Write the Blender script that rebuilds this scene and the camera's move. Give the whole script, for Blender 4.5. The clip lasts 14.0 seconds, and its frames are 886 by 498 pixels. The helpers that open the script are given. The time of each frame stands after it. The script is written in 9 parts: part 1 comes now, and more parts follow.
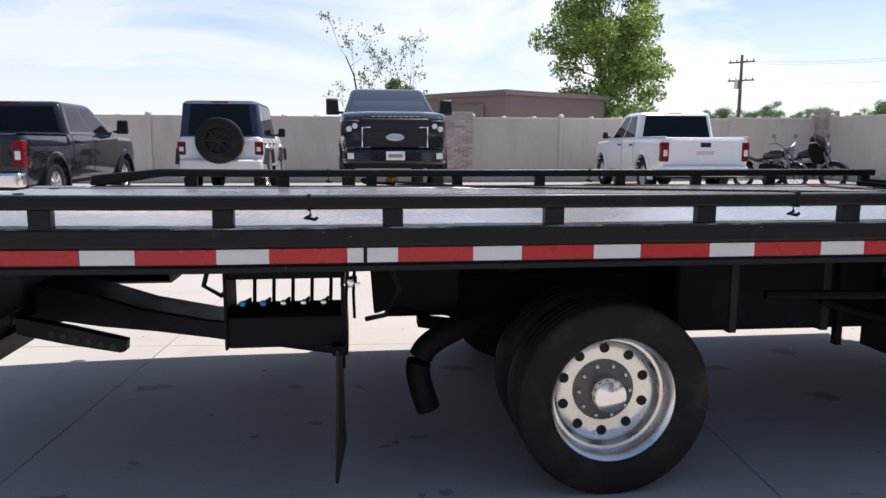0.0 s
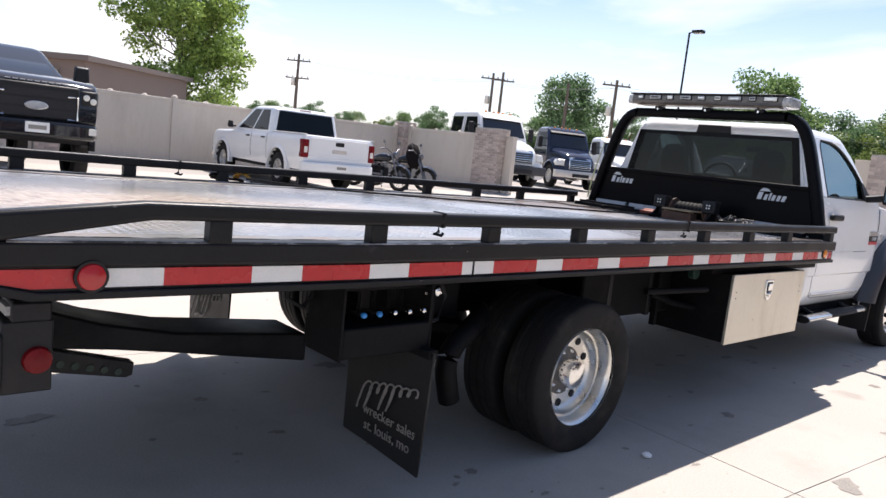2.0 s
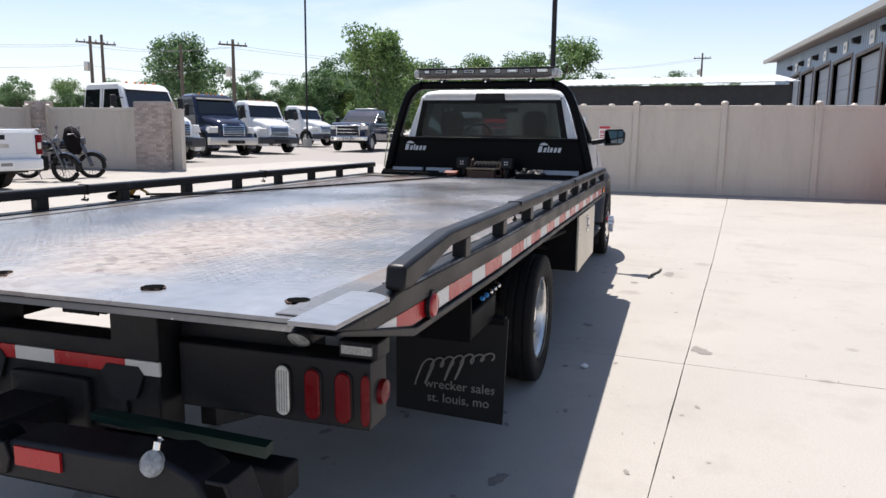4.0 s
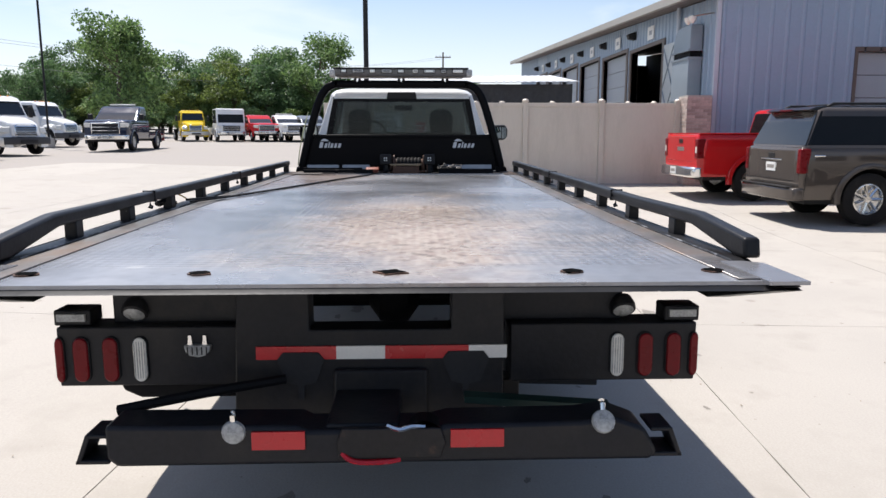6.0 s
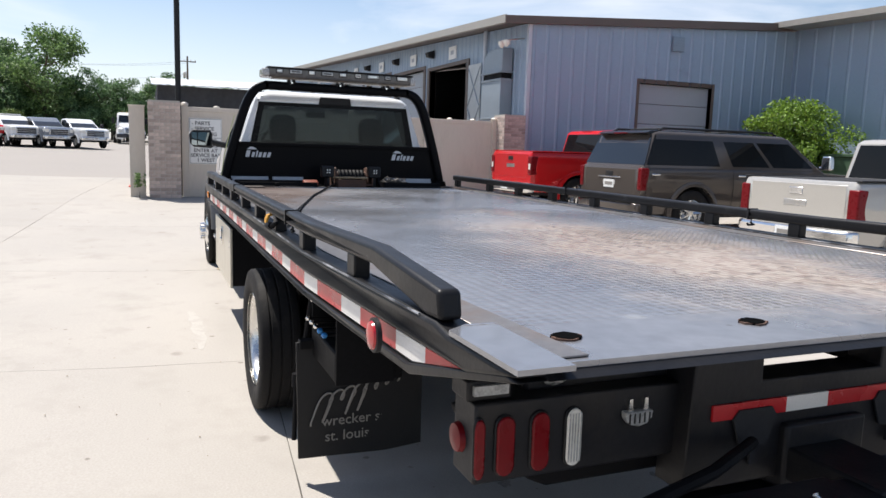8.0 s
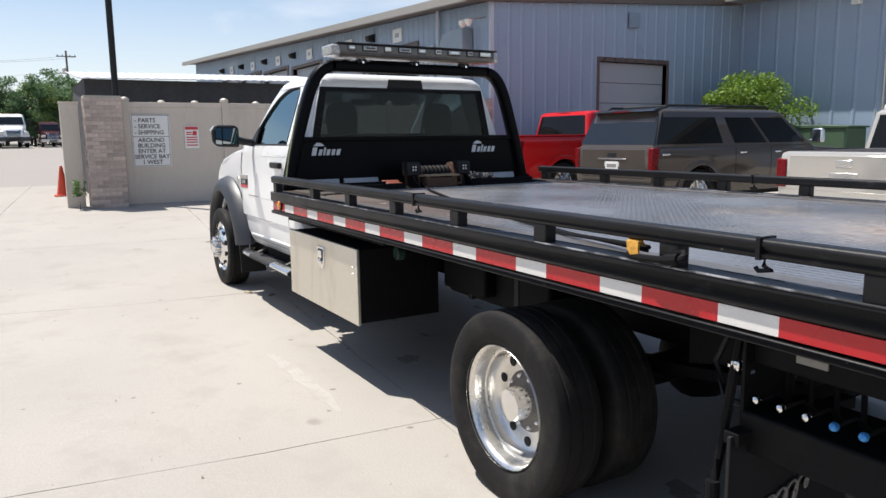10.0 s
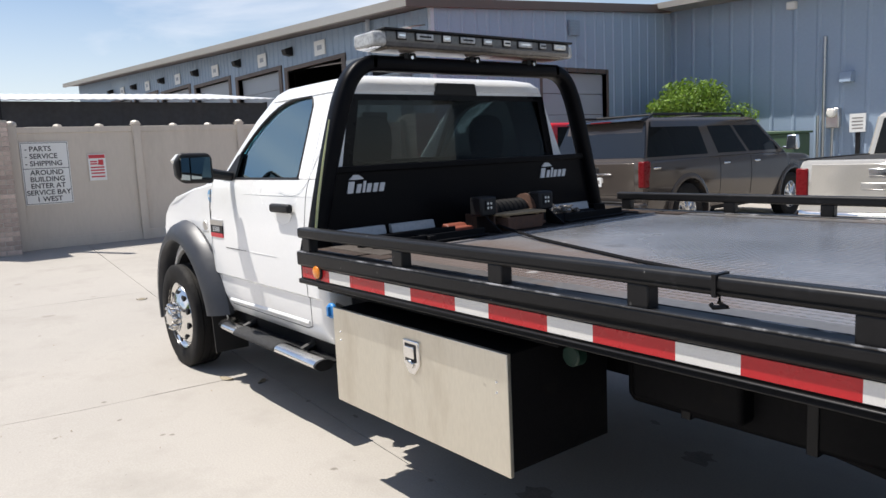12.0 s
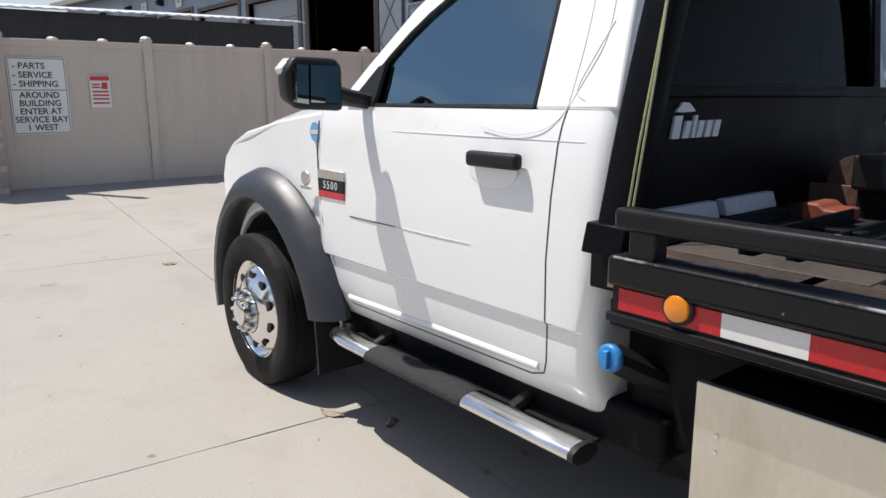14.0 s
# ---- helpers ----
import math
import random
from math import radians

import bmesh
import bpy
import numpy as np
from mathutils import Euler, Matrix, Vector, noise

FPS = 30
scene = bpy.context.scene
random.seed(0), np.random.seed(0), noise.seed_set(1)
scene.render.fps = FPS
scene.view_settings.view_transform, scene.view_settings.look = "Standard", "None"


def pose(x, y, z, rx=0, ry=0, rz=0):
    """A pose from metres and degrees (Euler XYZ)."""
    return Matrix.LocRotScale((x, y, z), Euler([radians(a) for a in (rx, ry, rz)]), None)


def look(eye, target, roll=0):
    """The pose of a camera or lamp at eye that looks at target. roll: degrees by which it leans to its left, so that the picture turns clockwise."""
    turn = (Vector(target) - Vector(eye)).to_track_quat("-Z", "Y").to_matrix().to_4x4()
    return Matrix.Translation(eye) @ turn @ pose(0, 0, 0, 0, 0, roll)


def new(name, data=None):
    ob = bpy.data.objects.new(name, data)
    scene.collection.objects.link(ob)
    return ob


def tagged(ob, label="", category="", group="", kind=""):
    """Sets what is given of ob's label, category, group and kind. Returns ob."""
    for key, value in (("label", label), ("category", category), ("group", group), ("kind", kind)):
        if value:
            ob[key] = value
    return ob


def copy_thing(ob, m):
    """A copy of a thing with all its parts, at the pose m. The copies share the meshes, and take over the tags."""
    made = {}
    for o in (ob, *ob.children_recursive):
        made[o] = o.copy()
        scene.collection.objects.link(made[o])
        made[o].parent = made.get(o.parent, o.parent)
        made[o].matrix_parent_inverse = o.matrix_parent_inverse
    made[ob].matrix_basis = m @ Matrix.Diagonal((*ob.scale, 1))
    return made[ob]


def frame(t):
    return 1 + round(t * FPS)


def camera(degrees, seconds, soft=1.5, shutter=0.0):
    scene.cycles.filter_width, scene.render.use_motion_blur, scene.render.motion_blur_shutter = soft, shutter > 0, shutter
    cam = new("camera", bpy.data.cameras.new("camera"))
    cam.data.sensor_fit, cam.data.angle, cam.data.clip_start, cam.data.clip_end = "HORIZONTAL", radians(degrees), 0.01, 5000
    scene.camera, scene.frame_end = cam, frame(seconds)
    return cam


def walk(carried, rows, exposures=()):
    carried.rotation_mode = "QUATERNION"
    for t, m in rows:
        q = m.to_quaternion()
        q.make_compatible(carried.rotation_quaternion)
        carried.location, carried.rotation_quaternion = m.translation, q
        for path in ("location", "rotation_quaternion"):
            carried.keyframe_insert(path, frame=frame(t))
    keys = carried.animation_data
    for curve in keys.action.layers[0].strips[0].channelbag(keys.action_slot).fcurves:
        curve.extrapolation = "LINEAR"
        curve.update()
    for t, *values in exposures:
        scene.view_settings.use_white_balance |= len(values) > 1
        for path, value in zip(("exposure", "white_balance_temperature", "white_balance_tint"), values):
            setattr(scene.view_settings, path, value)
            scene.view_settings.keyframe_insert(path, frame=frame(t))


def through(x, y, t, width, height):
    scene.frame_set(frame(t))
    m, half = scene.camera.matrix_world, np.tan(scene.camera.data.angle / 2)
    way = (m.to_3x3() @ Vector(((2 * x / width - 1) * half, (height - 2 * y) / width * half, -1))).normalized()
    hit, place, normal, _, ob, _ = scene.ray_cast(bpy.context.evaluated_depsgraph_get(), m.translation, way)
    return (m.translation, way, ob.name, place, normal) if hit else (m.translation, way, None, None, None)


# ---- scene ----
cam = camera(63.0, 14.0)
PATH = [
    (0, (0.162, 0.116, 1.438), (0.403, 2.08, 1.147), 0.2),
    (0.5, (-0.41, 0.213, 1.428), (0.069, 2.139, 1.175), 1.8),
    (1, (-0.932, 0.359, 1.427), (-0.256, 2.22, 1.145), 3.3),
    (1.5, (-1.422, 0.536, 1.455), (-0.455, 2.263, 1.163), 6.3),
    (2, (-1.896, 0.678, 1.481), (-0.547, 2.131, 1.22), 6.3),
    (2.5, (-2.276, 0.973, 1.512), (-0.635, 2.084, 1.237), 4.8),
    (3, (-2.714, 1.3, 1.528), (-0.925, 2.152, 1.256), 5.1),
    (3.5, (-3.051, 1.649, 1.53), (-1.251, 2.46, 1.214), 1.0),
    (4, (-3.315, 2.045, 1.556), (-1.433, 2.65, 1.244), 0.7),
    (4.2, (-3.473, 2.19, 1.559), (-1.563, 2.713, 1.278), 1.6),
    (6.3, (-3.902, 4.168, 1.56), (-1.936, 3.996, 1.235), 1.2),
    (6.5, (-3.884, 4.384, 1.537), (-1.925, 4.14, 1.215), 2.2),
    (7, (-3.718, 4.872, 1.544), (-1.799, 4.429, 1.199), 0.1),
    (7.2, (-3.591, 5.074, 1.538), (-1.686, 4.552, 1.225), -0.1),
    (9.3, (-1.894, 6.656, 1.515), (-0.198, 5.639, 1.218), 1.5),
    (9.5, (-1.707, 6.737, 1.519), (-0.014, 5.708, 1.245), -0.3),
    (10, (-1.193, 6.911, 1.515), (0.515, 5.915, 1.211), -0.7),
    (10.5, (-0.695, 6.973, 1.523), (0.944, 5.885, 1.163), -2.8),
    (11, (-0.142, 6.977, 1.564), (1.453, 5.823, 1.216), -0.9),
    (11.5, (0.392, 7.004, 1.604), (1.969, 5.804, 1.331), -2.6),
    (12, (0.88, 6.932, 1.591), (2.436, 5.705, 1.324), -2.6),
    (12.5, (1.438, 6.895, 1.569), (3.006, 5.693, 1.264), -1.5),
    (13, (1.979, 6.82, 1.573), (3.511, 5.571, 1.273), -1.4),
    (13.5, (2.563, 6.708, 1.551), (4.132, 5.5, 1.27), -0.5),
    (14, (3.08, 6.661, 1.506), (4.598, 5.426, 1.093), -0.2),
]
walk(cam, [(t, look(eye, target, roll)) for t, eye, target, roll in PATH],
     exposures=[(0.0, 0.54, 6280, 16), (0.6, 0.78, 6420, 16), (1.5, 0.82, 6560, 16), (2.4, 0.79, 6450, 15), (3.4, 0.60, 6380, 13), (4.2, 0.56, 6360, 13), (7.2, 0.55, 6400, 12), (9.5, 0.44, 6420, 11), (12.5, 0.34, 6440, 11), (14.0, 0.14, 6430, 11)])

# ---- light ----
SUN = Vector((0.38, 0.27, 1.0)).normalized()
world = bpy.data.worlds.new("sky")
scene.world = world
world.use_nodes = True
wn, wl = world.node_tree.nodes, world.node_tree.links
wn.clear()
w_out, w_bg = wn.new("ShaderNodeOutputWorld"), wn.new("ShaderNodeBackground")
w_sky = wn.new("ShaderNodeTexSky")
w_sky.sky_type, w_sky.sun_disc = "NISHITA", False
w_sky.sun_elevation = math.asin(SUN.z)
w_sky.sun_rotation = math.atan2(SUN.x, SUN.y)
w_sky.air_density, w_sky.dust_density, w_sky.ozone_density = 1.0, 0.8, 1.8
w_bg.inputs["Strength"].default_value = 0.098
# thin summer cloud over the blue
w_geo, w_map = wn.new("ShaderNodeTexCoord"), wn.new("ShaderNodeMapping")
w_map.inputs["Scale"].default_value = (1.3, 1.3, 4.5)
w_noise, w_ramp = wn.new("ShaderNodeTexNoise"), wn.new("ShaderNodeValToRGB")
w_noise.inputs["Scale"].default_value, w_noise.inputs["Detail"].default_value = 1.6, 7
w_noise.inputs["Roughness"].default_value, w_noise.inputs["Distortion"].default_value = 0.55, 0.5
w_ramp.color_ramp.elements[0].position, w_ramp.color_ramp.elements[1].position = 0.45, 0.64
w_mix = wn.new("ShaderNodeMixRGB")
w_mix.inputs["Color2"].default_value = (8.6, 8.6, 8.8, 1)
wl.new(w_geo.outputs["Generated"], w_map.inputs["Vector"])
wl.new(w_map.outputs["Vector"], w_noise.inputs["Vector"])
w_lean = wn.new("ShaderNodeMath")
w_lean.operation = "MULTIPLY_ADD"
w_lean.inputs[1].default_value = 0.055
wl.new(w_noise.outputs["Fac"], w_lean.inputs[2])
wl.new(w_lean.outputs[0], w_ramp.inputs["Fac"])
# cloud thins out overhead, unseen, to cut skylight; haze whitens the horizon
w_sep = wn.new("ShaderNodeSeparateXYZ")
w_thin, w_haze, w_mul, w_max = wn.new("ShaderNodeMapRange"), wn.new("ShaderNodeMapRange"), wn.new("ShaderNodeMath"), wn.new("ShaderNodeMath")
w_thin.inputs["From Min"].default_value, w_thin.inputs["From Max"].default_value = 0.26, 0.55
w_thin.inputs["To Min"].default_value, w_thin.inputs["To Max"].default_value = 1.0, 0.15
w_haze.inputs["From Min"].default_value, w_haze.inputs["From Max"].default_value = 0.0, 0.22
w_haze.inputs["To Min"].default_value, w_haze.inputs["To Max"].default_value = 0.55, 0.0
w_mul.operation, w_max.operation = "MULTIPLY", "MAXIMUM"
wl.new(w_geo.outputs["Generated"], w_sep.inputs["Vector"])
wl.new(w_sep.outputs["Z"], w_thin.inputs["Value"])
wl.new(w_sep.outputs["Y"], w_lean.inputs[0])
wl.new(w_sep.outputs["Z"], w_haze.inputs["Value"])
wl.new(w_ramp.outputs["Color"], w_mul.inputs[0])
wl.new(w_thin.outputs["Result"], w_mul.inputs[1])
# the cloud is thicker to the north than to the east
w_side, w_mul2 = wn.new("ShaderNodeMapRange"), wn.new("ShaderNodeMath")
w_side.inputs["From Min"].default_value, w_side.inputs["From Max"].default_value = 0.45, 0.95
w_side.inputs["To Min"].default_value, w_side.inputs["To Max"].default_value = 1.0, 0.4
w_mul2.operation = "MULTIPLY"
wl.new(w_sep.outputs["X"], w_side.inputs["Value"])
wl.new(w_mul.outputs[0], w_mul2.inputs[0])
wl.new(w_side.outputs["Result"], w_mul2.inputs[1])
# and thinner again over the west end of the yard
w_west, w_mul3 = wn.new("ShaderNodeMapRange"), wn.new("ShaderNodeMath")
w_west.inputs["From Min"].default_value, w_west.inputs["From Max"].default_value = -0.10, 0.32
w_west.inputs["To Min"].default_value, w_west.inputs["To Max"].default_value = 0.5, 1.0
w_mul3.operation = "MULTIPLY"
wl.new(w_sep.outputs["X"], w_west.inputs["Value"])
wl.new(w_mul2.outputs[0], w_mul3.inputs[0])
wl.new(w_west.outputs["Result"], w_mul3.inputs[1])
wl.new(w_mul3.outputs[0], w_max.inputs[0])
wl.new(w_haze.outputs["Result"], w_max.inputs[1])
wl.new(w_max.outputs[0], w_mix.inputs["Fac"])
wl.new(w_sky.outputs["Color"], w_mix.inputs["Color1"])
wl.new(w_mix.outputs["Color"], w_bg.inputs["Color"])
wl.new(w_bg.outputs["Background"], w_out.inputs["Surface"])
sun = new("sun", bpy.data.lights.new("sun", "SUN"))
sun.data.energy, sun.data.angle, sun.data.color = 5.0, radians(0.53), (1.0, 0.955, 0.88)
sun.matrix_world = look(SUN * 50, (0, 0, 0))

# ---- materials ----
def mat(name, color, rough=0.5, metal=0.0, vary=0.15, scale=6.0, fine=60.0, bump=0.0, stain=None, stain_at=(0.55, 0.75), stain_scale=2.0,
        coat=0.0, spec=0.5, each=0.0, stretch=(1, 1, 1), emit=0.0, rough_vary=0.08):
    """Surface with a broad and a fine variation, an optional stain colour, relief and a difference from piece to piece."""
    m = bpy.data.materials.new(name)
    m.use_nodes = True
    nt = m.node_tree
    nodes, links = nt.nodes, nt.links
    b = nodes["Principled BSDF"]
    co, mp = nodes.new("ShaderNodeTexCoord"), nodes.new("ShaderNodeMapping")
    mp.inputs["Scale"].default_value = stretch
    links.new(co.outputs["Object"], mp.inputs["Vector"])
    n1, n2 = nodes.new("ShaderNodeTexNoise"), nodes.new("ShaderNodeTexNoise")
    n1.inputs["Scale"].default_value, n1.inputs["Detail"].default_value = scale, 5
    n2.inputs["Scale"].default_value, n2.inputs["Detail"].default_value = fine, 3
    links.new(mp.outputs["Vector"], n1.inputs["Vector"])
    links.new(mp.outputs["Vector"], n2.inputs["Vector"])
    add = nodes.new("ShaderNodeMath")
    add.operation = "ADD"
    links.new(n1.outputs["Fac"], add.inputs[0])
    links.new(n2.outputs["Fac"], add.inputs[1])
    rng = nodes.new("ShaderNodeMapRange")
    rng.inputs["From Min"].default_value, rng.inputs["From Max"].default_value = 0.6, 1.4
    rng.inputs["To Min"].default_value, rng.inputs["To Max"].default_value = 1 - vary, 1 + vary
    links.new(add.outputs[0], rng.inputs["Value"])
    value = rng.outputs["Result"]
    if each:
        info, r2, mul = nodes.new("ShaderNodeObjectInfo"), nodes.new("ShaderNodeMapRange"), nodes.new("ShaderNodeMath")
        r2.inputs["To Min"].default_value, r2.inputs["To Max"].default_value = 1 - each, 1 + each
        links.new(info.outputs["Random"], r2.inputs["Value"])
        mul.operation = "MULTIPLY"
        links.new(value, mul.inputs[0])
        links.new(r2.outputs["Result"], mul.inputs[1])
        value = mul.outputs[0]
    hsv = nodes.new("ShaderNodeHueSaturation")
    hsv.inputs["Color"].default_value = (*color, 1)
    links.new(value, hsv.inputs["Value"])
    out = hsv.outputs["Color"]
    if stain:
        n3, rp, mx = nodes.new("ShaderNodeTexNoise"), nodes.new("ShaderNodeValToRGB"), nodes.new("ShaderNodeMixRGB")
        n3.inputs["Scale"].default_value, n3.inputs["Detail"].default_value = stain_scale, 8
        n3.inputs["Roughness"].default_value = 0.65
        rp.color_ramp.elements[0].position, rp.color_ramp.elements[1].position = stain_at
        mx.inputs["Color2"].default_value = (*stain, 1)
        links.new(mp.outputs["Vector"], n3.inputs["Vector"])
        links.new(n3.outputs["Fac"], rp.inputs["Fac"])
        links.new(rp.outputs["Color"], mx.inputs["Fac"])
        links.new(out, mx.inputs["Color1"])
        out = mx.outputs["Color"]
    links.new(out, b.inputs["Base Color"])
    rr = nodes.new("ShaderNodeMapRange")
    rr.inputs["From Min"].default_value, rr.inputs["From Max"].default_value = 0.3, 0.7
    rr.inputs["To Min"].default_value, rr.inputs["To Max"].default_value = max(0.0, rough - rough_vary), min(1.0, rough + rough_vary)
    links.new(n1.outputs["Fac"], rr.inputs["Value"])
    links.new(rr.outputs["Result"], b.inputs["Roughness"])
    b.inputs["Metallic"].default_value = metal
    b.inputs["Specular IOR Level"].default_value = spec
    b.inputs["Coat Weight"].default_value = coat
    b.inputs["Coat Roughness"].default_value = 0.04
    if emit:
        b.inputs["Emission Color"].default_value = (*color, 1)
        b.inputs["Emission Strength"].default_value = emit
    if bump:
        bp = nodes.new("ShaderNodeBump")
        bp.inputs["Strength"].default_value, bp.inputs["Distance"].default_value = bump, 0.01
        links.new(add.outputs[0], bp.inputs["Height"])
        links.new(bp.outputs["Normal"], b.inputs["Normal"])
    return m


def glass_mat(name, color=(0.6, 0.65, 0.65), through=0.5, rough=0.02, spec=0.2):
    """Tinted car glass: part mirror-smooth dark pane, part see-through."""
    m = bpy.data.materials.new(name)
    m.use_nodes = True
    nodes, links = m.node_tree.nodes, m.node_tree.links
    b, out = nodes["Principled BSDF"], nodes["Material Output"]
    b.inputs["Base Color"].default_value = (0.008, 0.010, 0.012, 1)
    b.inputs["Roughness"].default_value = rough
    b.inputs["Specular IOR Level"].default_value = spec
    tr, mx = nodes.new("ShaderNodeBsdfTransparent"), nodes.new("ShaderNodeMixShader")
    tr.inputs["Color"].default_value = (*color, 1)
    mx.inputs["Fac"].default_value = through
    links.new(b.outputs["BSDF"], mx.inputs[1])
    links.new(tr.outputs["BSDF"], mx.inputs[2])
    links.new(mx.outputs["Shader"], out.inputs["Surface"])
    return m


def clear_mat(name, tint, ior=1.6, gloss_tint=(0.8, 0.8, 0.8)):
    """Window glass: a tinted see-through pane with a smooth surface."""
    m = bpy.data.materials.new(name)
    m.use_nodes = True
    nodes, links = m.node_tree.nodes, m.node_tree.links
    nodes.remove(nodes["Principled BSDF"])
    tr, gl, mx, fr = nodes.new("ShaderNodeBsdfTransparent"), nodes.new("ShaderNodeBsdfGlossy"), nodes.new("ShaderNodeMixShader"), nodes.new("ShaderNodeFresnel")
    tr.inputs["Color"].default_value = (*tint, 1)
    gl.inputs["Roughness"].default_value = 0.01
    gl.inputs["Color"].default_value = (*gloss_tint, 1)
    fr.inputs["IOR"].default_value = ior
    links.new(fr.outputs["Fac"], mx.inputs["Fac"])
    links.new(tr.outputs["BSDF"], mx.inputs[1])
    links.new(gl.outputs["BSDF"], mx.inputs[2])
    links.new(mx.outputs["Shader"], nodes["Material Output"].inputs["Surface"])
    return m


M_CONC = mat("concrete", (0.365, 0.338, 0.303), 0.85, vary=0.12, scale=0.8, fine=85, bump=0.2, stain=(0.322, 0.297, 0.264), stain_at=(0.50, 0.72), stain_scale=1.6, each=0.035, spec=0.3)
M_GROUND = mat("lot concrete", (0.295, 0.270, 0.245), 0.9, vary=0.08, scale=0.15, fine=9, stain=(0.30, 0.28, 0.25), stain_at=(0.55, 0.8), stain_scale=0.12, spec=0.3)
M_VINYL = mat("tan vinyl", (0.57, 0.505, 0.43), 0.45, vary=0.05, scale=1.2, fine=20, stain=(0.44, 0.385, 0.32), stain_at=(0.5, 0.85), stain_scale=1.3, stretch=(1.5, 1.5, 0.35))
M_BRICK = mat("brick", (0.45, 0.365, 0.32), 0.85, vary=0.25, scale=9, fine=70, bump=0.5, each=0.27)
M_MORTAR = mat("mortar", (0.42, 0.385, 0.34), 0.9, vary=0.1, bump=0.3)
M_STEEL_BLUE = mat("blue grey steel sheet", (0.288, 0.368, 0.472), 0.42, 0.0, vary=0.05, scale=0.5, fine=14, stain=(0.19, 0.225, 0.28), stain_at=(0.62, 0.9), stain_scale=0.9)
M_TRIM_BROWN = mat("brown steel trim", (0.115, 0.085, 0.07), 0.5, vary=0.1)
M_GUTTER = mat("tan gutter", (0.30, 0.28, 0.25), 0.5, vary=0.1)
M_ROLL = mat("grey door panel", (0.34, 0.37, 0.41), 0.5, vary=0.06, scale=1.5)
# near-black that puts the shade of insides and openings into the colour
M_DARK = mat("near-black shaded inside", (0.02, 0.02, 0.022), 0.9, vary=0.2)
M_FRAME = mat("black chassis paint", (0.005, 0.005, 0.006), 0.65, vary=0.3, scale=5, bump=0.1, spec=0.14, stain=(0.014, 0.012, 0.010), stain_at=(0.55, 0.8), stain_scale=4)
M_BLACK = mat("black gloss paint", (0.0035, 0.0035, 0.0045), 0.4, vary=0.2, coat=0.0, spec=0.08, stain=(0.010, 0.010, 0.011), stain_at=(0.6, 0.9), stain_scale=3)
M_RAIL = mat("worn black rail paint", (0.0105, 0.0103, 0.0112), 0.4, vary=0.25, scale=4, bump=0.06, spec=0.22, stain=(0.05, 0.05, 0.054), stain_at=(0.62, 0.80), stain_scale=7)
M_WHITE = mat("white truck paint", (0.86, 0.86, 0.85), 0.25, vary=0.025, scale=1.0, coat=0.6, rough_vary=0.04, stain=(0.66, 0.64, 0.60), stain_at=(0.6, 1.0), stain_scale=1.2)
M_RUBBER = mat("tyre rubber", (0.014, 0.0132, 0.013), 0.75, vary=0.3, scale=6, fine=80, bump=0.15, stain=(0.045, 0.040, 0.034), stain_at=(0.5, 0.78), stain_scale=4, spec=0.2)
M_CHROME = mat("polished aluminium", (0.80, 0.79, 0.77), 0.16, 1.0, vary=0.05, scale=5, rough_vary=0.1)
M_WHEEL = mat("satin wheel aluminium", (0.74, 0.72, 0.68), 0.30, 1.0, vary=0.10, scale=8, rough_vary=0.08)
M_HUBSTEEL = mat("dull hub steel", (0.16, 0.15, 0.14), 0.5, 0.6, vary=0.2, scale=12)
M_ALU = mat("dull aluminium", (0.62, 0.60, 0.57), 0.35, 1.0, vary=0.1, scale=6)
M_TOOLBOX = mat("smooth aluminium box", (0.70, 0.66, 0.57), 0.42, 0.85, vary=0.06, scale=2, stain=(0.48, 0.42, 0.33), stain_at=(0.52, 0.8), stain_scale=1.6, stretch=(1.6, 1, 0.5))
M_PLASTIC = mat("black plastic", (0.012, 0.012, 0.013), 0.5, vary=0.15, spec=0.3)
M_FLARE = mat("dark grey moulding", (0.032, 0.034, 0.040), 0.42, vary=0.1)
M_RED = mat("red reflector", (0.47, 0.013, 0.018), 0.28, vary=0.08, scale=8, fine=120)
M_TAPEW = mat("white reflective tape", (0.72, 0.70, 0.66), 0.35, vary=0.07, scale=8, fine=140)
M_LENS_RED = mat("red lamp lens", (0.15, 0.004, 0.007), 0.3, vary=0.15, scale=20, coat=0.0, spec=0.2)
M_LENS_WHITE = mat("clear lamp lens", (0.72, 0.70, 0.64), 0.18, vary=0.1, coat=0.5)
M_LENS_GREY = mat("ribbed work lamp lens", (0.33, 0.33, 0.32), 0.3, vary=0.35, scale=30, fine=120, spec=0.4)
M_LENS_AMBER = mat("amber lamp lens", (0.72, 0.22, 0.01), 0.2, vary=0.1, coat=0.5)
# blue gloss colour adds sky blue to the door glass reflections
M_GLASS = clear_mat("tinted cab glass", (0.40, 0.58, 0.60), 3.7, (0.70, 0.92, 1.0))
M_GLASS_REAR = clear_mat("rear glass", (0.28, 0.32, 0.325), 1.35)
M_GLASS_FRONT = clear_mat("windscreen glass", (0.82, 0.86, 0.84), 1.4)
M_GLASS_DARK = glass_mat("privacy glass", (0.2, 0.22, 0.23), 0.18)
M_GLASS_SCREEN = glass_mat("sloping windscreen glass", (0.2, 0.22, 0.23), 0.1, spec=0.9)
M_MIRROR = mat("mirror glass", (0.24, 0.27, 0.27), 0.02, 1.0, vary=0.0, rough_vary=0.0)
M_RUST = mat("rusty steel", (0.10, 0.05, 0.032), 0.8, vary=0.3, scale=9, bump=0.3, stain=(0.05, 0.04, 0.035), stain_at=(0.5, 0.7), stain_scale=5)
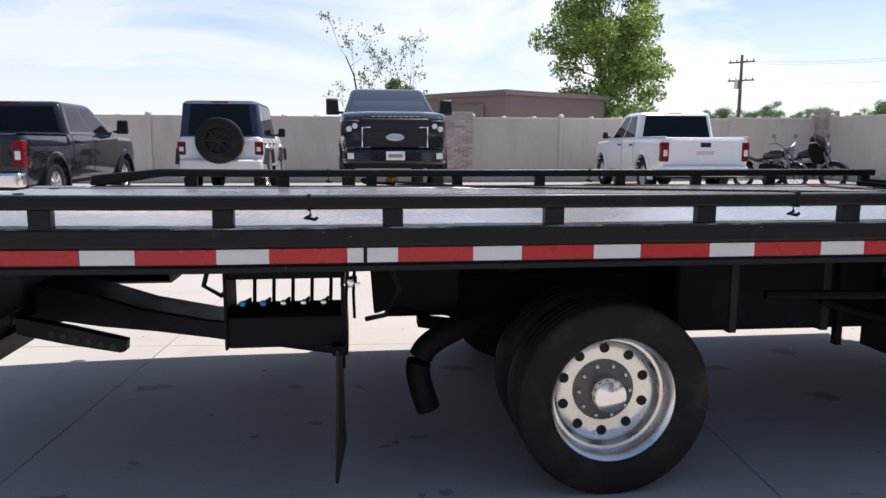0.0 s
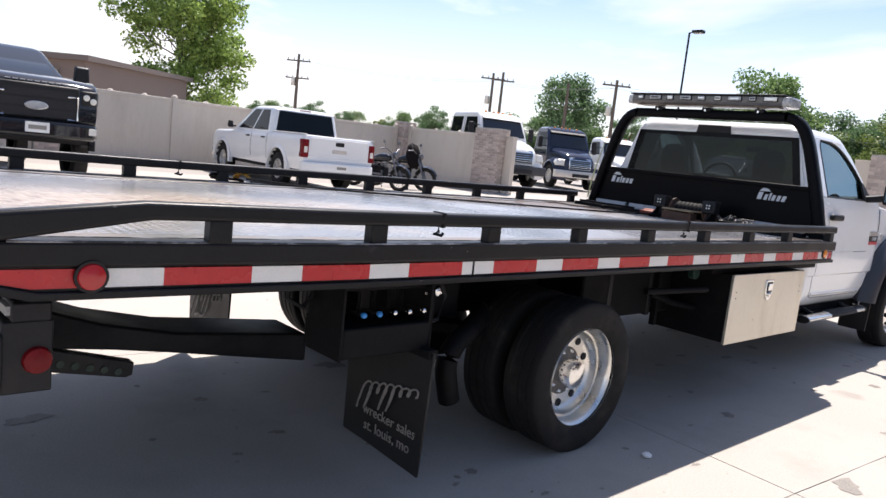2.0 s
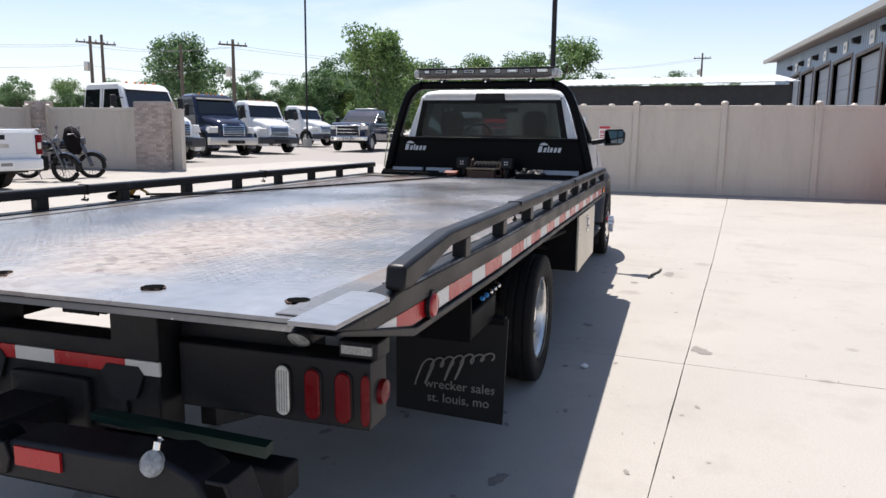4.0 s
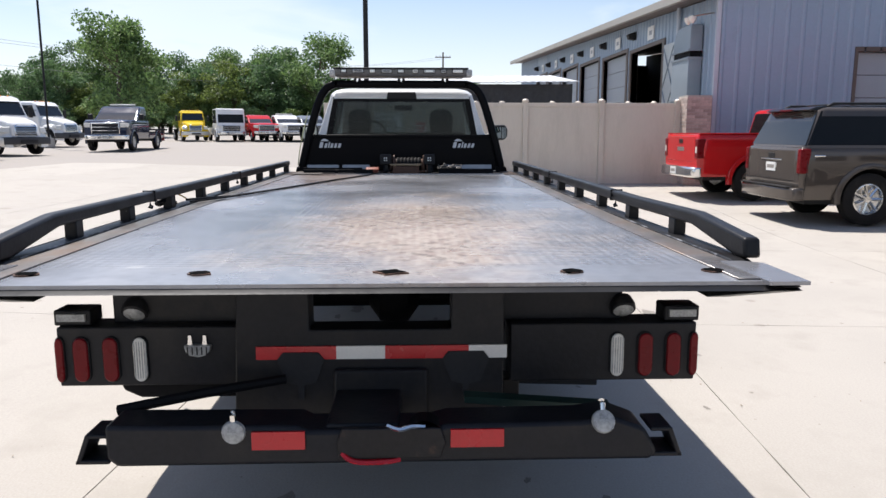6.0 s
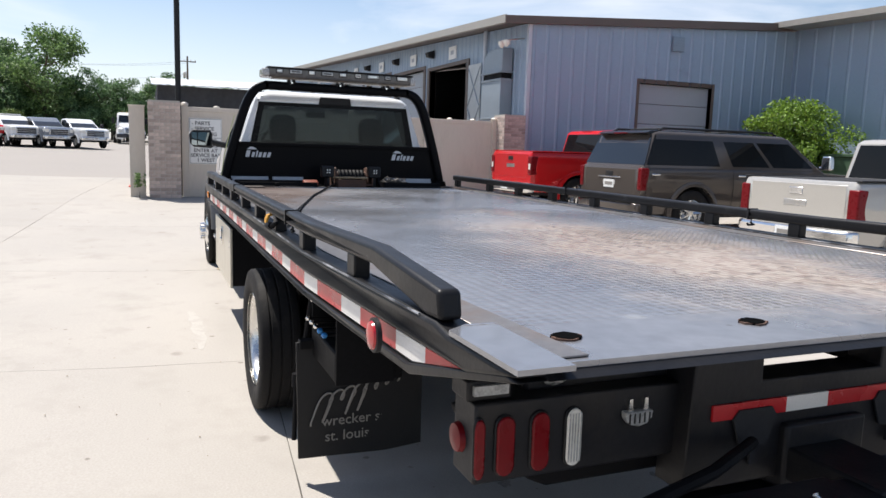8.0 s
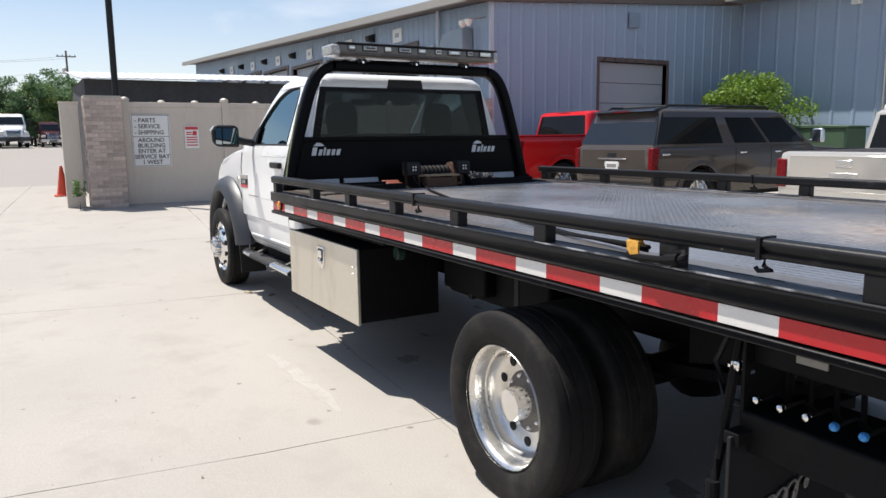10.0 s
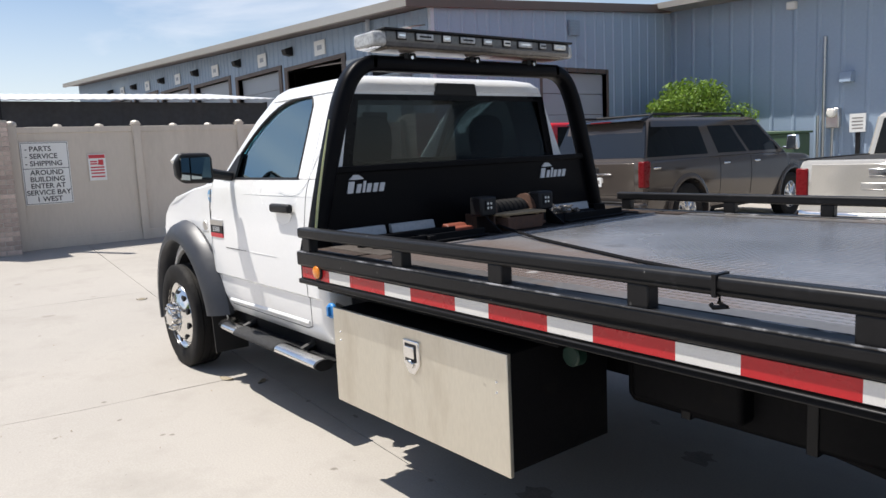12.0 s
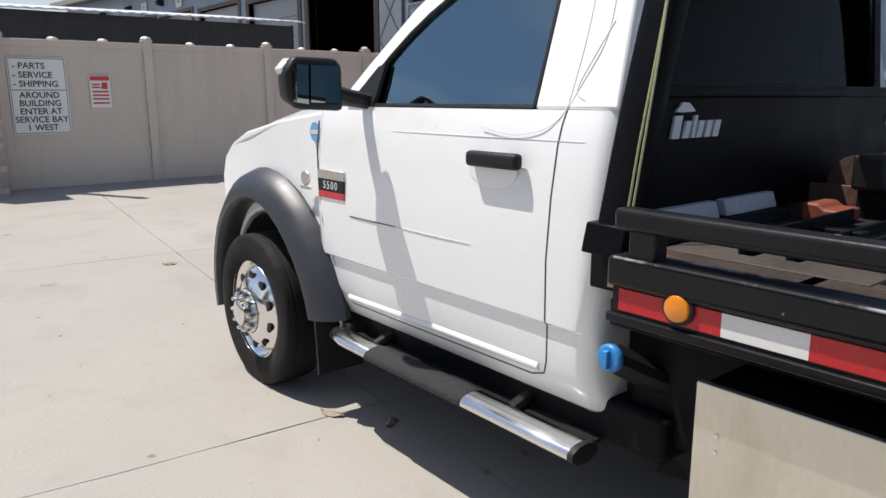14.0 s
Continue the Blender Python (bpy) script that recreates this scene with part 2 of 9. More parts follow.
M_ORANGE = mat("faded orange steel", (0.20, 0.045, 0.022), 0.6, vary=0.2, bump=0.1)
M_YELLOW = mat("yellow webbing", (0.46, 0.23, 0.025), 0.8, vary=0.5, scale=40, stain=(0.10, 0.06, 0.02), stain_at=(0.52, 0.62), stain_scale=45)
M_TIMBER = mat("worn timber", (0.22, 0.15, 0.10), 0.8, vary=0.3, scale=4, stretch=(1, 8, 8), bump=0.2)
M_TANBOARD = mat("tan board", (0.30, 0.22, 0.13), 0.8, vary=0.2, scale=5)
M_SEAT = mat("grey seat cloth", (0.05, 0.05, 0.055), 0.9, vary=0.15)
M_SIGN = mat("white sign sheet", (0.76, 0.76, 0.74), 0.4, vary=0.03)
M_INK = mat("black lettering", (0.03, 0.03, 0.035), 0.5, vary=0.05)
M_REDINK = mat("red lettering", (0.55, 0.04, 0.05), 0.5, vary=0.05)
M_LETTER = mat("pale lettering", (0.24, 0.225, 0.205), 0.5, vary=0.1)
M_LOGO = mat("silver decal", (0.62, 0.63, 0.64), 0.4, vary=0.1)
M_BLUE_CAP = mat("blue plastic", (0.03, 0.22, 0.55), 0.4, vary=0.1)
# chassis black made paler for dust and for the light on the tail
M_TAIL = mat("dusty light-lifted tail steel", (0.010, 0.010, 0.0125), 0.5, vary=0.3, scale=5, bump=0.1, spec=0.28, stain=(0.026, 0.023, 0.020), stain_at=(0.5, 0.78), stain_scale=4)
M_WORN = mat("scraped black steel", (0.012, 0.011, 0.012), 0.5, vary=0.4, scale=6, bump=0.15, spec=0.28, stain=(0.075, 0.042, 0.028), stain_at=(0.60, 0.72), stain_scale=7)
M_GREEN_HOSE = mat("green hose", (0.008, 0.032, 0.022), 0.5, vary=0.2)


def add_specks(m, scale, size, color, strength):
    """Small dark drips and specks scattered over a surface."""
    nodes, links = m.node_tree.nodes, m.node_tree.links
    b = nodes["Principled BSDF"]
    base = b.inputs["Base Color"].links[0].from_socket
    co, vo, no, ad, rp, mx = nodes.new("ShaderNodeTexCoord"), nodes.new("ShaderNodeTexVoronoi"), nodes.new("ShaderNodeTexNoise"), nodes.new("ShaderNodeMath"), nodes.new("ShaderNodeMapRange"), nodes.new("ShaderNodeMixRGB")
    vo.inputs["Scale"].default_value, no.inputs["Scale"].default_value = scale, scale * 7
    links.new(co.outputs["Object"], vo.inputs["Vector"])
    links.new(co.outputs["Object"], no.inputs["Vector"])
    ad.operation = "MULTIPLY_ADD"
    links.new(no.outputs["Fac"], ad.inputs[0])
    ad.inputs[1].default_value = 0.16
    links.new(vo.outputs["Distance"], ad.inputs[2])
    rp.inputs["From Min"].default_value, rp.inputs["From Max"].default_value = size + 0.08, size + 0.115
    rp.inputs["To Min"].default_value, rp.inputs["To Max"].default_value = strength, 0.0
    links.new(ad.outputs[0], rp.inputs["Value"])
    links.new(rp.outputs["Result"], mx.inputs["Fac"])
    links.new(base, mx.inputs["Color1"])
    mx.inputs["Color2"].default_value = (*color, 1)
    links.new(mx.outputs["Color"], b.inputs["Base Color"])


add_specks(M_CONC, 1.1, 0.03, (0.20, 0.175, 0.15), 0.5)
add_specks(M_CONC, 3.2, 0.03, (0.17, 0.15, 0.125), 0.8)
add_specks(M_CONC, 0.47, 0.03, (0.24, 0.215, 0.185), 0.55)
add_specks(M_CONC, 7.5, 0.012, (0.16, 0.14, 0.12), 0.7)


def deck_mat():
    """Tread plate: raised lozenges, bare grey-blue steel with a rusty, sandy worn patch towards the tail."""
    m = mat("tread plate steel", (0.30, 0.303, 0.32), 0.26, 0.65, vary=0.2, scale=1.1, fine=24, rough_vary=0.12)
    nodes, links = m.node_tree.nodes, m.node_tree.links
    b = nodes["Principled BSDF"]
    base = b.inputs["Base Color"].links[0].from_socket
    co = nodes.new("ShaderNodeTexCoord")
    sep = nodes.new("ShaderNodeSeparateXYZ")
    links.new(co.outputs["Object"], sep.inputs["Vector"])

    def math_node(op, a, c=None):
        n = nodes.new("ShaderNodeMath")
        n.operation = op
        for i, v in enumerate((a, c)):
            if v is None:
                continue
            if isinstance(v, (int, float)):
                n.inputs[i].default_value = v
            else:
                links.new(v, n.inputs[i])
        return n.outputs[0]
    x, y = sep.outputs["X"], sep.outputs["Y"]
    # distance from the middle of the worn patch, which lies towards the tail
    dx, dy = math_node("DIVIDE", math_node("ADD", x, 0.55), 1.6), math_node("DIVIDE", math_node("ADD", y, 0.18), 0.62)
    d = math_node("SQRT", math_node("ADD", math_node("MULTIPLY", dx, dx), math_node("MULTIPLY", dy, dy)))
    n = nodes.new("ShaderNodeTexNoise")
    n.inputs["Scale"].default_value, n.inputs["Detail"].default_value, n.inputs["Roughness"].default_value = 1.5, 10, 0.66
    links.new(co.outputs["Object"], n.inputs["Vector"])
    mask = math_node("SUBTRACT", math_node("ADD", n.outputs["Fac"], 0.42), math_node("MULTIPLY", d, 0.42))
    rp = nodes.new("ShaderNodeValToRGB")
    rp.color_ramp.elements[0].position, rp.color_ramp.elements[1].position = 0.36, 0.72
    links.new(mask, rp.inputs["Fac"])
    n2 = nodes.new("ShaderNodeTexNoise")
    n2.inputs["Scale"].default_value, n2.inputs["Detail"].default_value = 26, 8
    links.new(co.outputs["Object"], n2.inputs["Vector"])
    rust = nodes.new("ShaderNodeValToRGB")
    e = rust.color_ramp.elements
    e[0].position, e[0].color = 0.34, (0.27, 0.165, 0.10, 1)
    e[1].position, e[1].color = 0.60, (0.44, 0.355, 0.265, 1)
    links.new(n2.outputs["Fac"], rust.inputs["Fac"])
    mx = nodes.new("ShaderNodeMixRGB")
    links.new(math_node("MULTIPLY", rp.outputs["Color"], 0.7), mx.inputs["Fac"])
    links.new(base, mx.inputs["Color1"])
    links.new(rust.outputs["Color"], mx.inputs["Color2"])
    # dark flakes of old paint and rust, thickest inside the worn patch
    n3, fl, mx2 = nodes.new("ShaderNodeTexNoise"), nodes.new("ShaderNodeMapRange"), nodes.new("ShaderNodeMixRGB")
    n3.inputs["Scale"].default_value, n3.inputs["Detail"].default_value, n3.inputs["Roughness"].default_value = 17, 5, 0.65
    links.new(co.outputs["Object"], n3.inputs["Vector"])
    fl.inputs["From Min"].default_value, fl.inputs["From Max"].default_value = 0.555, 0.62
    links.new(n3.outputs["Fac"], fl.inputs["Value"])
    links.new(math_node("MULTIPLY", fl.outputs["Result"], math_node("MULTIPLY", rp.outputs["Color"], 0.55)), mx2.inputs["Fac"])
    links.new(mx.outputs["Color"], mx2.inputs["Color1"])
    mx2.inputs["Color2"].default_value = (0.085, 0.058, 0.042, 1)
    # brown grime along one side by the winch
    ex, ey = math_node("DIVIDE", math_node("SUBTRACT", x, 3.2), 1.7), math_node("DIVIDE", math_node("SUBTRACT", y, 1.15), 0.65)
    d2 = math_node("SQRT", math_node("ADD", math_node("MULTIPLY", ex, ex), math_node("MULTIPLY", ey, ey)))
    rp2, mx3 = nodes.new("ShaderNodeMapRange"), nodes.new("ShaderNodeMixRGB")
    rp2.inputs["From Min"].default_value, rp2.inputs["From Max"].default_value = 0.35, 0.62
    links.new(math_node("SUBTRACT", math_node("ADD", n.outputs["Fac"], 0.42), math_node("MULTIPLY", d2, 0.42)), rp2.inputs["Value"])
    links.new(math_node("MULTIPLY", rp2.outputs["Result"], 0.85), mx3.inputs["Fac"])
    links.new(mx2.outputs["Color"], mx3.inputs["Color1"])
    mx3.inputs["Color2"].default_value = (0.125, 0.088, 0.068, 1)
    links.new(mx3.outputs["Color"], b.inputs["Base Color"])
    links.new(math_node("SUBTRACT", 0.6, math_node("MULTIPLY", math_node("MAXIMUM", rp.outputs["Color"], rp2.outputs["Result"]), 0.6)), b.inputs["Metallic"])
    # lozenges in rows, turned alternately
    u = math_node("MULTIPLY", x, 28.0)
    v = math_node("MULTIPLY", y, 28.0)
    a1 = math_node("SINE", math_node("MULTIPLY", math_node("ADD", u, v), 3.14159))
    a2 = math_node("SINE", math_node("MULTIPLY", math_node("SUBTRACT", u, v), 3.14159))
    # the last hand's width at the tail is plain plate
    h = math_node("MULTIPLY", math_node("MULTIPLY", a1, a2), math_node("GREATER_THAN", x, -1.62))
    bp = nodes.new("ShaderNodeBump")
    bp.inputs["Strength"].default_value, bp.inputs["Distance"].default_value = 0.30, 0.004
    links.new(h, bp.inputs["Height"])
    links.new(bp.outputs["Normal"], b.inputs["Normal"])
    return m


add_specks(M_RAIL, 5.0, 0.012, (0.34, 0.33, 0.32), 0.55)
add_specks(M_RAIL, 13.0, 0.008, (0.40, 0.39, 0.37), 0.5)
add_specks(M_TOOLBOX, 4.0, 0.012, (0.22, 0.18, 0.14), 0.5)
add_specks(M_WHITE, 6.0, 0.004, (0.35, 0.33, 0.30), 0.5)


M_DECK = deck_mat()
add_specks(M_DECK, 6.0, 0.02, (0.10, 0.075, 0.055), 0.6)
add_specks(M_DECK, 19.0, 0.02, (0.11, 0.08, 0.06), 0.5)
add_specks(M_DECK, 1.4, 0.05, (0.17, 0.15, 0.14), 0.5)
add_specks(M_DECK, 2.3, 0.035, (0.52, 0.51, 0.49), 0.55)
add_specks(M_DECK, 3.7, 0.02, (0.60, 0.58, 0.54), 0.5)


# ---- building blocks ----
def part(name, bm, material, parent=None, label="", smooth=35, bevel=0.0, seg=2, at=None):
    """Links a bmesh as one mesh object, under a thing or a part where a parent is given."""
    me = bpy.data.meshes.new(name)
    bmesh.ops.recalc_face_normals(bm, faces=bm.faces)
    bm.to_mesh(me)
    bm.free()
    for mm in (material if isinstance(material, (list, tuple)) else (material,)):
        me.materials.append(mm)
    me.shade_smooth()
    me.set_sharp_from_angle(angle=radians(smooth))
    ob = new(name, me)
    if at is not None:
        ob.location = at
    if parent is not None:
        ob.parent = parent
    if bevel:
        mod = ob.modifiers.new("bevel", "BEVEL")
        mod.width, mod.segments, mod.limit_method, mod.angle_limit = bevel, seg, "ANGLE", radians(30)
    if label:
        tagged(ob, label)
    return ob


def root(name, at, label, category, group="", turn=0.0, kind=""):
    ob = new(name)
    ob.location, ob.rotation_euler = at, (0, 0, radians(turn))
    ob.empty_display_size = 0.2
    return tagged(ob, label, category, group, kind)


def B():
    return bmesh.new()


def box(bm, x0, x1, y0, y1, z0, z1):
    v = [bm.verts.new(p) for p in ((x0, y0, z0), (x1, y0, z0), (x1, y1, z0), (x0, y1, z0), (x0, y0, z1), (x1, y0, z1), (x1, y1, z1), (x0, y1, z1))]
    for f in ((3, 2, 1, 0), (4, 5, 6, 7), (0, 1, 5, 4), (1, 2, 6, 5), (2, 3, 7, 6), (3, 0, 4, 7)):
        bm.faces.new([v[i] for i in f])
    return bm


def prism(bm, outline, a, b, axis="y", shape=None):
    """Extrudes an outline of (x, z) from y=a to y=b (axis y), of (y, z) along x, or of (x, y) along z. shape moves each vertex."""
    rows = []
    for d in (a, b):
        row = []
        for p, q in outline:
            c = (p, d, q) if axis == "y" else (d, p, q) if axis == "x" else (p, q, d)
            row.append(bm.verts.new(shape(*c) if shape else c))
        rows.append(row)
    n = len(outline)
    bm.faces.new(rows[0])
    bm.faces.new(rows[1][::-1])
    for i in range(n):
        j = (i + 1) % n
        bm.faces.new((rows[0][i], rows[1][i], rows[1][j], rows[0][j]))
    return bm


def loft(bm, rings, closed=True, caps=True):
    """Joins rings of equally many points with faces."""
    vs = [[bm.verts.new(p) for p in r] for r in rings]
    n = len(rings[0])
    for a, b in zip(vs, vs[1:]):
        for i in range(n if closed else n - 1):
            j = (i + 1) % n
            bm.faces.new((a[i], a[j], b[j], b[i]))
    if caps and closed:
        bm.faces.new(vs[0][::-1])
        bm.faces.new(vs[-1])
    return bm


def tube(bm, pts, r, n=10, flat=1.0, square=False):
    """A pipe along a polyline; square: a box section of half-width r and half-depth r * flat."""
    pts = [Vector(p) for p in pts]
    rings = []
    for i, p in enumerate(pts):
        t = (pts[min(i + 1, len(pts) - 1)] - pts[max(i - 1, 0)]).normalized()
        ref = Vector((0, 0, 1)) if abs(t.z) < 0.95 else Vector((1, 0, 0))
        s = t.cross(ref).normalized()
        u = s.cross(t).normalized()
        if square:
            rings.append([p + s * (r * a) + u * (r * flat * b) for a, b in ((-1, -1), (1, -1), (1, 1), (-1, 1))])
        else:
            rings.append([p + s * (r * math.cos(k * math.tau / n)) + u * (r * flat * math.sin(k * math.tau / n)) for k in range(n)])
    return loft(bm, rings)


def lathe(bm, profile, n=32, axis="y", centre=(0, 0, 0), caps=True):
    """Turns a profile of (radius, offset along the axis) round the axis."""
    c = Vector(centre)
    rings = []
    for r, d in profile:
        ring = []
        for k in range(n):
            a = k * math.tau / n
            p = (r * math.cos(a), d, r * math.sin(a)) if axis == "y" else (d, r * math.cos(a), r * math.sin(a)) if axis == "x" else (r * math.cos(a), r * math.sin(a), d)
            ring.append(c + Vector(p))
        rings.append(ring)
    return loft(bm, rings, True, caps)


def arc(cx, cz, r, a0, a1, n=8):
    return [(cx + r * math.cos(radians(a0 + (a1 - a0) * i / n)), cz + r * math.sin(radians(a0 + (a1 - a0) * i / n))) for i in range(n + 1)]


def text_mesh(words, size, parent, material, m, name="lettering", spacing=1.0, bold=0.0):
    """Lettering in the built-in font, as a thin mesh, at the pose m in its parent's space."""
    cu = bpy.data.curves.new("lettering", "FONT")
    cu.body, cu.size, cu.align_x, cu.align_y, cu.extrude, cu.offset, cu.space_character = words, size, "CENTER", "CENTER", 0.0015, bold, spacing
    cu.resolution_u = 3
    tmp = bpy.data.objects.new("lettering", cu)
    me = bpy.data.meshes.new_from_object(tmp)
    bpy.data.objects.remove(tmp)
    bpy.data.curves.remove(cu)
    me.name = name
    me.materials.clear()
    me.materials.append(material)
    ob = new(name, me)
    ob.parent = parent
    ob.matrix_local = m
    return ob

def smooth_path(pts, k=6):
    """A smooth curve through points (Catmull-Rom)."""
    p = [Vector(q) for q in pts]
    out = []
    for i in range(len(p) - 1):
        a, b, c, d = p[max(i - 1, 0)], p[i], p[i + 1], p[min(i + 2, len(p) - 1)]
        for j in range(k):
            u = j / k
            out.append(0.5 * (2 * b + (c - a) * u + (2 * a - 5 * b + 4 * c - d) * u * u + (3 * b - a - 3 * c + d) * u ** 3))
    return out + [p[-1]]


# ---- ground ----
def ramp(v, stops):
    if v <= stops[0][0]:
        return stops[0][1]
    for (a, p), (b, q) in zip(stops, stops[1:]):
        if v <= b:
            s = (v - a) / (b - a)
            return p + (q - p) * s
    return stops[-1][1]


def ground_z(x, y):
    """The yard is level round the tow truck and rises gently to the fences and beyond the gate."""
    gx = ramp(x, ((6.6, 0), (8.5, 0.045), (14.5, 0.27), (38, 0.50), (62, 0.95), (90, 1.4), (120, 1.7)))
    gy = ramp(y, ((6.0, 0), (8, 0.05), (14, 0.33), (21, 0.36), (60, 0.6)))
    return math.hypot(gx, gy)


bm = B()
xs = [-400, -120, -40, -12, 6.6, 8.5, 11, 14.5, 18, 24, 30, 38, 46, 55, 63, 72, 90, 120, 400, 1500]
ys = [-1500, -300, -80, -14, 6, 7, 8, 10, 12, 14, 17, 21, 26, 32, 40, 50, 60, 100, 300, 1500]
gv = [[bm.verts.new((x, y, ground_z(x, y) - 0.03)) for y in ys] for x in xs]
for i in range(len(xs) - 1):
    for j in range(len(ys) - 1):
        bm.faces.new((gv[i][j], gv[i + 1][j], gv[i + 1][j + 1], gv[i][j + 1]))
ground = tagged(part("ground", bm, M_GROUND, smooth=60), "pale weathered concrete lot reaching to the horizon", "ground", kind="structure")
pavement = tagged(new("pavement"), "sunlit concrete yard slabs with cracked joints", "pavement", kind="structure")


rough = random.Random(3)


def slab(px, py, sx, sy, turn):
    bm = B()
    n = 10
    def gap():
        return 0.0015 + 0.0045 * rough.random() ** 2
    ca, sa = math.cos(turn), math.sin(turn)
    top = []
    for i in range(n + 1):
        row = []
        for j in range(n + 1):
            u, v = px + sx * i / n, py + sy * j / n
            u += gap() if i == 0 else (-gap() if i == n else 0.0)
            v += gap() if j == 0 else (-gap() if j == n else 0.0)
            x, y = u * ca - v * sa, u * sa + v * ca
            row.append(bm.verts.new((x, y, ground_z(x, y))))
        top.append(row)
    for i in range(n):
        for j in range(n):
            bm.faces.new((top[i][j], top[i + 1][j], top[i + 1][j + 1], top[i][j + 1]))
    rim = [top[i][0] for i in range(n)] + [top[n][j] for j in range(n)] + [top[n - i][n] for i in range(n)] + [top[0][n - j] for j in range(n)]
    low = [bm.verts.new(v.co - Vector((0, 0, 0.06))) for v in rim]
    for k in range(len(rim)):
        q = (k + 1) % len(rim)
        bm.faces.new((rim[k], low[k], low[q], rim[q]))
    part("slab", bm, M_CONC, pavement, smooth=20)

# drips of oil where trucks are parked, gathered to deepen the truck's shade too
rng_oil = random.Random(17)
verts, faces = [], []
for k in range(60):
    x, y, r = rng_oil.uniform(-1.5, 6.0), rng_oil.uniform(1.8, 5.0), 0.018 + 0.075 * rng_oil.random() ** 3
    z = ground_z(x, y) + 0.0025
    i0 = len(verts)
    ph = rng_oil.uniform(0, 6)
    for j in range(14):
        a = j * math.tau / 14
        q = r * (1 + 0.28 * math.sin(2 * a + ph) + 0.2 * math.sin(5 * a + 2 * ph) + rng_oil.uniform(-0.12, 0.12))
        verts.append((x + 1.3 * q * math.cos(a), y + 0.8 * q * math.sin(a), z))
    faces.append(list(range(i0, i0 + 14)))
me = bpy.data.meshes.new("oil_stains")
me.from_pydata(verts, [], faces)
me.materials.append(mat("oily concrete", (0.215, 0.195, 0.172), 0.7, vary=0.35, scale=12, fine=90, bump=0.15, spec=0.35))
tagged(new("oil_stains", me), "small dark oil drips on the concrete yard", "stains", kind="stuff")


# ---- fences, piers, gate ----
FX = 14.5      # the gate's fence line
FY = 20.9      # the back fence line


def vinyl_post(name_parent, x, y, z0, h, face=0.065):
    bm = B()
    box(bm, x - face, x + face, y - face, y + face, z0 - 0.05, z0 + h)
    box(bm, x - face - 0.012, x + face + 0.012, y - face - 0.012, y + face + 0.012, z0 + h, z0 + h + 0.02)
    lathe(bm, [(0.085, 0.0), (0.085, 0.03), (0.05, 0.055), (0.012, 0.062)], 4, "z", (x, y, z0 + h + 0.02))
    return part("post", bm, M_VINYL, name_parent, bevel=0.006, smooth=40)


def vinyl_run(name, a, b, h, posts, label):
    """A vinyl fence from a to b: tongued boards between a top and a bottom rail, with capped posts."""
    run = root(name, (0, 0, 0), label, "fence")
    a, b = Vector(a), Vector(b)
    for k in range(posts):
        s, e = a.lerp(b, k / posts), a.lerp(b, (k + 1) / posts)
        d = (e - s).normalized()
        nrm = Vector((-d.y, d.x))
        z0 = (ground_z(s.x, s.y) + ground_z(e.x, e.y)) / 2
        length = (e - s).length

        def put(bm, u0, u1, t, za, zb):
            c = []
            for u, q in ((u0, -t), (u1, -t), (u1, t), (u0, t)):
                p = s + d * u + nrm * q
                c.append((p.x, p.y))
            prism(bm, c, za, zb, "z")
        bm = B()
        put(bm, 0.05, length - 0.05, 0.028, z0 + h - 0.10, z0 + h)
        part("top_rail", bm, M_VINYL, run, bevel=0.008)
        bm = B()
        put(bm, 0.05, length - 0.05, 0.028, z0 - 0.03, z0 + 0.17)
        part("bottom_rail", bm, M_VINYL, run, bevel=0.008)
        bm = B()
        put(bm, 0.06, length - 0.06, 0.011, z0 + 0.15, z0 + h - 0.08)
        part("panel", bm, M_VINYL, run, bevel=0.003, seg=1)
        vinyl_post(run, s.x, s.y, z0, h + 0.02)
        # caps of the stiffening posts on the far side
        for f in (0.36, 0.70):
            p = s + (e - s) * f + nrm * 0.09
            bm = B()
            box(bm, p.x - 0.05, p.x + 0.05, p.y - 0.05, p.y + 0.05, z0 - 0.05, z0 + h - 0.01)
            lathe(bm, [(0.075, 0.0), (0.075, 0.03), (0.045, 0.055), (0.012, 0.06)], 4, "z", (p.x, p.y, z0 + h - 0.01))
            part("back_post", bm, M_VINYL, run)
    vinyl_post(run, b.x, b.y, ground_z(b.x, b.y), h + 0.02)
    return run


def brick_mesh(l, d, h):
    bm = B()
    box(bm, -l / 2, l / 2, -d / 2, d / 2, -h / 2, h / 2)
    bmesh.ops.bevel(bm, geom=bm.edges[:], offset=0.004, segments=1, affect="EDGES")
    me = bpy.data.meshes.new("brick")
    bm.to_mesh(me)
    bm.free()
    me.materials.append(M_BRICK)
    return me


BRICK_A = brick_mesh(0.203, 0.095, 0.064)
BRICK_B = brick_mesh(0.098, 0.095, 0.064)


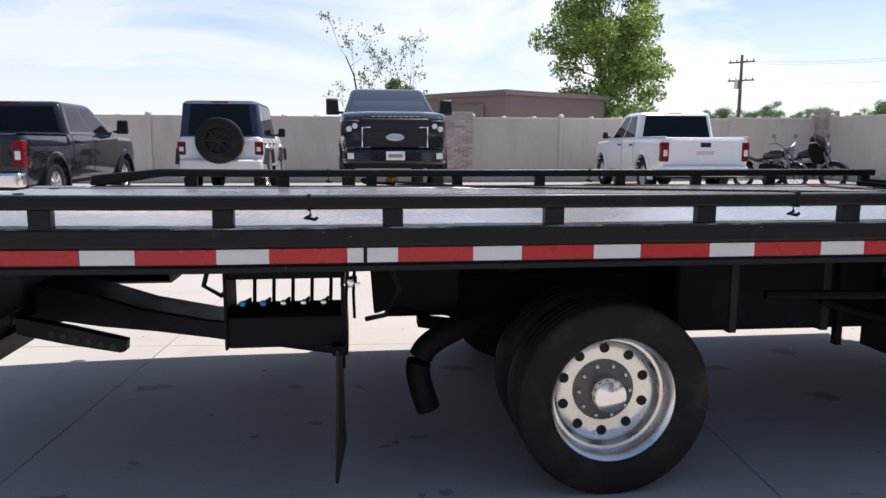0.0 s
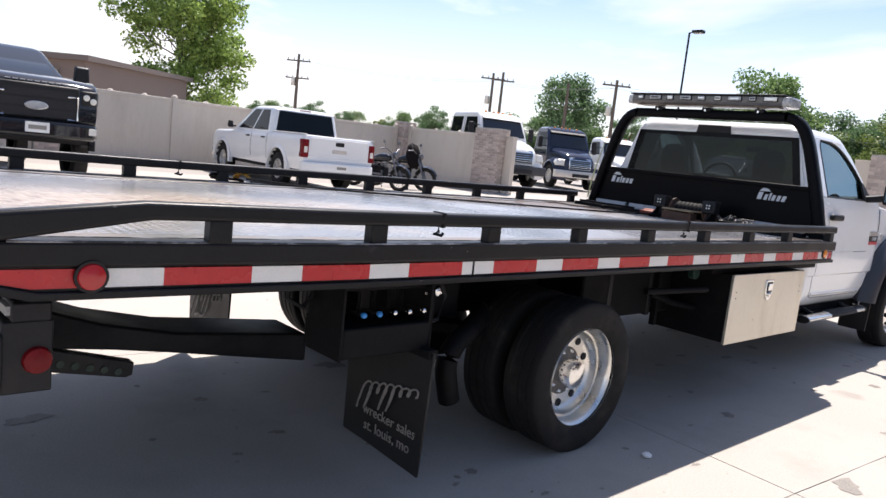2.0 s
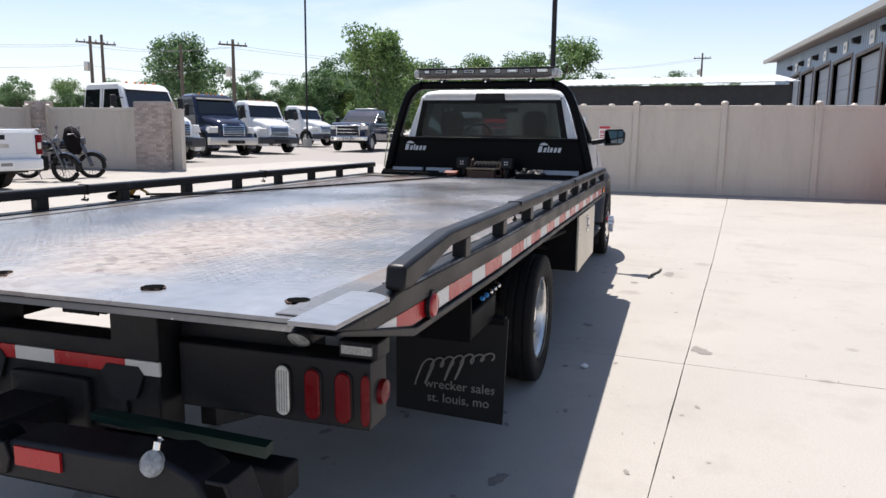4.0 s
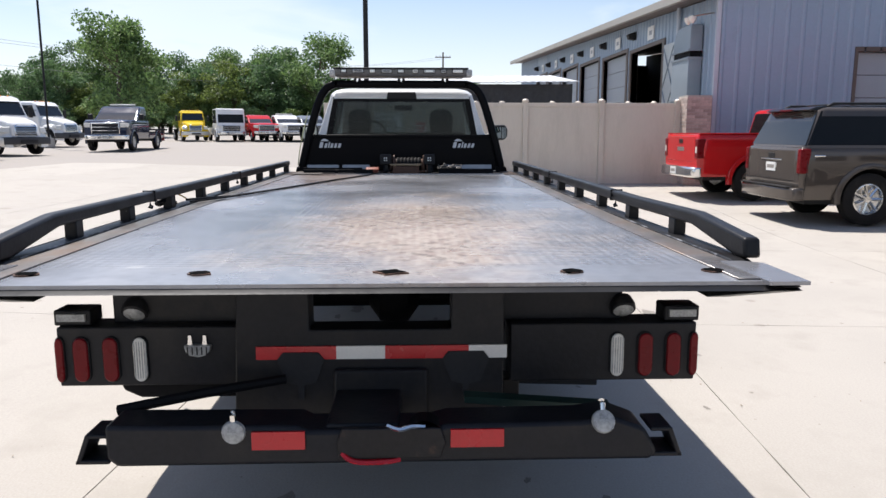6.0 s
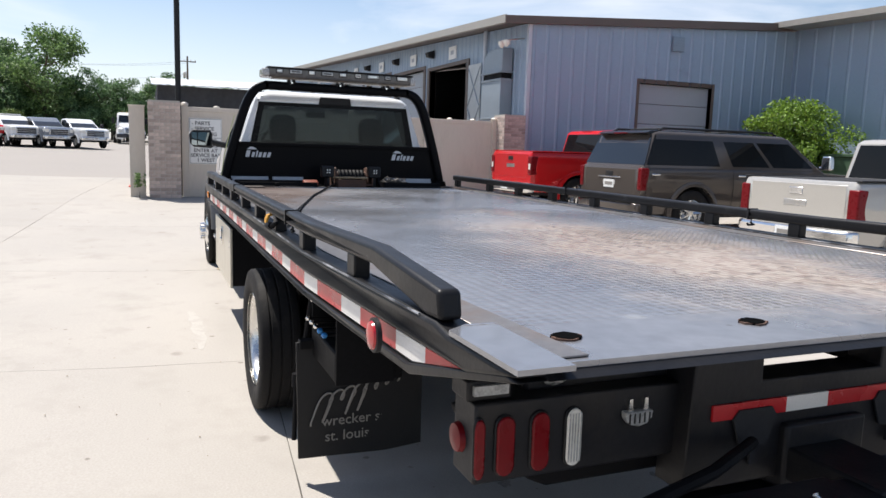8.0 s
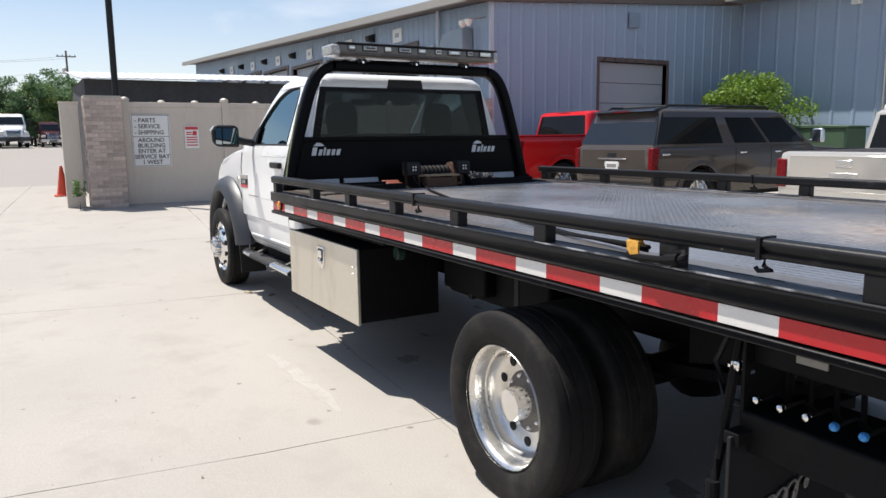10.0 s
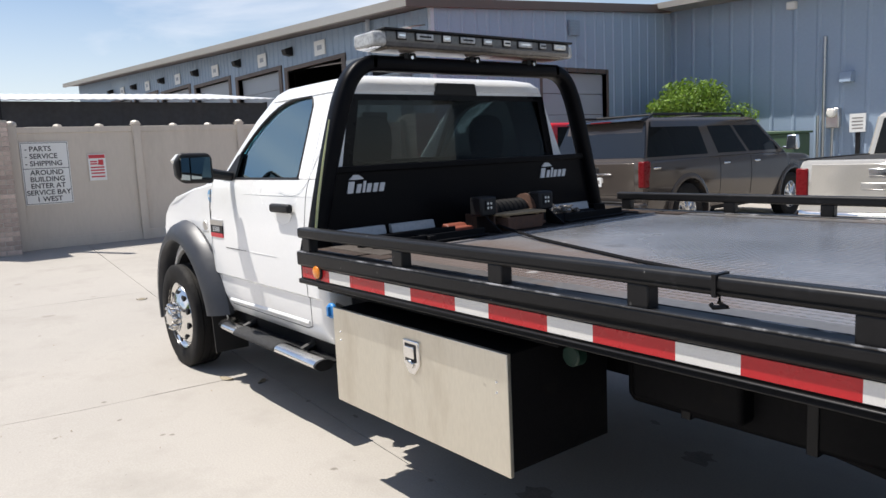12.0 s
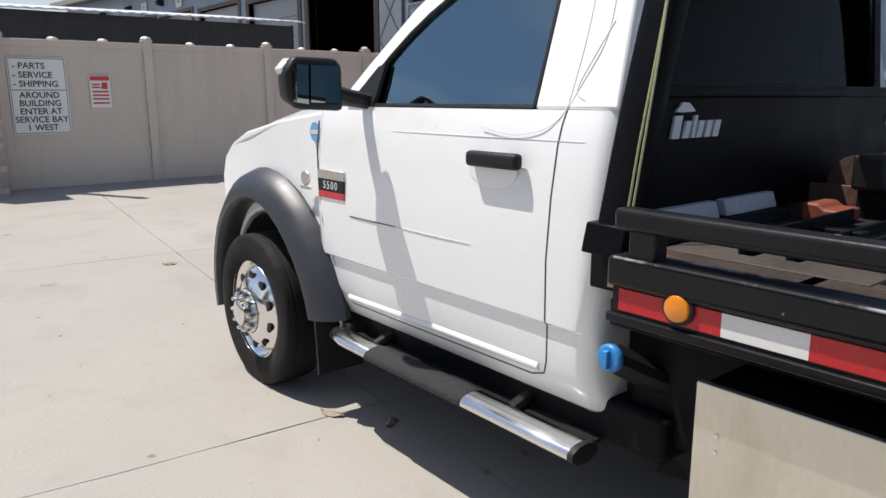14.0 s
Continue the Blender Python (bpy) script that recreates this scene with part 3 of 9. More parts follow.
def brick_pier(name, x, y, w, d, h, label, faces):
    """A pier of running-bond bricks round a mortar core; faces: the sides whose bricks are laid singly."""
    z0 = ground_z(x, y)
    p = root(name, (x, y, z0), label, "pier")
    bm = B()
    box(bm, -d / 2 + 0.006, d / 2 - 0.006, -w / 2 + 0.006, w / 2 - 0.006, -0.05, h)
    part("core", bm, M_MORTAR, p)
    course = 0.0745
    for c in range(int(h / course)):
        z = 0.04 + c * course
        for side in range(4):
            length = w if side < 2 else d
            n = max(2, round(length / 0.214))
            step = length / n
            for k in range(n + (c % 2)):
                u = -length / 2 + step * (k + (0.5 if c % 2 == 0 else 0.0))
                me = BRICK_A
                if c % 2 and k in (0, n):
                    u = -length / 2 + (0.053 if k == 0 else length - 0.053)
                    me = BRICK_B
                wobble = random.uniform(-0.003, 0.003)
                if side == 0:
                    m = pose(-d / 2 + 0.045 + wobble, u, z, 0, 0, 90)
                elif side == 1:
                    m = pose(d / 2 - 0.045 + wobble, u, z, 0, 0, 90)
                elif side == 2:
                    m = pose(u, -w / 2 + 0.045 + wobble, z)
                else:
                    m = pose(u, w / 2 - 0.045 + wobble, z)
                if side in faces:
                    ob = new("brick", me)
                    ob.parent, ob.matrix_local = p, m
    return p
# the gate by the sign: fence along y, from the sign pier to the building
gate = vinyl_run("gate_fence", (FX, 4.98), (FX, -2.75), 2.02, 4, "tan vinyl privacy fence with ball-capped posts across the drive")
side_fence = vinyl_run("side_fence", (14.35, FY - 0.45), (14.6, 17.35), 1.80, 1, "tan vinyl privacy fence beside the open gateway")
back_fence = vinyl_run("back_fence", (3.55, FY), (14.0, FY), 1.80, 4, "tan vinyl privacy fence along the back of the yard")
back_fence_far = vinyl_run("back_fence", (-16.0, FY), (2.6, FY), 1.80, 7, "tan vinyl privacy fence behind the parked jeep and pickup")
brick_pier("brick_pier", 14.3, 5.42, 0.66, 0.5, 2.12, "pale brown brick gate pier beside the sign", (0, 2, 3))
brick_pier("brick_pier", 14.6, 16.75, 1.05, 0.5, 1.98, "pale brown brick gate pier at the open gateway", (0, 2))
brick_pier("brick_pier", 14.35, FY - 0.1, 0.55, 0.55, 1.98, "pale brown brick pier in the corner of the fences", (0, 2))
brick_pier("brick_pier", 3.1, FY, 0.5, 0.85, 1.95, "pale brown brick pier in the back fence", (2,))
for x, y, z in ((14.5, 5.98, 1.98), (14.75, 16.05, 1.75)):
    z0 = ground_z(x, y)
    leaf = root("gate_post", (x, y, z0), "tan vinyl post beside the brick gate pier", "post")
    bm = B()
    box(bm, -0.09, 0.09, -0.16, 0.16, -0.05, z)
    part("shaft", bm, M_VINYL, leaf, bevel=0.01)
    bm = B()
    box(bm, -0.105, 0.105, -0.175, 0.175, z, z + 0.025)
    part("cap", bm, M_VINYL, leaf, bevel=0.006)

# ---- signs on the gate ----
sign = root("parts_sign", (FX - 0.034, 4.54, 1.53), "white sheet sign with black directions fixed to the gate fence", "sign")
bm = B()
box(bm, -0.004, 0.004, -0.36, 0.36, -0.515, 0.515)
part("sheet", bm, M_SIGN, sign, bevel=0.002)
bm = B()
for y0, y1, z0, z1 in ((-0.345, 0.345, 0.495, 0.503), (-0.345, 0.345, -0.503, -0.495), (-0.345, -0.338, -0.5, 0.5), (0.338, 0.345, -0.5, 0.5)):
    box(bm, -0.006, -0.003, y0, y1, z0, z1)
part("border", bm, M_INK, sign)
face = lambda y, z: Matrix.Translation((-0.007, y, z)) @ Matrix(((0, 0, -1, 0), (-1, 0, 0, 0), (0, 1, 0, 0), (0, 0, 0, 1)))
for words, y, z in (("- PARTS", 0.10, 0.40), ("- SERVICE", 0.06, 0.28), ("- SHIPPING", 0.03, 0.16), ("AROUND", 0.0, 0.01), ("BUILDING", 0.0, -0.10), ("ENTER AT", 0.0, -0.21), ("SERVICE BAY", 0.0, -0.32), ("1 WEST", 0.0, -0.43)):
    text_mesh(words, 0.115, sign, M_INK, face(y, z), bold=0.002)
bm = B()
box(bm, -0.006, -0.003, -0.34, 0.34, 0.075, 0.085)
part("rule", bm, M_INK, sign)
notice = root("notice_sign", (FX - 0.034, 3.75, 1.59), "small white notice sign with a red heading on the gate fence", "sign")
bm = B()
box(bm, -0.003, 0.003, -0.14, 0.14, -0.225, 0.225)
part("sheet", bm, M_SIGN, notice, bevel=0.002)
bm = B()
box(bm, -0.006, -0.003, -0.13, 0.13, 0.155, 0.215)
part("heading", bm, M_REDINK, notice)
bm = B()
box(bm, -0.006, -0.003, -0.1, -0.02, 0.04, 0.13)
prism(bm, [(0.0, 0.05), (-0.09, 0.03), (-0.05, 0.12)], -0.0065, -0.0035, "x")
part("pictogram", bm, M_REDINK, notice)
for k, z in enumerate((0.10, 0.06, 0.0, -0.05, -0.10, -0.16)):
    bm = B()
    box(bm, -0.006, -0.003, (0.0 if k < 2 else -0.11), 0.11, z - 0.012, z + 0.012)
    part("text_bar", bm, M_REDINK, notice)


# ---- building ----
M_GALV = mat("weathered galvanised sheet", (0.27, 0.31, 0.35), 0.45, 0.3, vary=0.15, scale=2)
M_SHEETING = mat("translucent grey sheet", (0.50, 0.52, 0.52), 0.4, vary=0.2, scale=2)
M_CORNER = mat("pale corner trim", (0.50, 0.54, 0.60), 0.45, vary=0.05)
BX, BY, WY = 14.25, -3.56, -12.85    # end wall plane, bay wall plane, plane of the wing
EAVE = 4.85


def rib_wall(name, a, b, z0, z1, openings, label, out, rise=0.0, step=0.305, deep=0.026):
    """A wall of ribbed steel sheet from a to b (plan points), with real openings (u0, u1, z0, z1). out: side the ribs face."""
    w = tagged(new(name), label, "wall", kind="structure")
    a, b = Vector(a), Vector(b)
    d = (b - a).normalized()
    nrm = Vector((-d.y, d.x)) * out
    length = (b - a).length

    def slope(x, y, z):
        """Lifts the top edge along the wall, to follow the eaves."""
        return (x, y, z + rise * (Vector((x, y)) - a).dot(d) if z > z1 - 0.001 else z)

    def solid(bm, u0, u1, t0, t1, za, zb):
        c = []
        for u, t in ((u0, t0), (u1, t0), (u1, t1), (u0, t1)):
            p = a + d * u + nrm * t
            c.append((p.x, p.y))
        prism(bm, c, za, zb, "z", slope)
    cuts = sorted({0.0, length, *[o[0] for o in openings], *[o[1] for o in openings]})
    bm = B()
    for u0, u1 in zip(cuts, cuts[1:]):
        mid = (u0 + u1) / 2
        hole = next((o for o in openings if o[0] < mid < o[1]), None)
        if hole is None:
            solid(bm, u0, u1, -0.2, 0, z0, z1)
        else:
            if hole[2] > z0 + 0.01:
                solid(bm, u0, u1, -0.2, 0, z0, hole[2])
            solid(bm, u0, u1, -0.2, 0, hole[3], z1)
    part("sheeting", bm, M_STEEL_BLUE, w)
    k = 0
    u = 0.15
    while u < length - 0.05:
        spans = [(z0, z1)]
        for o in openings:
            if o[0] - 0.06 < u < o[1] + 0.06:
                spans = [(z0, o[2]), (o[3], z1)]
        for za, zb in spans:
            if zb - za > 0.05:
                bm = B()
                c = []
                for du, t in ((-0.06, 0.0), (-0.025, deep), (0.025, deep), (0.06, 0.0)):
                    p = a + d * (u + du) + nrm * t
                    c.append((p.x, p.y))
                prism(bm, c, za, zb, "z", slope)
                part("rib", bm, M_STEEL_BLUE, w, smooth=20)
        u += step
    return w


def frame_opening(wall, a, d, nrm, u0, u1, z0, z1, wide=0.22, out=0.045):
    """Brown trim round an opening."""
    a, d, nrm = Vector(a), Vector(d), Vector(nrm)
    for p0, p1, za, zb in ((u0 - wide, u0, z0, z1), (u1, u1 + wide, z0, z1), (u0 - wide, u1 + wide, z1, z1 + 0.12)):
        bm = B()
        c = []
        for u, t in ((p0, -0.21), (p1, -0.21), (p1, out), (p0, out)):
            p = a + d * u + nrm * t
            c.append((p.x, p.y))
        prism(bm, c, za, zb, "z")
        part("trim", bm, M_TRIM_BROWN, wall, bevel=0.006)


def roller_door(name, a, d, nrm, u0, u1, z0, z1, label, inset=-0.14):
    """A sectional door of horizontal panels in an opening."""
    dr = tagged(new(name), label, "door", kind="structure")
    a, d, nrm = Vector(a), Vector(d), Vector(nrm)
    n = max(2, round((z1 - z0) / 0.53))
    for k in range(n):
        za, zb = z0 + (z1 - z0) * k / n, z0 + (z1 - z0) * (k + 1) / n
        bm = B()
        c = []
        for u, t in ((u0, inset - 0.04), (u1, inset - 0.04), (u1, inset), (u0, inset)):
            p = a + d * u + nrm * t
            c.append((p.x, p.y))
        prism(bm, c, za + 0.006, zb - 0.006, "z")
        part("panel", bm, M_ROLL, dr, bevel=0.012)
    bm = B()
    c = []
    for u, t in ((u0, inset - 0.06), (u1, inset - 0.06), (u1, inset - 0.03), (u0, inset - 0.03)):
        p = a + d * u + nrm * t
        c.append((p.x, p.y))
    prism(bm, c, z0, z1, "z")
    part("backing", bm, M_TRIM_BROWN, dr)
    return dr


# end wall, facing the yard
z_end = 0.18
end_door = (3.59, 6.19, z_end, 3.55)
wall_end = rib_wall("wall_end", (BX, BY), (BX, WY), 0.0, EAVE, [end_door], "blue-grey ribbed steel end wall of the workshop in shade", -1, rise=0.0634, step=0.40, deep=0.02)
frame_opening(wall_end, (BX, BY), (0, -1), (-1, 0), *end_door, wide=0.09, out=0.02)
roller_door("door_end", (BX, BY), (0, -1), (-1, 0), *end_door, "closed grey sectional door in the workshop's end wall")
# wing that closes the yard on the building side
wall_wing = rib_wall("wall_wing", (BX, WY), (-16.0, WY), 0.0, 5.5, [], "blue-grey ribbed steel wall of the workshop wing", -1, rise=-0.025, step=0.61, deep=0.02)
# bay wall, running away beyond the gate
bays_at = ((3.95, 7.15), (7.75, 10.9), (11.7, 14.9), (15.7, 18.9), (19.7, 22.9), (23.7, 26.9))
bay_openings = [(u0, u1, 0.3, 4.1 + 0.03 * u0) for u0, u1 in bays_at]
wall_bays = rib_wall("wall_bays", (BX, BY), (48.0, BY), 0.0, EAVE, bay_openings, "blue-grey ribbed steel bay wall with service doors", 1, rise=0.044)
for k, (u0, u1, za, zb) in enumerate(bay_openings):
    frame_opening(wall_bays, (BX, BY), (1, 0), (0, 1), u0, u1, za, zb, 0.2)
    if k != 0:
        roller_door("door_bay", (BX, BY), (1, 0), (0, 1), u0, u1, (za + 1.25 if k == 1 else za), zb, "grey sectional service bay door" + (", half raised" if k == 1 else ""))
    # number board over the bay
    board = root("bay_sign", (BX + (u0 + u1) / 2 - 0.5, BY + 0.05, zb + 0.42), "small white board over a service bay", "sign", "bay boards")
    bm = B()
    box(bm, -0.3, 0.3, -0.015, 0.015, -0.2, 0.2)
    part("board", bm, M_SIGN, board, bevel=0.004)
    bm = B()
    box(bm, -0.13, 0.13, 0.013, 0.019, -0.06, 0.07)
    part("text_bar", bm, M_ROLL, board)
    bl = root("wall_lamp", (BX + (u0 + u1) / 2 + 1.3, BY + 0.05, zb + 0.55), "dark wall lamp over a service bay", "lamp", "bay lamps")
    bm = B()
    prism(bm, [(-0.03, -0.14), (0.2, -0.1), (0.24, 0.05), (-0.03, 0.14)], -0.13, 0.13, "x")
    part("housing", bm, M_PLASTIC, bl, bevel=0.02)
# the open bay's inside, its shade put into the wall's near-black colour
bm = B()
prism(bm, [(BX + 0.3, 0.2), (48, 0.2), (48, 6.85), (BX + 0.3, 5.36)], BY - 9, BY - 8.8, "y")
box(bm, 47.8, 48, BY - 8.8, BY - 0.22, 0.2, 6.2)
tagged(part("wall_inside", bm, M_DARK), "back wall inside the workshop, its shade painted near-black", "wall", kind="structure")
bm = B()
box(bm, BX + 0.22, 48, BY - 8.8, BY - 0.21, 0.2, 0.3)
tagged(part("floor", bm, M_GROUND), "concrete workshop floor", "floor", kind="structure")
tube_lamp = root("tube_lamp", (19.4, BY - 2.2, 3.95), "lit fluorescent tube lamp inside the open bay", "lamp")
bm = B()
box(bm, -0.7, 0.7, -0.06, 0.06, 0.0, 0.05)
part("housing", bm, M_ROLL, tube_lamp)
for x in (-0.5, 0.5):
    bm = B()
    tube(bm, [(x, 0, 0.04), (x, 0, 1.45)], 0.008, 6)
    part("hanger", bm, M_ALU, tube_lamp)
bm = B()
tube(bm, [(-0.68, 0, -0.02), (0.68, 0, -0.02)], 0.02, 8)
part("tube", bm, mat("lit tube", (1.0, 0.97, 0.9), 0.4, emit=6.0), tube_lamp)
# roofs
def roof_slab(name, pts, z_of, thick, material, label):
    bm = B()
    lo = [bm.verts.new((x, y, z_of(x, y))) for x, y in pts]
    hi = [bm.verts.new((x, y, z_of(x, y) + thick)) for x, y in pts]
    bm.faces.new(lo[::-1])
    bm.faces.new(hi)
    for i in range(len(pts)):
        j = (i + 1) % len(pts)
        bm.faces.new((lo[i], lo[j], hi[j], hi[i]))
    return tagged(part(name, bm, material), label, "roof", kind="structure")


roof_slab("roof_main", [(BX - 0.12, BY + 0.68), (48.2, BY + 0.68), (48.2, -16), (BX - 0.12, -16)], lambda x, y: EAVE - 0.02 + 0.044 * (x - BX) + 0.0634 * (BY + 0.68 - y), 0.10, M_TRIM_BROWN, "brown-edged low-pitched workshop roof")
bm = B()
prism(bm, [(BY + 0.66, -0.10), (BY + 0.80, -0.10), (BY + 0.80, 0.10), (BY + 0.76, 0.10), (BY + 0.66, 0.06)], BX - 0.15, 48.3, "x", lambda x, y, z: (x, y, z + EAVE + 0.04 + 0.044 * (x - BX)))
tagged(part("gutter", bm, M_GUTTER), "tan eaves gutter along the bay wall", "gutter", kind="structure")
bm = B()
prism(bm, [(BY + 0.78, EAVE - 0.08), (WY + 0.25, EAVE + 0.57), (WY + 0.25, EAVE + 0.80), (BY + 0.78, EAVE + 0.12)], BX - 0.16, BX - 0.05, "x")
tagged(part("trim_end", bm, M_TRIM_BROWN, bevel=0.01), "brown eaves trim of the end wall", "trim", kind="structure")
# eaves drawn out to 0.9 m, an added depth that shades the wall below
roof_slab("roof_wing", [(-16.2, WY + 0.9), (BX + 0.1, WY + 0.9), (BX + 0.3, -30), (-16.2, -30)], lambda x, y: 5.47 - 0.025 * (BX - x), 0.17, M_GUTTER, "tan-edged roof of the workshop wing")
bm = B()
tube(bm, [(16.72, BY + 0.1, 0.3), (16.72, BY + 0.1, 5.0)], 0.06, 10)
tagged(part("downpipe", bm, M_CORNER), "grey downpipe on the bay wall", "pipe", kind="structure")
duct = root("wall_duct", (15.85, BY + 0.03, 0.3), "galvanised ductwork with a rounded elbow on the bay wall", "duct")
bm = B()
box(bm, -0.80, 0.42, 0.0, 0.36, 0.0, 3.18)
part("casing", bm, M_GALV, duct, bevel=0.015)
bm = B()
prism(bm, [(-0.82, 3.36), (-0.82, 4.0), (-0.06, 4.0)] + arc(-0.06, 3.52, 0.46, 85, 0, 6) + [(0.40, 3.36)], 0.02, 0.34, "y")
part("elbow", bm, M_GALV, duct, bevel=0.015, smooth=50)
bm = B()
box(bm, -0.78, 0.38, 0.03, 0.32, 3.18, 3.36)
part("collar", bm, M_FRAME, duct)
for z in (0.9, 2.1, 3.14, 3.34):
    bm = B()
    box(bm, -0.83, 0.45, -0.005, 0.385, z, z + 0.05)
    part("flange", bm, M_GALV, duct, bevel=0.004)
panel_ = root("guard_panel", (17.45, BY + 0.06, 0.3), "pale braced guard panel beside the open bay", "panel")
bm = B()
box(bm, -0.44, 0.44, 0.0, 0.03, 0.0, 3.8)
part("sheet", bm, M_SHEETING, panel_, bevel=0.004)
for z0, z1 in ((0.1, 1.3), (1.35, 2.5), (2.55, 3.7)):
    for a, b in ((-0.42, 0.42), (0.42, -0.42)):
        bm = B()
        tube(bm, [(a, 0.035, z0), (b, 0.035, z1)], 0.02, 6)
        part("brace", bm, M_GALV, panel_)
vent = root("wall_vent", (BX - 0.07, -8.35, 4.7), "small square steel vent high on the end wall", "vent")
bm = B()
box(bm, -0.03, 0.02, -0.2, 0.2, -0.2, 0.2)
for k in range(5):
    box(bm, -0.045, -0.03, -0.18, 0.18, -0.17 + k * 0.075, -0.13 + k * 0.075)
part("louvre", bm, mat("pale blue vent steel", (0.24, 0.31, 0.38), 0.5, vary=0.1), vent)
flood = root("flood_lamp", (BX + 0.25, BY + 0.5, 4.35), "twin floodlight under the eaves at the corner", "lamp")
for s in (-0.14, 0.14):
    bm = B()
    lathe(bm, [(0.03, -0.08), (0.09, 0.0), (0.1, 0.08), (0.085, 0.085)], 14, "z", (s, 0.1, -0.05))
    part("lamp_head", bm, M_LENS_WHITE, flood)
bm = B()
tube(bm, [(-0.14, 0.1, 0.05), (0.14, 0.1, 0.05)], 0.02, 8)
tube(bm, [(0, 0.1, 0.05), (0, -0.52, 0.15)], 0.02, 8)
part("bracket", bm, M_ALU, flood)

bm = B()
prism(bm, [(BX - 0.03, BY + 0.03), (BX + 0.07, BY + 0.03), (BX + 0.07, BY + 0.005), (BX - 0.005, BY + 0.005), (BX - 0.005, BY - 0.07), (BX - 0.03, BY - 0.07)], 0.15, EAVE + 0.02, "z")
tagged(part("trim_corner", bm, M_CORNER), "pale steel corner trim of the workshop", "trim", kind="structure")

# ---- tow truck (rollback) ----
TY = 4.01
truck = root("tow_truck", (0, TY, 0), "white single-cab flatbed tow truck with a worn black steel deck", "tow truck")
DZ = 1.125          # deck top

bm = B()
def along(x, s):
    """Tape, posts and hooks on the left side sit a little further aft towards the tail."""
    return x - 0.0145 * max(0.0, 2.4 - x) if s > 0 else x


def guard_in(x, y, z):
    """The guard rails draw in less than the bed below them."""
    k = max(0.0, min(1.0, (-0.4 - x) / 1.5))
    return (x, y * (1 - 0.016 * k) - 0.05 * k, z + 0.014 * k)


def tail_in(x, y, z):
    """The bed draws in a little, and lifts, over its last metre and a half."""
    k = max(0.0, min(1.0, (-0.4 - x) / 1.5))
    return (x, y * (1 - 0.032 * k) - 0.03 * k, z + 0.014 * k)


prism(bm, [(-1.90, DZ - 0.012), (-1.90, DZ), (-0.4, DZ), (3.70, DZ), (3.70, DZ + 0.008), (3.73, DZ + 0.008), (3.73, DZ - 0.012), (-0.4, DZ - 0.012)], -1.215, 1.215, "y", tail_in)
deck = part("deck_plate", bm, M_DECK, truck, "tread plate deck, bare and rusty towards the tail")
bm = B()
prism(bm, [(-1.93, DZ - 0.022), (-1.88, DZ - 0.004), (-1.70, DZ - 0.014), (-1.70, DZ - 0.05)], -1.22, 1.22, "y", tail_in)
part("tail_lip", bm, M_RAIL, truck, "worn steel tail edge")
bm = B()
box(bm, 3.735, 4.13, -1.21, 1.21, DZ - 0.02, DZ - 0.002)
part("front_floor", bm, mat("grimy black steel", (0.018, 0.016, 0.015), 0.6, vary=0.4, scale=4, spec=0.25, stain=(0.07, 0.05, 0.04), stain_at=(0.6, 0.8), stain_scale=5), truck, "grimy black floor under the winch")
M_STRIP = mat("dusty side plate", (0.20, 0.185, 0.175), 0.34, 0.5, vary=0.25, scale=3, fine=40, stain=(0.19, 0.125, 0.085), stain_at=(0.52, 0.72), stain_scale=3)
for s in (-1, 1):
    bm = B()
    prism(bm, [(-1.88, DZ + 0.0005), (-1.88, DZ + 0.005), (-0.4, DZ + 0.005), (3.52, DZ + 0.005), (3.52, DZ + 0.0005), (-0.4, DZ + 0.0005)], s * 1.10, s * 1.205, "y", tail_in)
    part("side_plate", bm, M_STRIP, truck, bevel=0.002, seg=1)
for s in (-1, 1):
    bm = B()
    e = s * 1.249 - 0.03
    prism(bm, [(-1.935, s * 1.13 - 0.03), (-1.935, e), (-1.64, e + s * 0.006), (-1.60, s * 1.20 - 0.03), (-1.60, s * 1.13 - 0.03)], DZ + 0.0085, DZ + 0.0195, "z")
    part("corner_plate", bm, M_DECK, truck)
M_GRIME = mat("rusty grimed plate", (0.045, 0.032, 0.026), 0.75, vary=0.5, scale=6, bump=0.25, spec=0.25, stain=(0.15, 0.085, 0.05), stain_at=(0.55, 0.72), stain_scale=6)
for s in (-1, 1):
    bm = B()
    box(bm, 3.525, 4.12, min(s * 1.08, s * 1.204), max(s * 1.08, s * 1.204), DZ + 0.0005, DZ + 0.008)
    part("front_plate", bm, M_GRIME, truck, "rusty grimed plate beside the winch", bevel=0.002, seg=1)
rng_slot = random.Random(4)
M_SLOT_SHADE = mat("black slot shade", (0.003, 0.003, 0.003), 0.95, vary=0.0, spec=0.02)
for y, torn in ((1.0, 0), (0.49, 0), (-0.085, 1), (-0.64, 0), (-1.08, 0)):
    # worn key slots in the tail, rusty round the edge, hole shade painted black
    for name_, grow, dz, mm in (("slot_rust", 0.003, 0.0, M_RUST), ("key_slot", 0.0, 0.0012, M_SLOT_SHADE)):
        bm = B()
        pts = []
        for k in range(20):
            a = k * math.tau / 20
            r = (0.027 + grow) * rng_slot.uniform(0.9, 1.1) * (1 + (0.75 if torn else 0.15) * max(0.0, math.cos(4 * a + 0.8)) ** 3)
            pts.append((-1.74 + r * math.cos(a), y + r * (1.3 if torn else 1.1) * math.sin(a)))
        prism(bm, pts, DZ + 0.010, DZ + 0.0172 + dz, "z")
        slot = part(name_, bm, mm, truck if grow else slot)
bm = B()
for x in (-1.3, -0.8, -0.3, 0.2, 0.7, 1.2, 1.7, 2.2, 2.7, 3.2, 3.7, 4.05):
    box(bm, x - 0.04, x + 0.04, -1.2, 1.2, DZ - 0.10, DZ - 0.012)
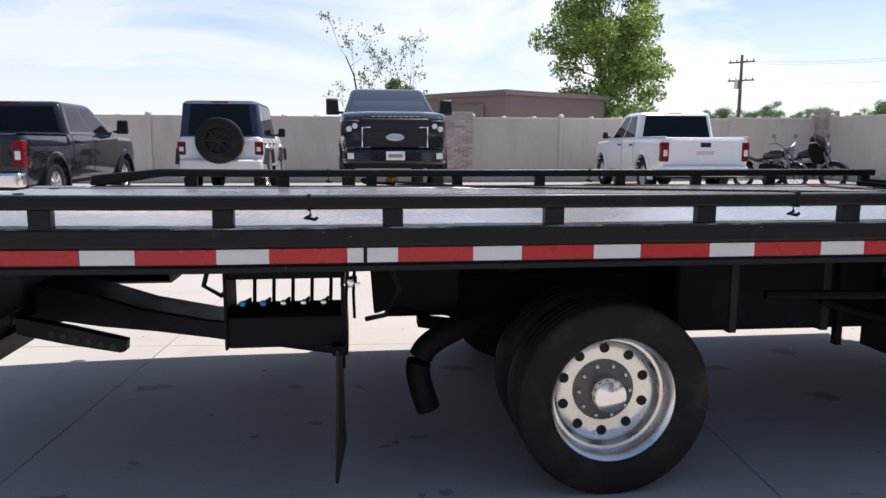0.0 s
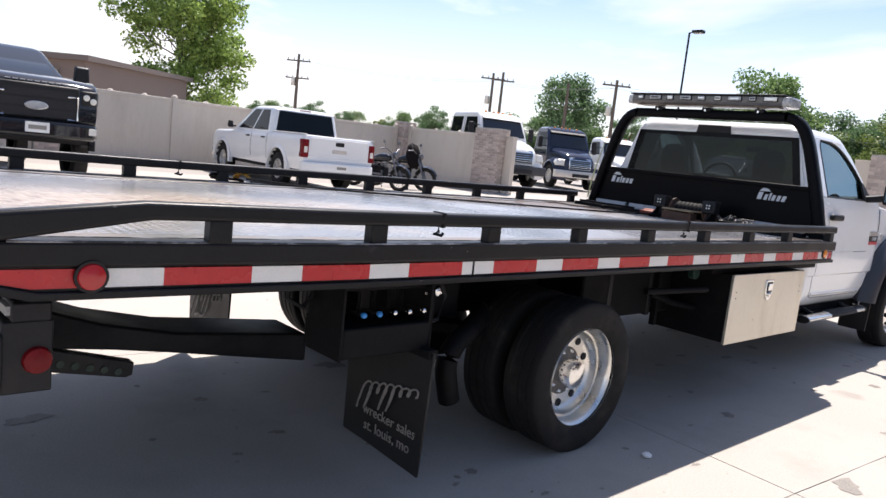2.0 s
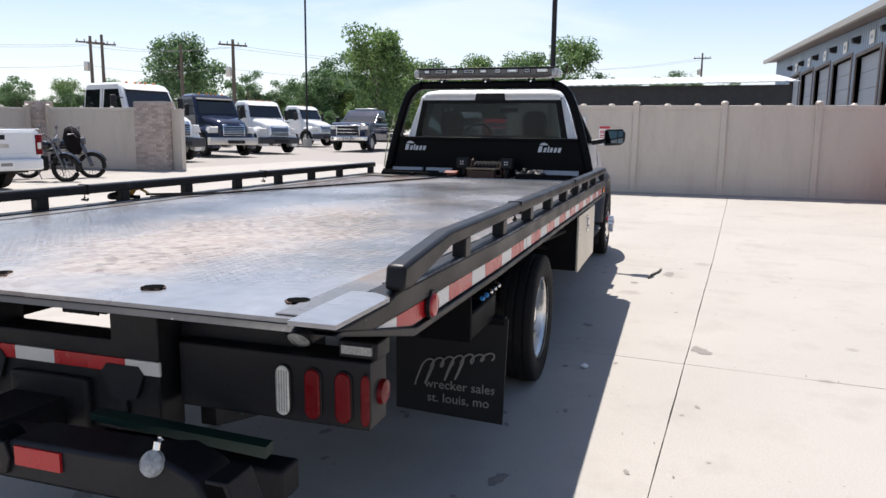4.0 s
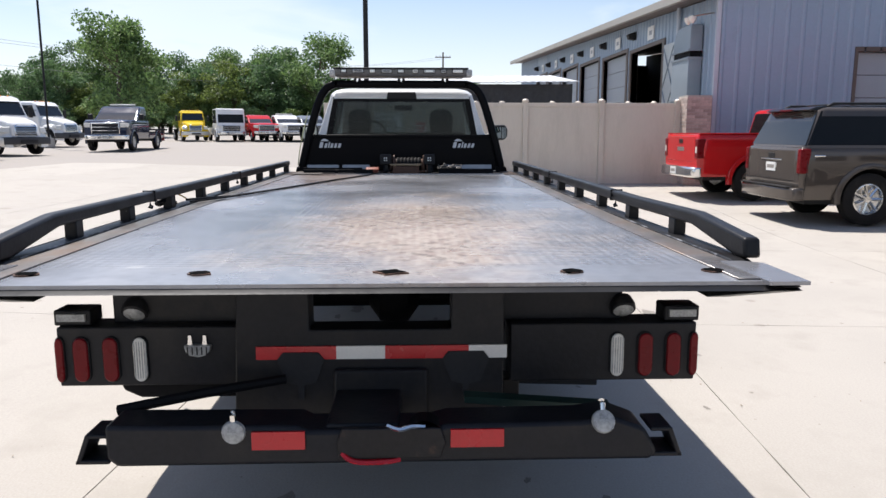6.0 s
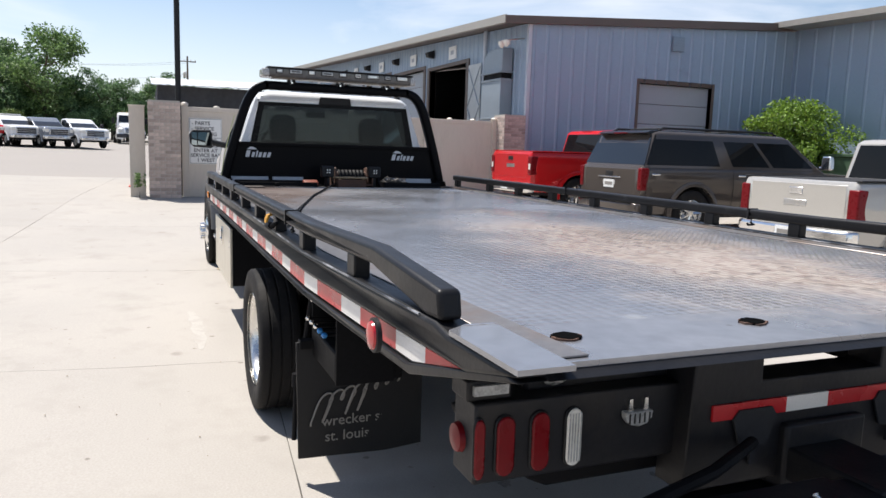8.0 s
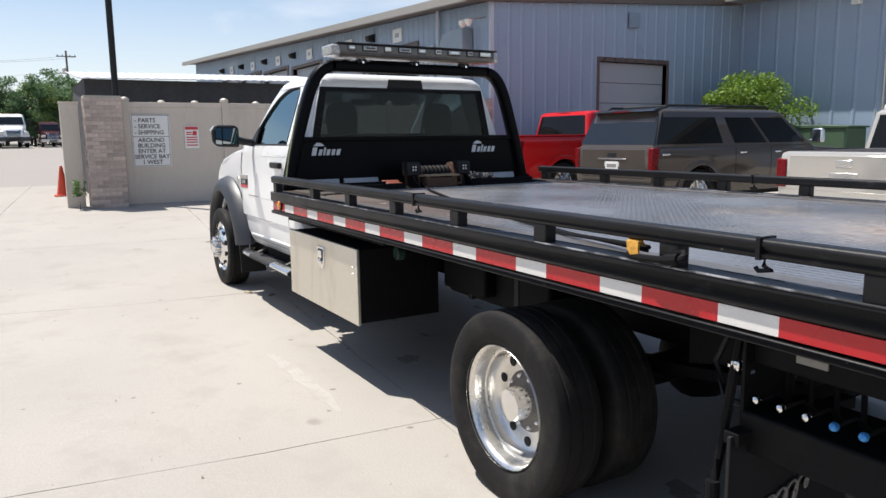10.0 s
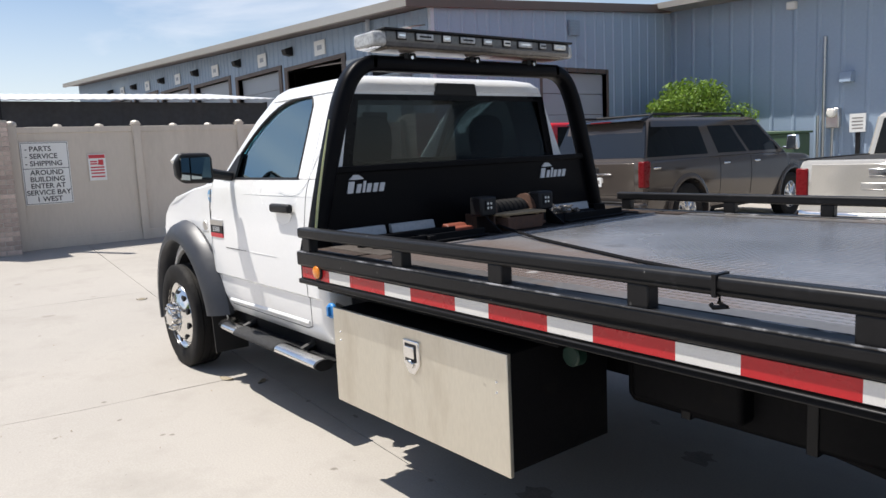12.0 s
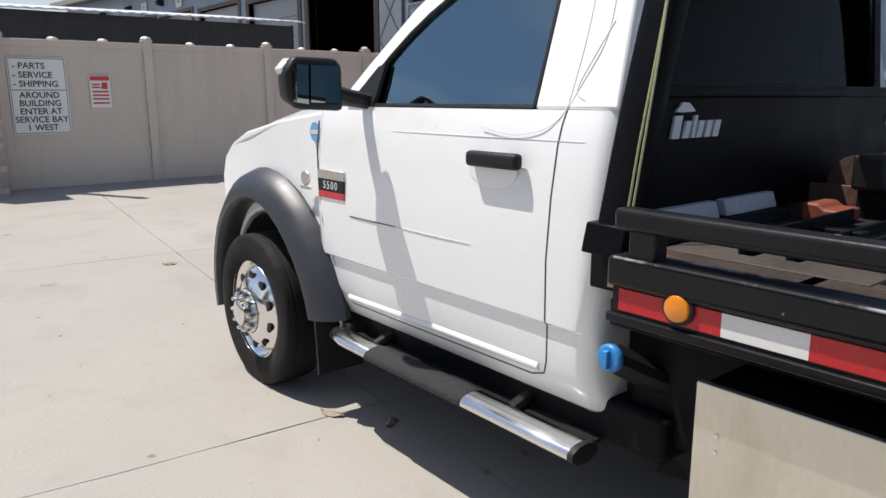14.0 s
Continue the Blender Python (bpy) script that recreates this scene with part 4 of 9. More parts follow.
part("crossmembers", bm, M_FRAME, truck)
M_EDGE = mat("worn rail edge", (0.03, 0.03, 0.032), 0.4, 0.4, vary=0.3, scale=3, stain=(0.36, 0.36, 0.37), stain_at=(0.5, 0.62), stain_scale=5)
M_MARKER = mat("bright red marker lens", (0.40, 0.009, 0.013), 0.2, vary=0.1, coat=0.3)
for s in (-1, 1):
    side = "side_rail"
    bm = B()
    prism(bm, [(4.14, 1.062), (4.14, 1.135), (-0.4, 1.135), (-1.56, 1.135), (-1.63, 1.120), (-1.86, 1.118), (-1.92, 1.110), (-1.72, 1.062), (-0.4, 1.062)], s * 1.205, s * 1.285, "y", tail_in)
    rail = part(side, bm, M_RAIL, truck, "black side rail with red and white tape", bevel=0.012, seg=3)
    bm = B()
    prism(bm, [(4.13, 0.985), (4.13, 1.07), (-0.4, 1.07), (-1.72, 1.07), (-1.86, 1.112), (-1.44, 0.985), (-0.4, 0.985)], s * 1.235, s * 1.268, "y", tail_in)
    part("web", bm, M_RAIL, rail)
    bm = B()
    prism(bm, [(4.14, 0.972), (4.14, 0.995), (-0.4, 0.995), (-1.40, 0.995), (-1.88, 1.105), (-1.92, 1.10), (-1.42, 0.972), (-0.4, 0.972)], s * 1.2, s * 1.281, "y", tail_in)
    part("lower_lip", bm, M_RAIL, rail, bevel=0.004)
    # red and white conspicuity tape
    pieces = []
    first = -1.4385 if s > 0 else -1.257
    for k in range(-1, 13):
        w0 = first + 0.4635 * k
        pieces.append((w0 - 0.2795, w0, M_RED))
        if s < 0 and k == 3:
            pieces += [(w0, w0 + 0.058, M_TAPEW), (w0 + 0.072, w0 + 0.184, M_TAPEW)]
        else:
            pieces.append((w0, w0 + 0.184, M_TAPEW))
    for x, e, mm in pieces:
        x, e = max(along(x, s), -1.72), min(along(e, s), 4.11)
        if e - x < 0.02:
            continue
        bm = B()
        f = lambda v: 1.004 + max(0.0, (-1.42 - v)) * 0.21
        cut = [v for v in (-1.42, -0.4) if x < v < e]
        low = [x] + cut + [e]
        prism(bm, [(v, f(v)) for v in low] + [(v, 1.057) for v in low[::-1]], s * 1.266, s * 1.2715, "y", tail_in)
        part("tape", bm, mm, rail)
    # bare metal where the straps have worn the rail's upper edges
    for y_, z_ in ((1.2835, 1.1335), (1.2065, 1.1335)):
        bm = B()
        tube(bm, [tail_in(4.12 - 0.1 * k, s * y_, z_) for k in range(57)], 0.0035, 6)
        part("worn_edge", bm, M_EDGE, truck)
    # upper guard rail on posts
    bm = B()
    y0, y1 = s * 1.222, s * 1.280
    prism(bm, [(4.13, 1.198), (4.13, 1.250), (-0.4, 1.250), (-1.14, 1.250), (-1.572, 1.205), (-1.586, 1.138), (-1.50, 1.136), (-1.12, 1.198), (-0.4, 1.198)], y0, y1, "y", guard_in)
    guard = part("guard_rail", bm, M_RAIL, truck, bevel=0.012, seg=3)
    for x in (-0.912, -0.302, 0.30, 0.905, 1.505, 2.105, 2.69, 3.275, 4.05):
        x = 0.45 * x + 0.55 * along(x, s)
        bm = B()
        prism(bm, [(x - 0.037, 1.13), (x + 0.037, 1.13), (x + 0.037, 1.203), (x - 0.037, 1.203)], s * 1.226, s * 1.276, "y", guard_in)
        part("post", bm, M_RAIL, guard, bevel=0.006)
    for x in (0.0, 1.87):
        x = 0.45 * x + 0.55 * along(x, s)
        bm = B()
        tube(bm, [(x, s * 1.25, 1.205), (x + 0.004, s * 1.25, 1.176), (x - 0.02, s * 1.25, 1.168), (x + 0.02, s * 1.25, 1.161), (x + 0.028, s * 1.25, 1.170)], 0.0065, 8)
        box(bm, x - 0.006, x + 0.006, s * 1.218, s * 1.284, 1.195, 1.254)
        part("hook", bm, M_RAIL, guard)
    # round rear marker and front marker lamps
    for x, mm, r in ((-1.275, M_MARKER, 0.038), (3.945, M_LENS_AMBER, 0.032)):
        bm = B()
        lathe(bm, [(r + 0.007, 0.0), (r + 0.007, 0.012), (r, 0.014)], 24, "y", (x, s * 1.268 - (0.0 if s > 0 else 0.014), 1.045))
        ring = part("marker_lamp", bm, M_PLASTIC, rail)
        bm = B()
        lathe(bm, [(r, 0.0), (r * 0.92, 0.007 * s), (r * 0.5, 0.011 * s), (0.004, 0.012 * s)], 24, "y", (x, s * 1.281, 1.045))
        part("lens", bm, mm, ring)

# headboard, with its hoop, panel and light bar
bm = B()
hoop = [(4.24, s * y, z) for s, y, z in ((1, 1.125, 1.10), (1, 1.04, 1.45), (1, 0.937, 1.80), (1, 0.887, 1.93), (1, 0.842, 2.005), (1, 0.785, 2.055), (1, 0.71, 2.078), (1, 0.6, 2.08), (-1, 0.6, 2.08), (-1, 0.71, 2.078), (-1, 0.785, 2.055), (-1, 0.842, 2.005), (-1, 0.887, 1.93), (-1, 0.937, 1.80), (-1, 1.04, 1.45), (-1, 1.125, 1.10))]
hoop = [Vector(p) for p in smooth_path(hoop)]
rings = []
for k, p in enumerate(hoop):
    d = (hoop[min(k + 1, len(hoop) - 1)] - hoop[max(k - 1, 0)]).normalized()
    out = Vector((0, d.z, -d.y))
    rings.append([p + out * u + Vector((v, 0, 0)) for u, v in ((-0.040, -0.038), (-0.026, -0.052), (0.026, -0.052), (0.040, -0.038), (0.040, 0.038), (0.026, 0.052), (-0.026, 0.052), (-0.040, 0.038))])
loft(bm, rings)
head = part("headboard", bm, M_BLACK, truck, "black steel cab guard hoop", smooth=50)
bm = B()
prism(bm, [(-1.09, 1.14), (1.09, 1.14), (0.985, 1.53), (-0.985, 1.53)], 4.235, 4.262, "x")
part("guard_panel", bm, M_BLACK, head, bevel=0.004)
bm = B()
prism(bm, [(-0.985, 1.50), (0.985, 1.50), (0.975, 1.535), (-0.975, 1.535)], 4.215, 4.285, "x")
part("panel_rail", bm, M_BLACK, head, bevel=0.006)
for s in (-1, 1):
    bm = B()
    prism(bm, [(s * 1.18, 1.10), (s * 1.06, 1.10), (s * 1.04, 1.18), (s * 1.16, 1.18)], 4.18, 4.31, "x")
    part("foot_plate", bm, M_BLACK, head, bevel=0.006)
    # silver maker's mark as plain shapes: a row of slanting blocks under a cap
    y = 0.79 if s > 0 else -0.69
    for k, w_ in enumerate((0.05, 0.036, 0.02, 0.036, 0.036, 0.04)):
        y0 = y + 0.125 - (0, 0.055, 0.096, 0.121, 0.163, 0.204)[k]
        z0 = 1.39
        top = 1.452 if k in (0, 2) else 1.437
        bm = B()
        prism(bm, [(y0, z0), (y0 - w_ * 0.72, z0), (y0 - w_ * 0.72 - 0.014, top), (y0 - 0.014, top)], 4.227, 4.236, "x")
        part("decal_block", bm, M_LOGO, head)
    bm = B()
    c = y + 0.06
    prism(bm, [(c + 0.05, 1.463), (c + 0.02, 1.461), (c - 0.045, 1.463), (c - 0.03, 1.475), (c - 0.012, 1.487), (c + 0.02, 1.488), (c + 0.03, 1.478)], 4.227, 4.236, "x")
    part("decal_cap", bm, M_LOGO, head)
bm = B()
prism(bm, [(4.10, 2.118), (4.32, 2.118), (4.335, 2.14), (4.335, 2.196), (4.315, 2.204), (4.105, 2.204), (4.085, 2.196), (4.085, 2.14)], -0.74, 0.74, "y")
M_BARCLEAR = mat("smoky lamp housing", (0.085, 0.083, 0.082), 0.2, vary=0.35, scale=14, coat=0.4)
M_BARBELLY = mat("dusty clear belly", (0.20, 0.175, 0.145), 0.35, vary=0.4, scale=9, coat=0.2)
bar = part("light_bar", bm, M_BARCLEAR, head, "long low light bar with clear lens modules", bevel=0.006)
M_BARLENS = mat("clear grey lens", (0.38, 0.38, 0.37), 0.15, vary=0.35, scale=30, coat=0.5)
for k in range(9):
    y = -0.64 + k * 0.16
    for x0, x1 in ((4.076, 4.088), (4.332, 4.344)):
        bm = B()
        wide = (0.062, 0.034, 0.066, 0.034, 0.040)[k % 5]
        box(bm, x0, x1, y - wide, y + wide, 2.152, 2.197)
        fr_ = part("lens_frame", bm, M_PLASTIC, bar, bevel=0.004)
        bm = B()
        out = -0.004 if x0 < 4.2 else 0.004
        box(bm, x0 + out, x1 + out, y - wide + 0.006, y + wide - 0.006, 2.158, 2.191)
        part("lens", bm, (M_BARLENS if k % 3 else M_LENS_WHITE), fr_, bevel=0.004)
        bm = B()
        xr_ = x0 + out if out < 0 else x1 + out
        box(bm, xr_ - 0.001, xr_ + 0.001, y - wide * 0.62, y + wide * 0.62, 2.170, 2.179)
        part("reflector", bm, M_PLASTIC if k % 2 else M_CHROME, fr_)
for s in (-1, 1):
    bm = B()
    prism(bm, [(4.09, 2.118), (4.32, 2.118), (4.34, 2.14), (4.335, 2.198), (4.09, 2.198), (4.08, 2.14)], s * 0.735, s * 0.805, "y", lambda x, y, z: (x if abs(y) < 0.8 else 4.21 + (x - 4.21) * 0.78, y, z))
    part("end_lens", bm, M_BARLENS, bar, bevel=0.02, seg=3)
bm = B()
box(bm, 4.07, 4.35, -0.76, 0.76, 2.2, 2.212)
part("top_cover", bm, M_PLASTIC, bar, bevel=0.004)
bm = B()
loft(bm, [[(4.13, -0.70, z), (4.29, -0.70, z), (4.29, 0.70, z), (4.13, 0.70, z)] if z < 2.11 else [(4.088, -0.738, z), (4.332, -0.738, z), (4.332, 0.738, z), (4.088, 0.738, z)] for z in (2.109, 2.150)])
part("bottom_tray", bm, M_BARBELLY, bar, "dusty clear lower tray of the light bar", bevel=0.004)
for y in (-0.5, 0.0, 0.5):
    bm = B()
    for d in (-0.034, 0.034):
        prism(bm, [(y + d - 0.018, 2.05), (y + d + 0.018, 2.05), (y + d * 0.7 + 0.014, 2.106), (y + d * 0.7 - 0.014, 2.106)], 4.19, 4.25, "x")
    part("mount", bm, M_PLASTIC, bar, bevel=0.004)
    bm = B()
    lathe(bm, [(0.010, -0.012), (0.013, 0.0), (0.010, 0.012)], 10, "x", (4.185, y, 2.078))
    part("mount_bolt", bm, M_CHROME, bar)

bar.location.z, bar.scale.y = 0.034, 0.957

# winch and gear in front of the headboard
bm = B()
lathe(bm, [(0.10, -0.17), (0.10, -0.155), (0.06, -0.15), (0.06, 0.15), (0.10, 0.155), (0.10, 0.17)], 24, "y", (4.06, -0.08, DZ + 0.09))
winch = part("winch", bm, M_RUST, truck, "rusty winch drum with wire rope")
bm = B()
for s in (-1, 1):
    box(bm, 3.94, 4.2, -0.08 + s * 0.19, -0.08 + s * 0.205, DZ, DZ + 0.09)
box(bm, 3.90, 3.94, -0.26, 0.10, DZ + 0.01, DZ + 0.03)
part("winch_frame", bm, M_RUST, winch, bevel=0.004)
for k in range(7):
    bm = B()
    lathe(bm, [(0.07, -0.13 + k * 0.038), (0.078, -0.111 + k * 0.038), (0.07, -0.094 + k * 0.038)], 18, "y", (4.06, -0.08, DZ + 0.09))
    part("wire_wrap", bm, M_FRAME, winch)
bm = B()
prism(bm, [(3.84, -0.20), (3.87, 0.10), (3.95, 0.13), (3.99, -0.22)], DZ + 0.085, DZ + 0.1, "z")
for y in (-0.17, 0.07):
    box(bm, 3.88, 3.92, y - 0.012, y + 0.012, DZ, DZ + 0.086)
part("plank", bm, M_TANBOARD, winch, "tan board on the winch", bevel=0.003)
for y in (-0.30, 0.17):
    bm = B()
    box(bm, 3.93, 4.03, y - 0.06, y + 0.06, DZ + 0.09, DZ + 0.2)
    wl_ = part("work_lamp", bm, M_PLASTIC, truck, bevel=0.012)
    bm = B()
    box(bm, 3.924, 3.931, y - 0.026, y + 0.026, DZ + 0.122, DZ + 0.178)
    part("lens", bm, M_PLASTIC, wl_)
    for dy in (-0.012, 0.012):
        for dz in (0.138, 0.162):
            bm = B()
            lathe(bm, [(0.0085, 0.0), (0.006, -0.003), (0.001, -0.0035)], 8, "x", (3.9245, y + dy, DZ + dz))
            part("diode", bm, M_LENS_WHITE, wl_)
    bm = B()
    prism(bm, [(3.95, DZ), (4.0, DZ), (4.0, DZ + 0.1), (3.96, DZ + 0.1)], y - 0.02, y + 0.02, "y")
    part("stand", bm, M_PLASTIC, wl_)
bm = B()
prism(bm, [(3.98, DZ + 0.001), (4.10, DZ + 0.001), (4.10, DZ + 0.058), (4.05, DZ + 0.058), (4.03, DZ + 0.042), (3.98, DZ + 0.042)], 0.25, 0.39, "y")
part("wheel_chock", bm, M_ORANGE, truck, "orange steel chock", bevel=0.008)
# black steel channels that lie across the front floor beside the winch
for x0, x1, y0, y1, h_ in ((3.80, 3.835, 0.30, 1.03, 0.045), (3.90, 3.94, 0.42, 1.05, 0.06), (3.80, 3.94, 0.66, 0.70, 0.04), (3.86, 3.90, -0.98, -0.42, 0.05)):
    bm = B()
    prism(bm, [(x0, DZ + 0.001), (x1, DZ + 0.001), (x1, DZ + h_), (x1 - 0.008, DZ + h_), (x1 - 0.008, DZ + 0.012), (x0, DZ + 0.012)] if x1 - x0 < 0.1 else [(x0, DZ + 0.001), (x1, DZ + 0.001), (x1, DZ + h_), (x0, DZ + h_)], y0, y1, "y")
    part("floor_channel", bm, M_FRAME, truck, bevel=0.003)
# pale strips stand in for the cab's white back, its shade in their grey
for y0, y1 in ((0.70, 1.05), (0.36, 0.66), (-1.0, -0.50)):
    bm = B()
    prism(bm, [(4.19, DZ + 0.03), (4.232, DZ + 0.03), (4.232, DZ + 0.078), (4.205, DZ + 0.078)], y0, y1, "y")
    pl_ = part("bright_plate", bm, mat("shaded cab-back white", (0.40, 0.41, 0.42), 0.6, vary=0.15, scale=9), truck, bevel=0.003)
    bm = B()
    prism(bm, [(4.14, DZ), (4.234, DZ), (4.234, DZ + 0.03), (4.16, DZ + 0.03)], y0 - 0.015, y1 + 0.015, "y")
    part("rest", bm, M_FRAME, pl_, bevel=0.004)
# gussets that brace the winch on either side
for y in (-0.33, 0.185):
    bm = B()
    prism(bm, [(3.80, DZ + 0.001), (4.02, DZ + 0.001), (4.02, DZ + 0.12), (3.99, DZ + 0.12)], y - 0.006, y + 0.006, "y")
    part("gusset", bm, M_FRAME, truck, bevel=0.002)
bm = B()
box(bm, 3.86, 3.97, -0.19, 0.09, DZ + 0.001, DZ + 0.075)
part("drum_box", bm, M_RUST, winch, "rusty box under the board", bevel=0.004)
# loose chain heaped by the winch
bm = B()
rng_c = random.Random(8)
for k in range(26):
    c = Vector((4.02 + rng_c.uniform(-0.09, 0.09), -0.52 + rng_c.uniform(-0.12, 0.12), DZ + 0.055 + rng_c.uniform(0.0, 0.03)))
    u = Vector((rng_c.gauss(0, 1), rng_c.gauss(0, 1), rng_c.gauss(0, 0.3))).normalized()
    v = u.cross(Vector((rng_c.gauss(0, 0.4), rng_c.gauss(0, 0.4), 1))).normalized()
    tube(bm, [c + u * (0.026 * math.cos(a)) + v * (0.014 * math.sin(a)) for a in [j * math.tau / 8 for j in range(9)]], 0.0045, 5)
tagged(part("loose_chain", bm, M_HUBSTEEL, truck, "loose steel chain heaped by the winch"), kind="stuff")
bm = B()
prism(bm, [(3.90, DZ), (4.2, DZ), (4.2, DZ + 0.05), (3.94, DZ + 0.05)], -0.66, -0.40, "y")
part("chain_tray", bm, M_FRAME, truck, bevel=0.006)
bm = B()
box(bm, 3.62, 4.1, 0.82, 1.12, DZ, DZ + 0.012)
part("floor_board", bm, mat("oily board", (0.055, 0.043, 0.034), 0.7, vary=0.4, scale=5, bump=0.2), truck, "dark oily board on the deck", bevel=0.003)
# wire rope from the winch to the rail, with a yellow strap on its hook
bm = B()
tube(bm, [(3.94, 0.10, DZ + 0.03), (3.4, 0.32, DZ + 0.012), (2.6, 0.60, DZ + 0.009), (1.9, 0.80, DZ + 0.009), (1.0, 1.06, DZ + 0.012), (0.43, 1.20, DZ + 0.04)], 0.008, 6)
tube(bm, [(1.6, 0.885, DZ + 0.010), (1.0, 1.04, DZ + 0.012), (0.45, 1.185, DZ + 0.025)], 0.006, 6)
part("wire_rope", bm, M_FRAME, truck)
bm = B()
tube(bm, smooth_path([(0.45, 1.27, 1.146), (0.38, 1.296, 1.150), (0.30, 1.302, 1.154), (0.235, 1.298, 1.160), (0.215, 1.285, 1.172), (0.235, 1.270, 1.180), (0.26, 1.27, 1.172)]), 0.011, 8)
tube(bm, [(0.27, 1.30, 1.156), (0.225, 1.298, 1.163)], 0.017, 8)
hk = part("rope_hook", bm, M_FRAME, truck, "steel hook on the side rail")
bm = B()
rings = []
for x, y, z, w_ in ((0.455, 1.205, 1.168, 0.016), (0.435, 1.245, 1.196, 0.020), (0.415, 1.280, 1.186, 0.024), (0.405, 1.290, 1.165, 0.022), (0.395, 1.291, 1.150, 0.018)):
    rings.append([(x - w_, y, z), (x + w_, y + 0.002, z), (x + w_, y + 0.010, z + 0.006), (x - w_, y + 0.008, z + 0.006)])
loft(bm, rings)
part("strap", bm, M_YELLOW, hk, "yellow webbing strap")

# chassis, subframe, axle
for s in (-1, 1):
    bm = B()
    box(bm, 0.31, 7.1, s * 0.38, s * 0.46, 0.60, 0.80)
    part("chassis_rail", bm, M_FRAME, truck, bevel=0.006)
    bm = B()
    box(bm, -1.39, 4.1, s * 0.36, s * 0.48, 0.86, 1.03)
    part("subframe_rail", bm, M_FRAME, truck, bevel=0.006)
bm = B()
box(bm, 1.0, 3.2, -0.3, 0.3, 0.66, 0.98)
part("gear_box", bm, M_FRAME, truck, bevel=0.006)
bm = B()
tube(bm, [(1.2, -1.0, 0.40), (1.2, 1.0, 0.40)], 0.075, 12)
lathe(bm, [(0.05, -0.2), (0.19, -0.1), (0.21, 0.0), (0.19, 0.1), (0.05, 0.2)], 18, "y", (1.2, 0, 0.41))
part("rear_axle", bm, M_FRAME, truck)
bm = B()
tube(bm, [(6.58, -0.95, 0.40), (6.58, 0.95, 0.40)], 0.06, 10)
part("front_axle", bm, M_FRAME, truck)
for s in (-1, 1):
    bm = B()
    prism(bm, [(0.45, 0.62), (1.2, 0.52), (1.95, 0.62), (1.95, 0.58), (1.2, 0.46), (0.45, 0.58)], s * 0.5, s * 0.6, "y")
    part("leaf_spring", bm, M_FRAME, truck)
# fuel tank, bellows and gear that hang behind the boxes, with added light blocks
bm = B()
box(bm, 2.1, 2.55, 0.42, 0.72, 0.62, 0.95)
part("battery_crate", bm, M_FRAME, truck, bevel=0.02)
# made-up dark blocks that keep light off the ground by the rear wheels
for s in (-1, 1):
    bm = B()
    prism(bm, [(1.62, 0.60), (1.66, 0.575), (2.34, 0.572), (2.60, 0.572), (2.63, 0.60), (2.63, 0.95), (1.62, 0.95)], s * 0.30, s * (0.80 if s < 0 else 0.64), "y")
    rt = part("reservoir", bm, M_FRAME, truck, bevel=0.03, seg=3)
    for x in (1.9, 2.36):
        bm = B()
        box(bm, x - 0.02, x + 0.02, s * 0.295, s * (0.806 if s < 0 else 0.646), 0.565, 0.955)
        part("tank_strap", bm, M_PLASTIC, rt, bevel=0.004)
    if s > 0:
        continue
    bm = B()
    box(bm, 2.40, 2.43, min(s * 0.80, s * 0.84), max(s * 0.80, s * 0.84), 0.50, 0.95)
    part("hanger_post", bm, M_FRAME, rt, bevel=0.003)
bm = B()
tube(bm, [(2.3, -0.85, 0.72), (2.5, -0.9, 0.66), (2.75, -1.0, 0.62)], 0.02, 8)
part("fuel_hose", bm, M_FRAME, truck)
bm = B()
tube(bm, [(1.9, -1.05, 0.80), (2.5, -1.12, 0.80)], 0.02, 8)
part("air_hose", bm, M_FRAME, truck)
# exhaust
bm = B()
tube(bm, smooth_path([(0.95, -0.6, 0.66), (0.76, -0.80, 0.67), (0.58, -0.92, 0.65), (0.46, -0.95, 0.59), (0.418, -0.95, 0.50), (0.435, -0.95, 0.40), (0.462, -0.95, 0.315)], 4), 0.052, 14)
part("tail_pipe", bm, M_FRAME, truck, smooth=60)

# wheels
def wheel_dish(bm, s, deep):
    """Steel-look aluminium wheel with ten hand holes; s: side, deep: set back as on an outer twin."""
    o = s
    if deep:
        prof = [(0.262, 0.0), (0.268, -0.012), (0.252, -0.02), (0.245, -0.04), (0.240, -0.085), (0.228, -0.088), (0.222, -0.125), (0.205, -0.142), (0.17, -0.146), (0.132, -0.146), (0.13, -0.20), (0.25, -0.20)]
    else:
        prof = [(0.262, 0.0), (0.268, -0.012), (0.250, -0.02), (0.236, -0.035), (0.215, -0.02), (0.165, 0.015), (0.12, 0.03), (0.115, -0.1), (0.25, -0.18)]
    lathe(bm, [(r, d * o) for r, d in prof], 40, "y", caps=False)


def tyre_profile(w, R=0.405, r=0.262):
    h = w / 2
    return [(r, -h * 0.80), (r + 0.02, -h * 0.93), (r + 0.06, -h * 1.0), (R - 0.05, -h * 1.0), (R - 0.026, -h * 0.985), (R - 0.010, -h * 0.94), (R - 0.002, -h * 0.86), (R, -h * 0.55),
            (R - 0.008, -h * 0.5), (R - 0.008, -h * 0.46), (R, -h * 0.42), (R, -h * 0.06), (R - 0.008, -h * 0.04), (R - 0.008, h * 0.04), (R, h * 0.06), (R, h * 0.42), (R - 0.008, h * 0.46), (R - 0.008, h * 0.5),
            (R, h * 0.55), (R - 0.002, h * 0.86), (R - 0.010, h * 0.94), (R - 0.026, h * 0.985), (R - 0.05, h * 1.0), (r + 0.06, h), (r + 0.02, h * 0.93), (r, h * 0.80)]


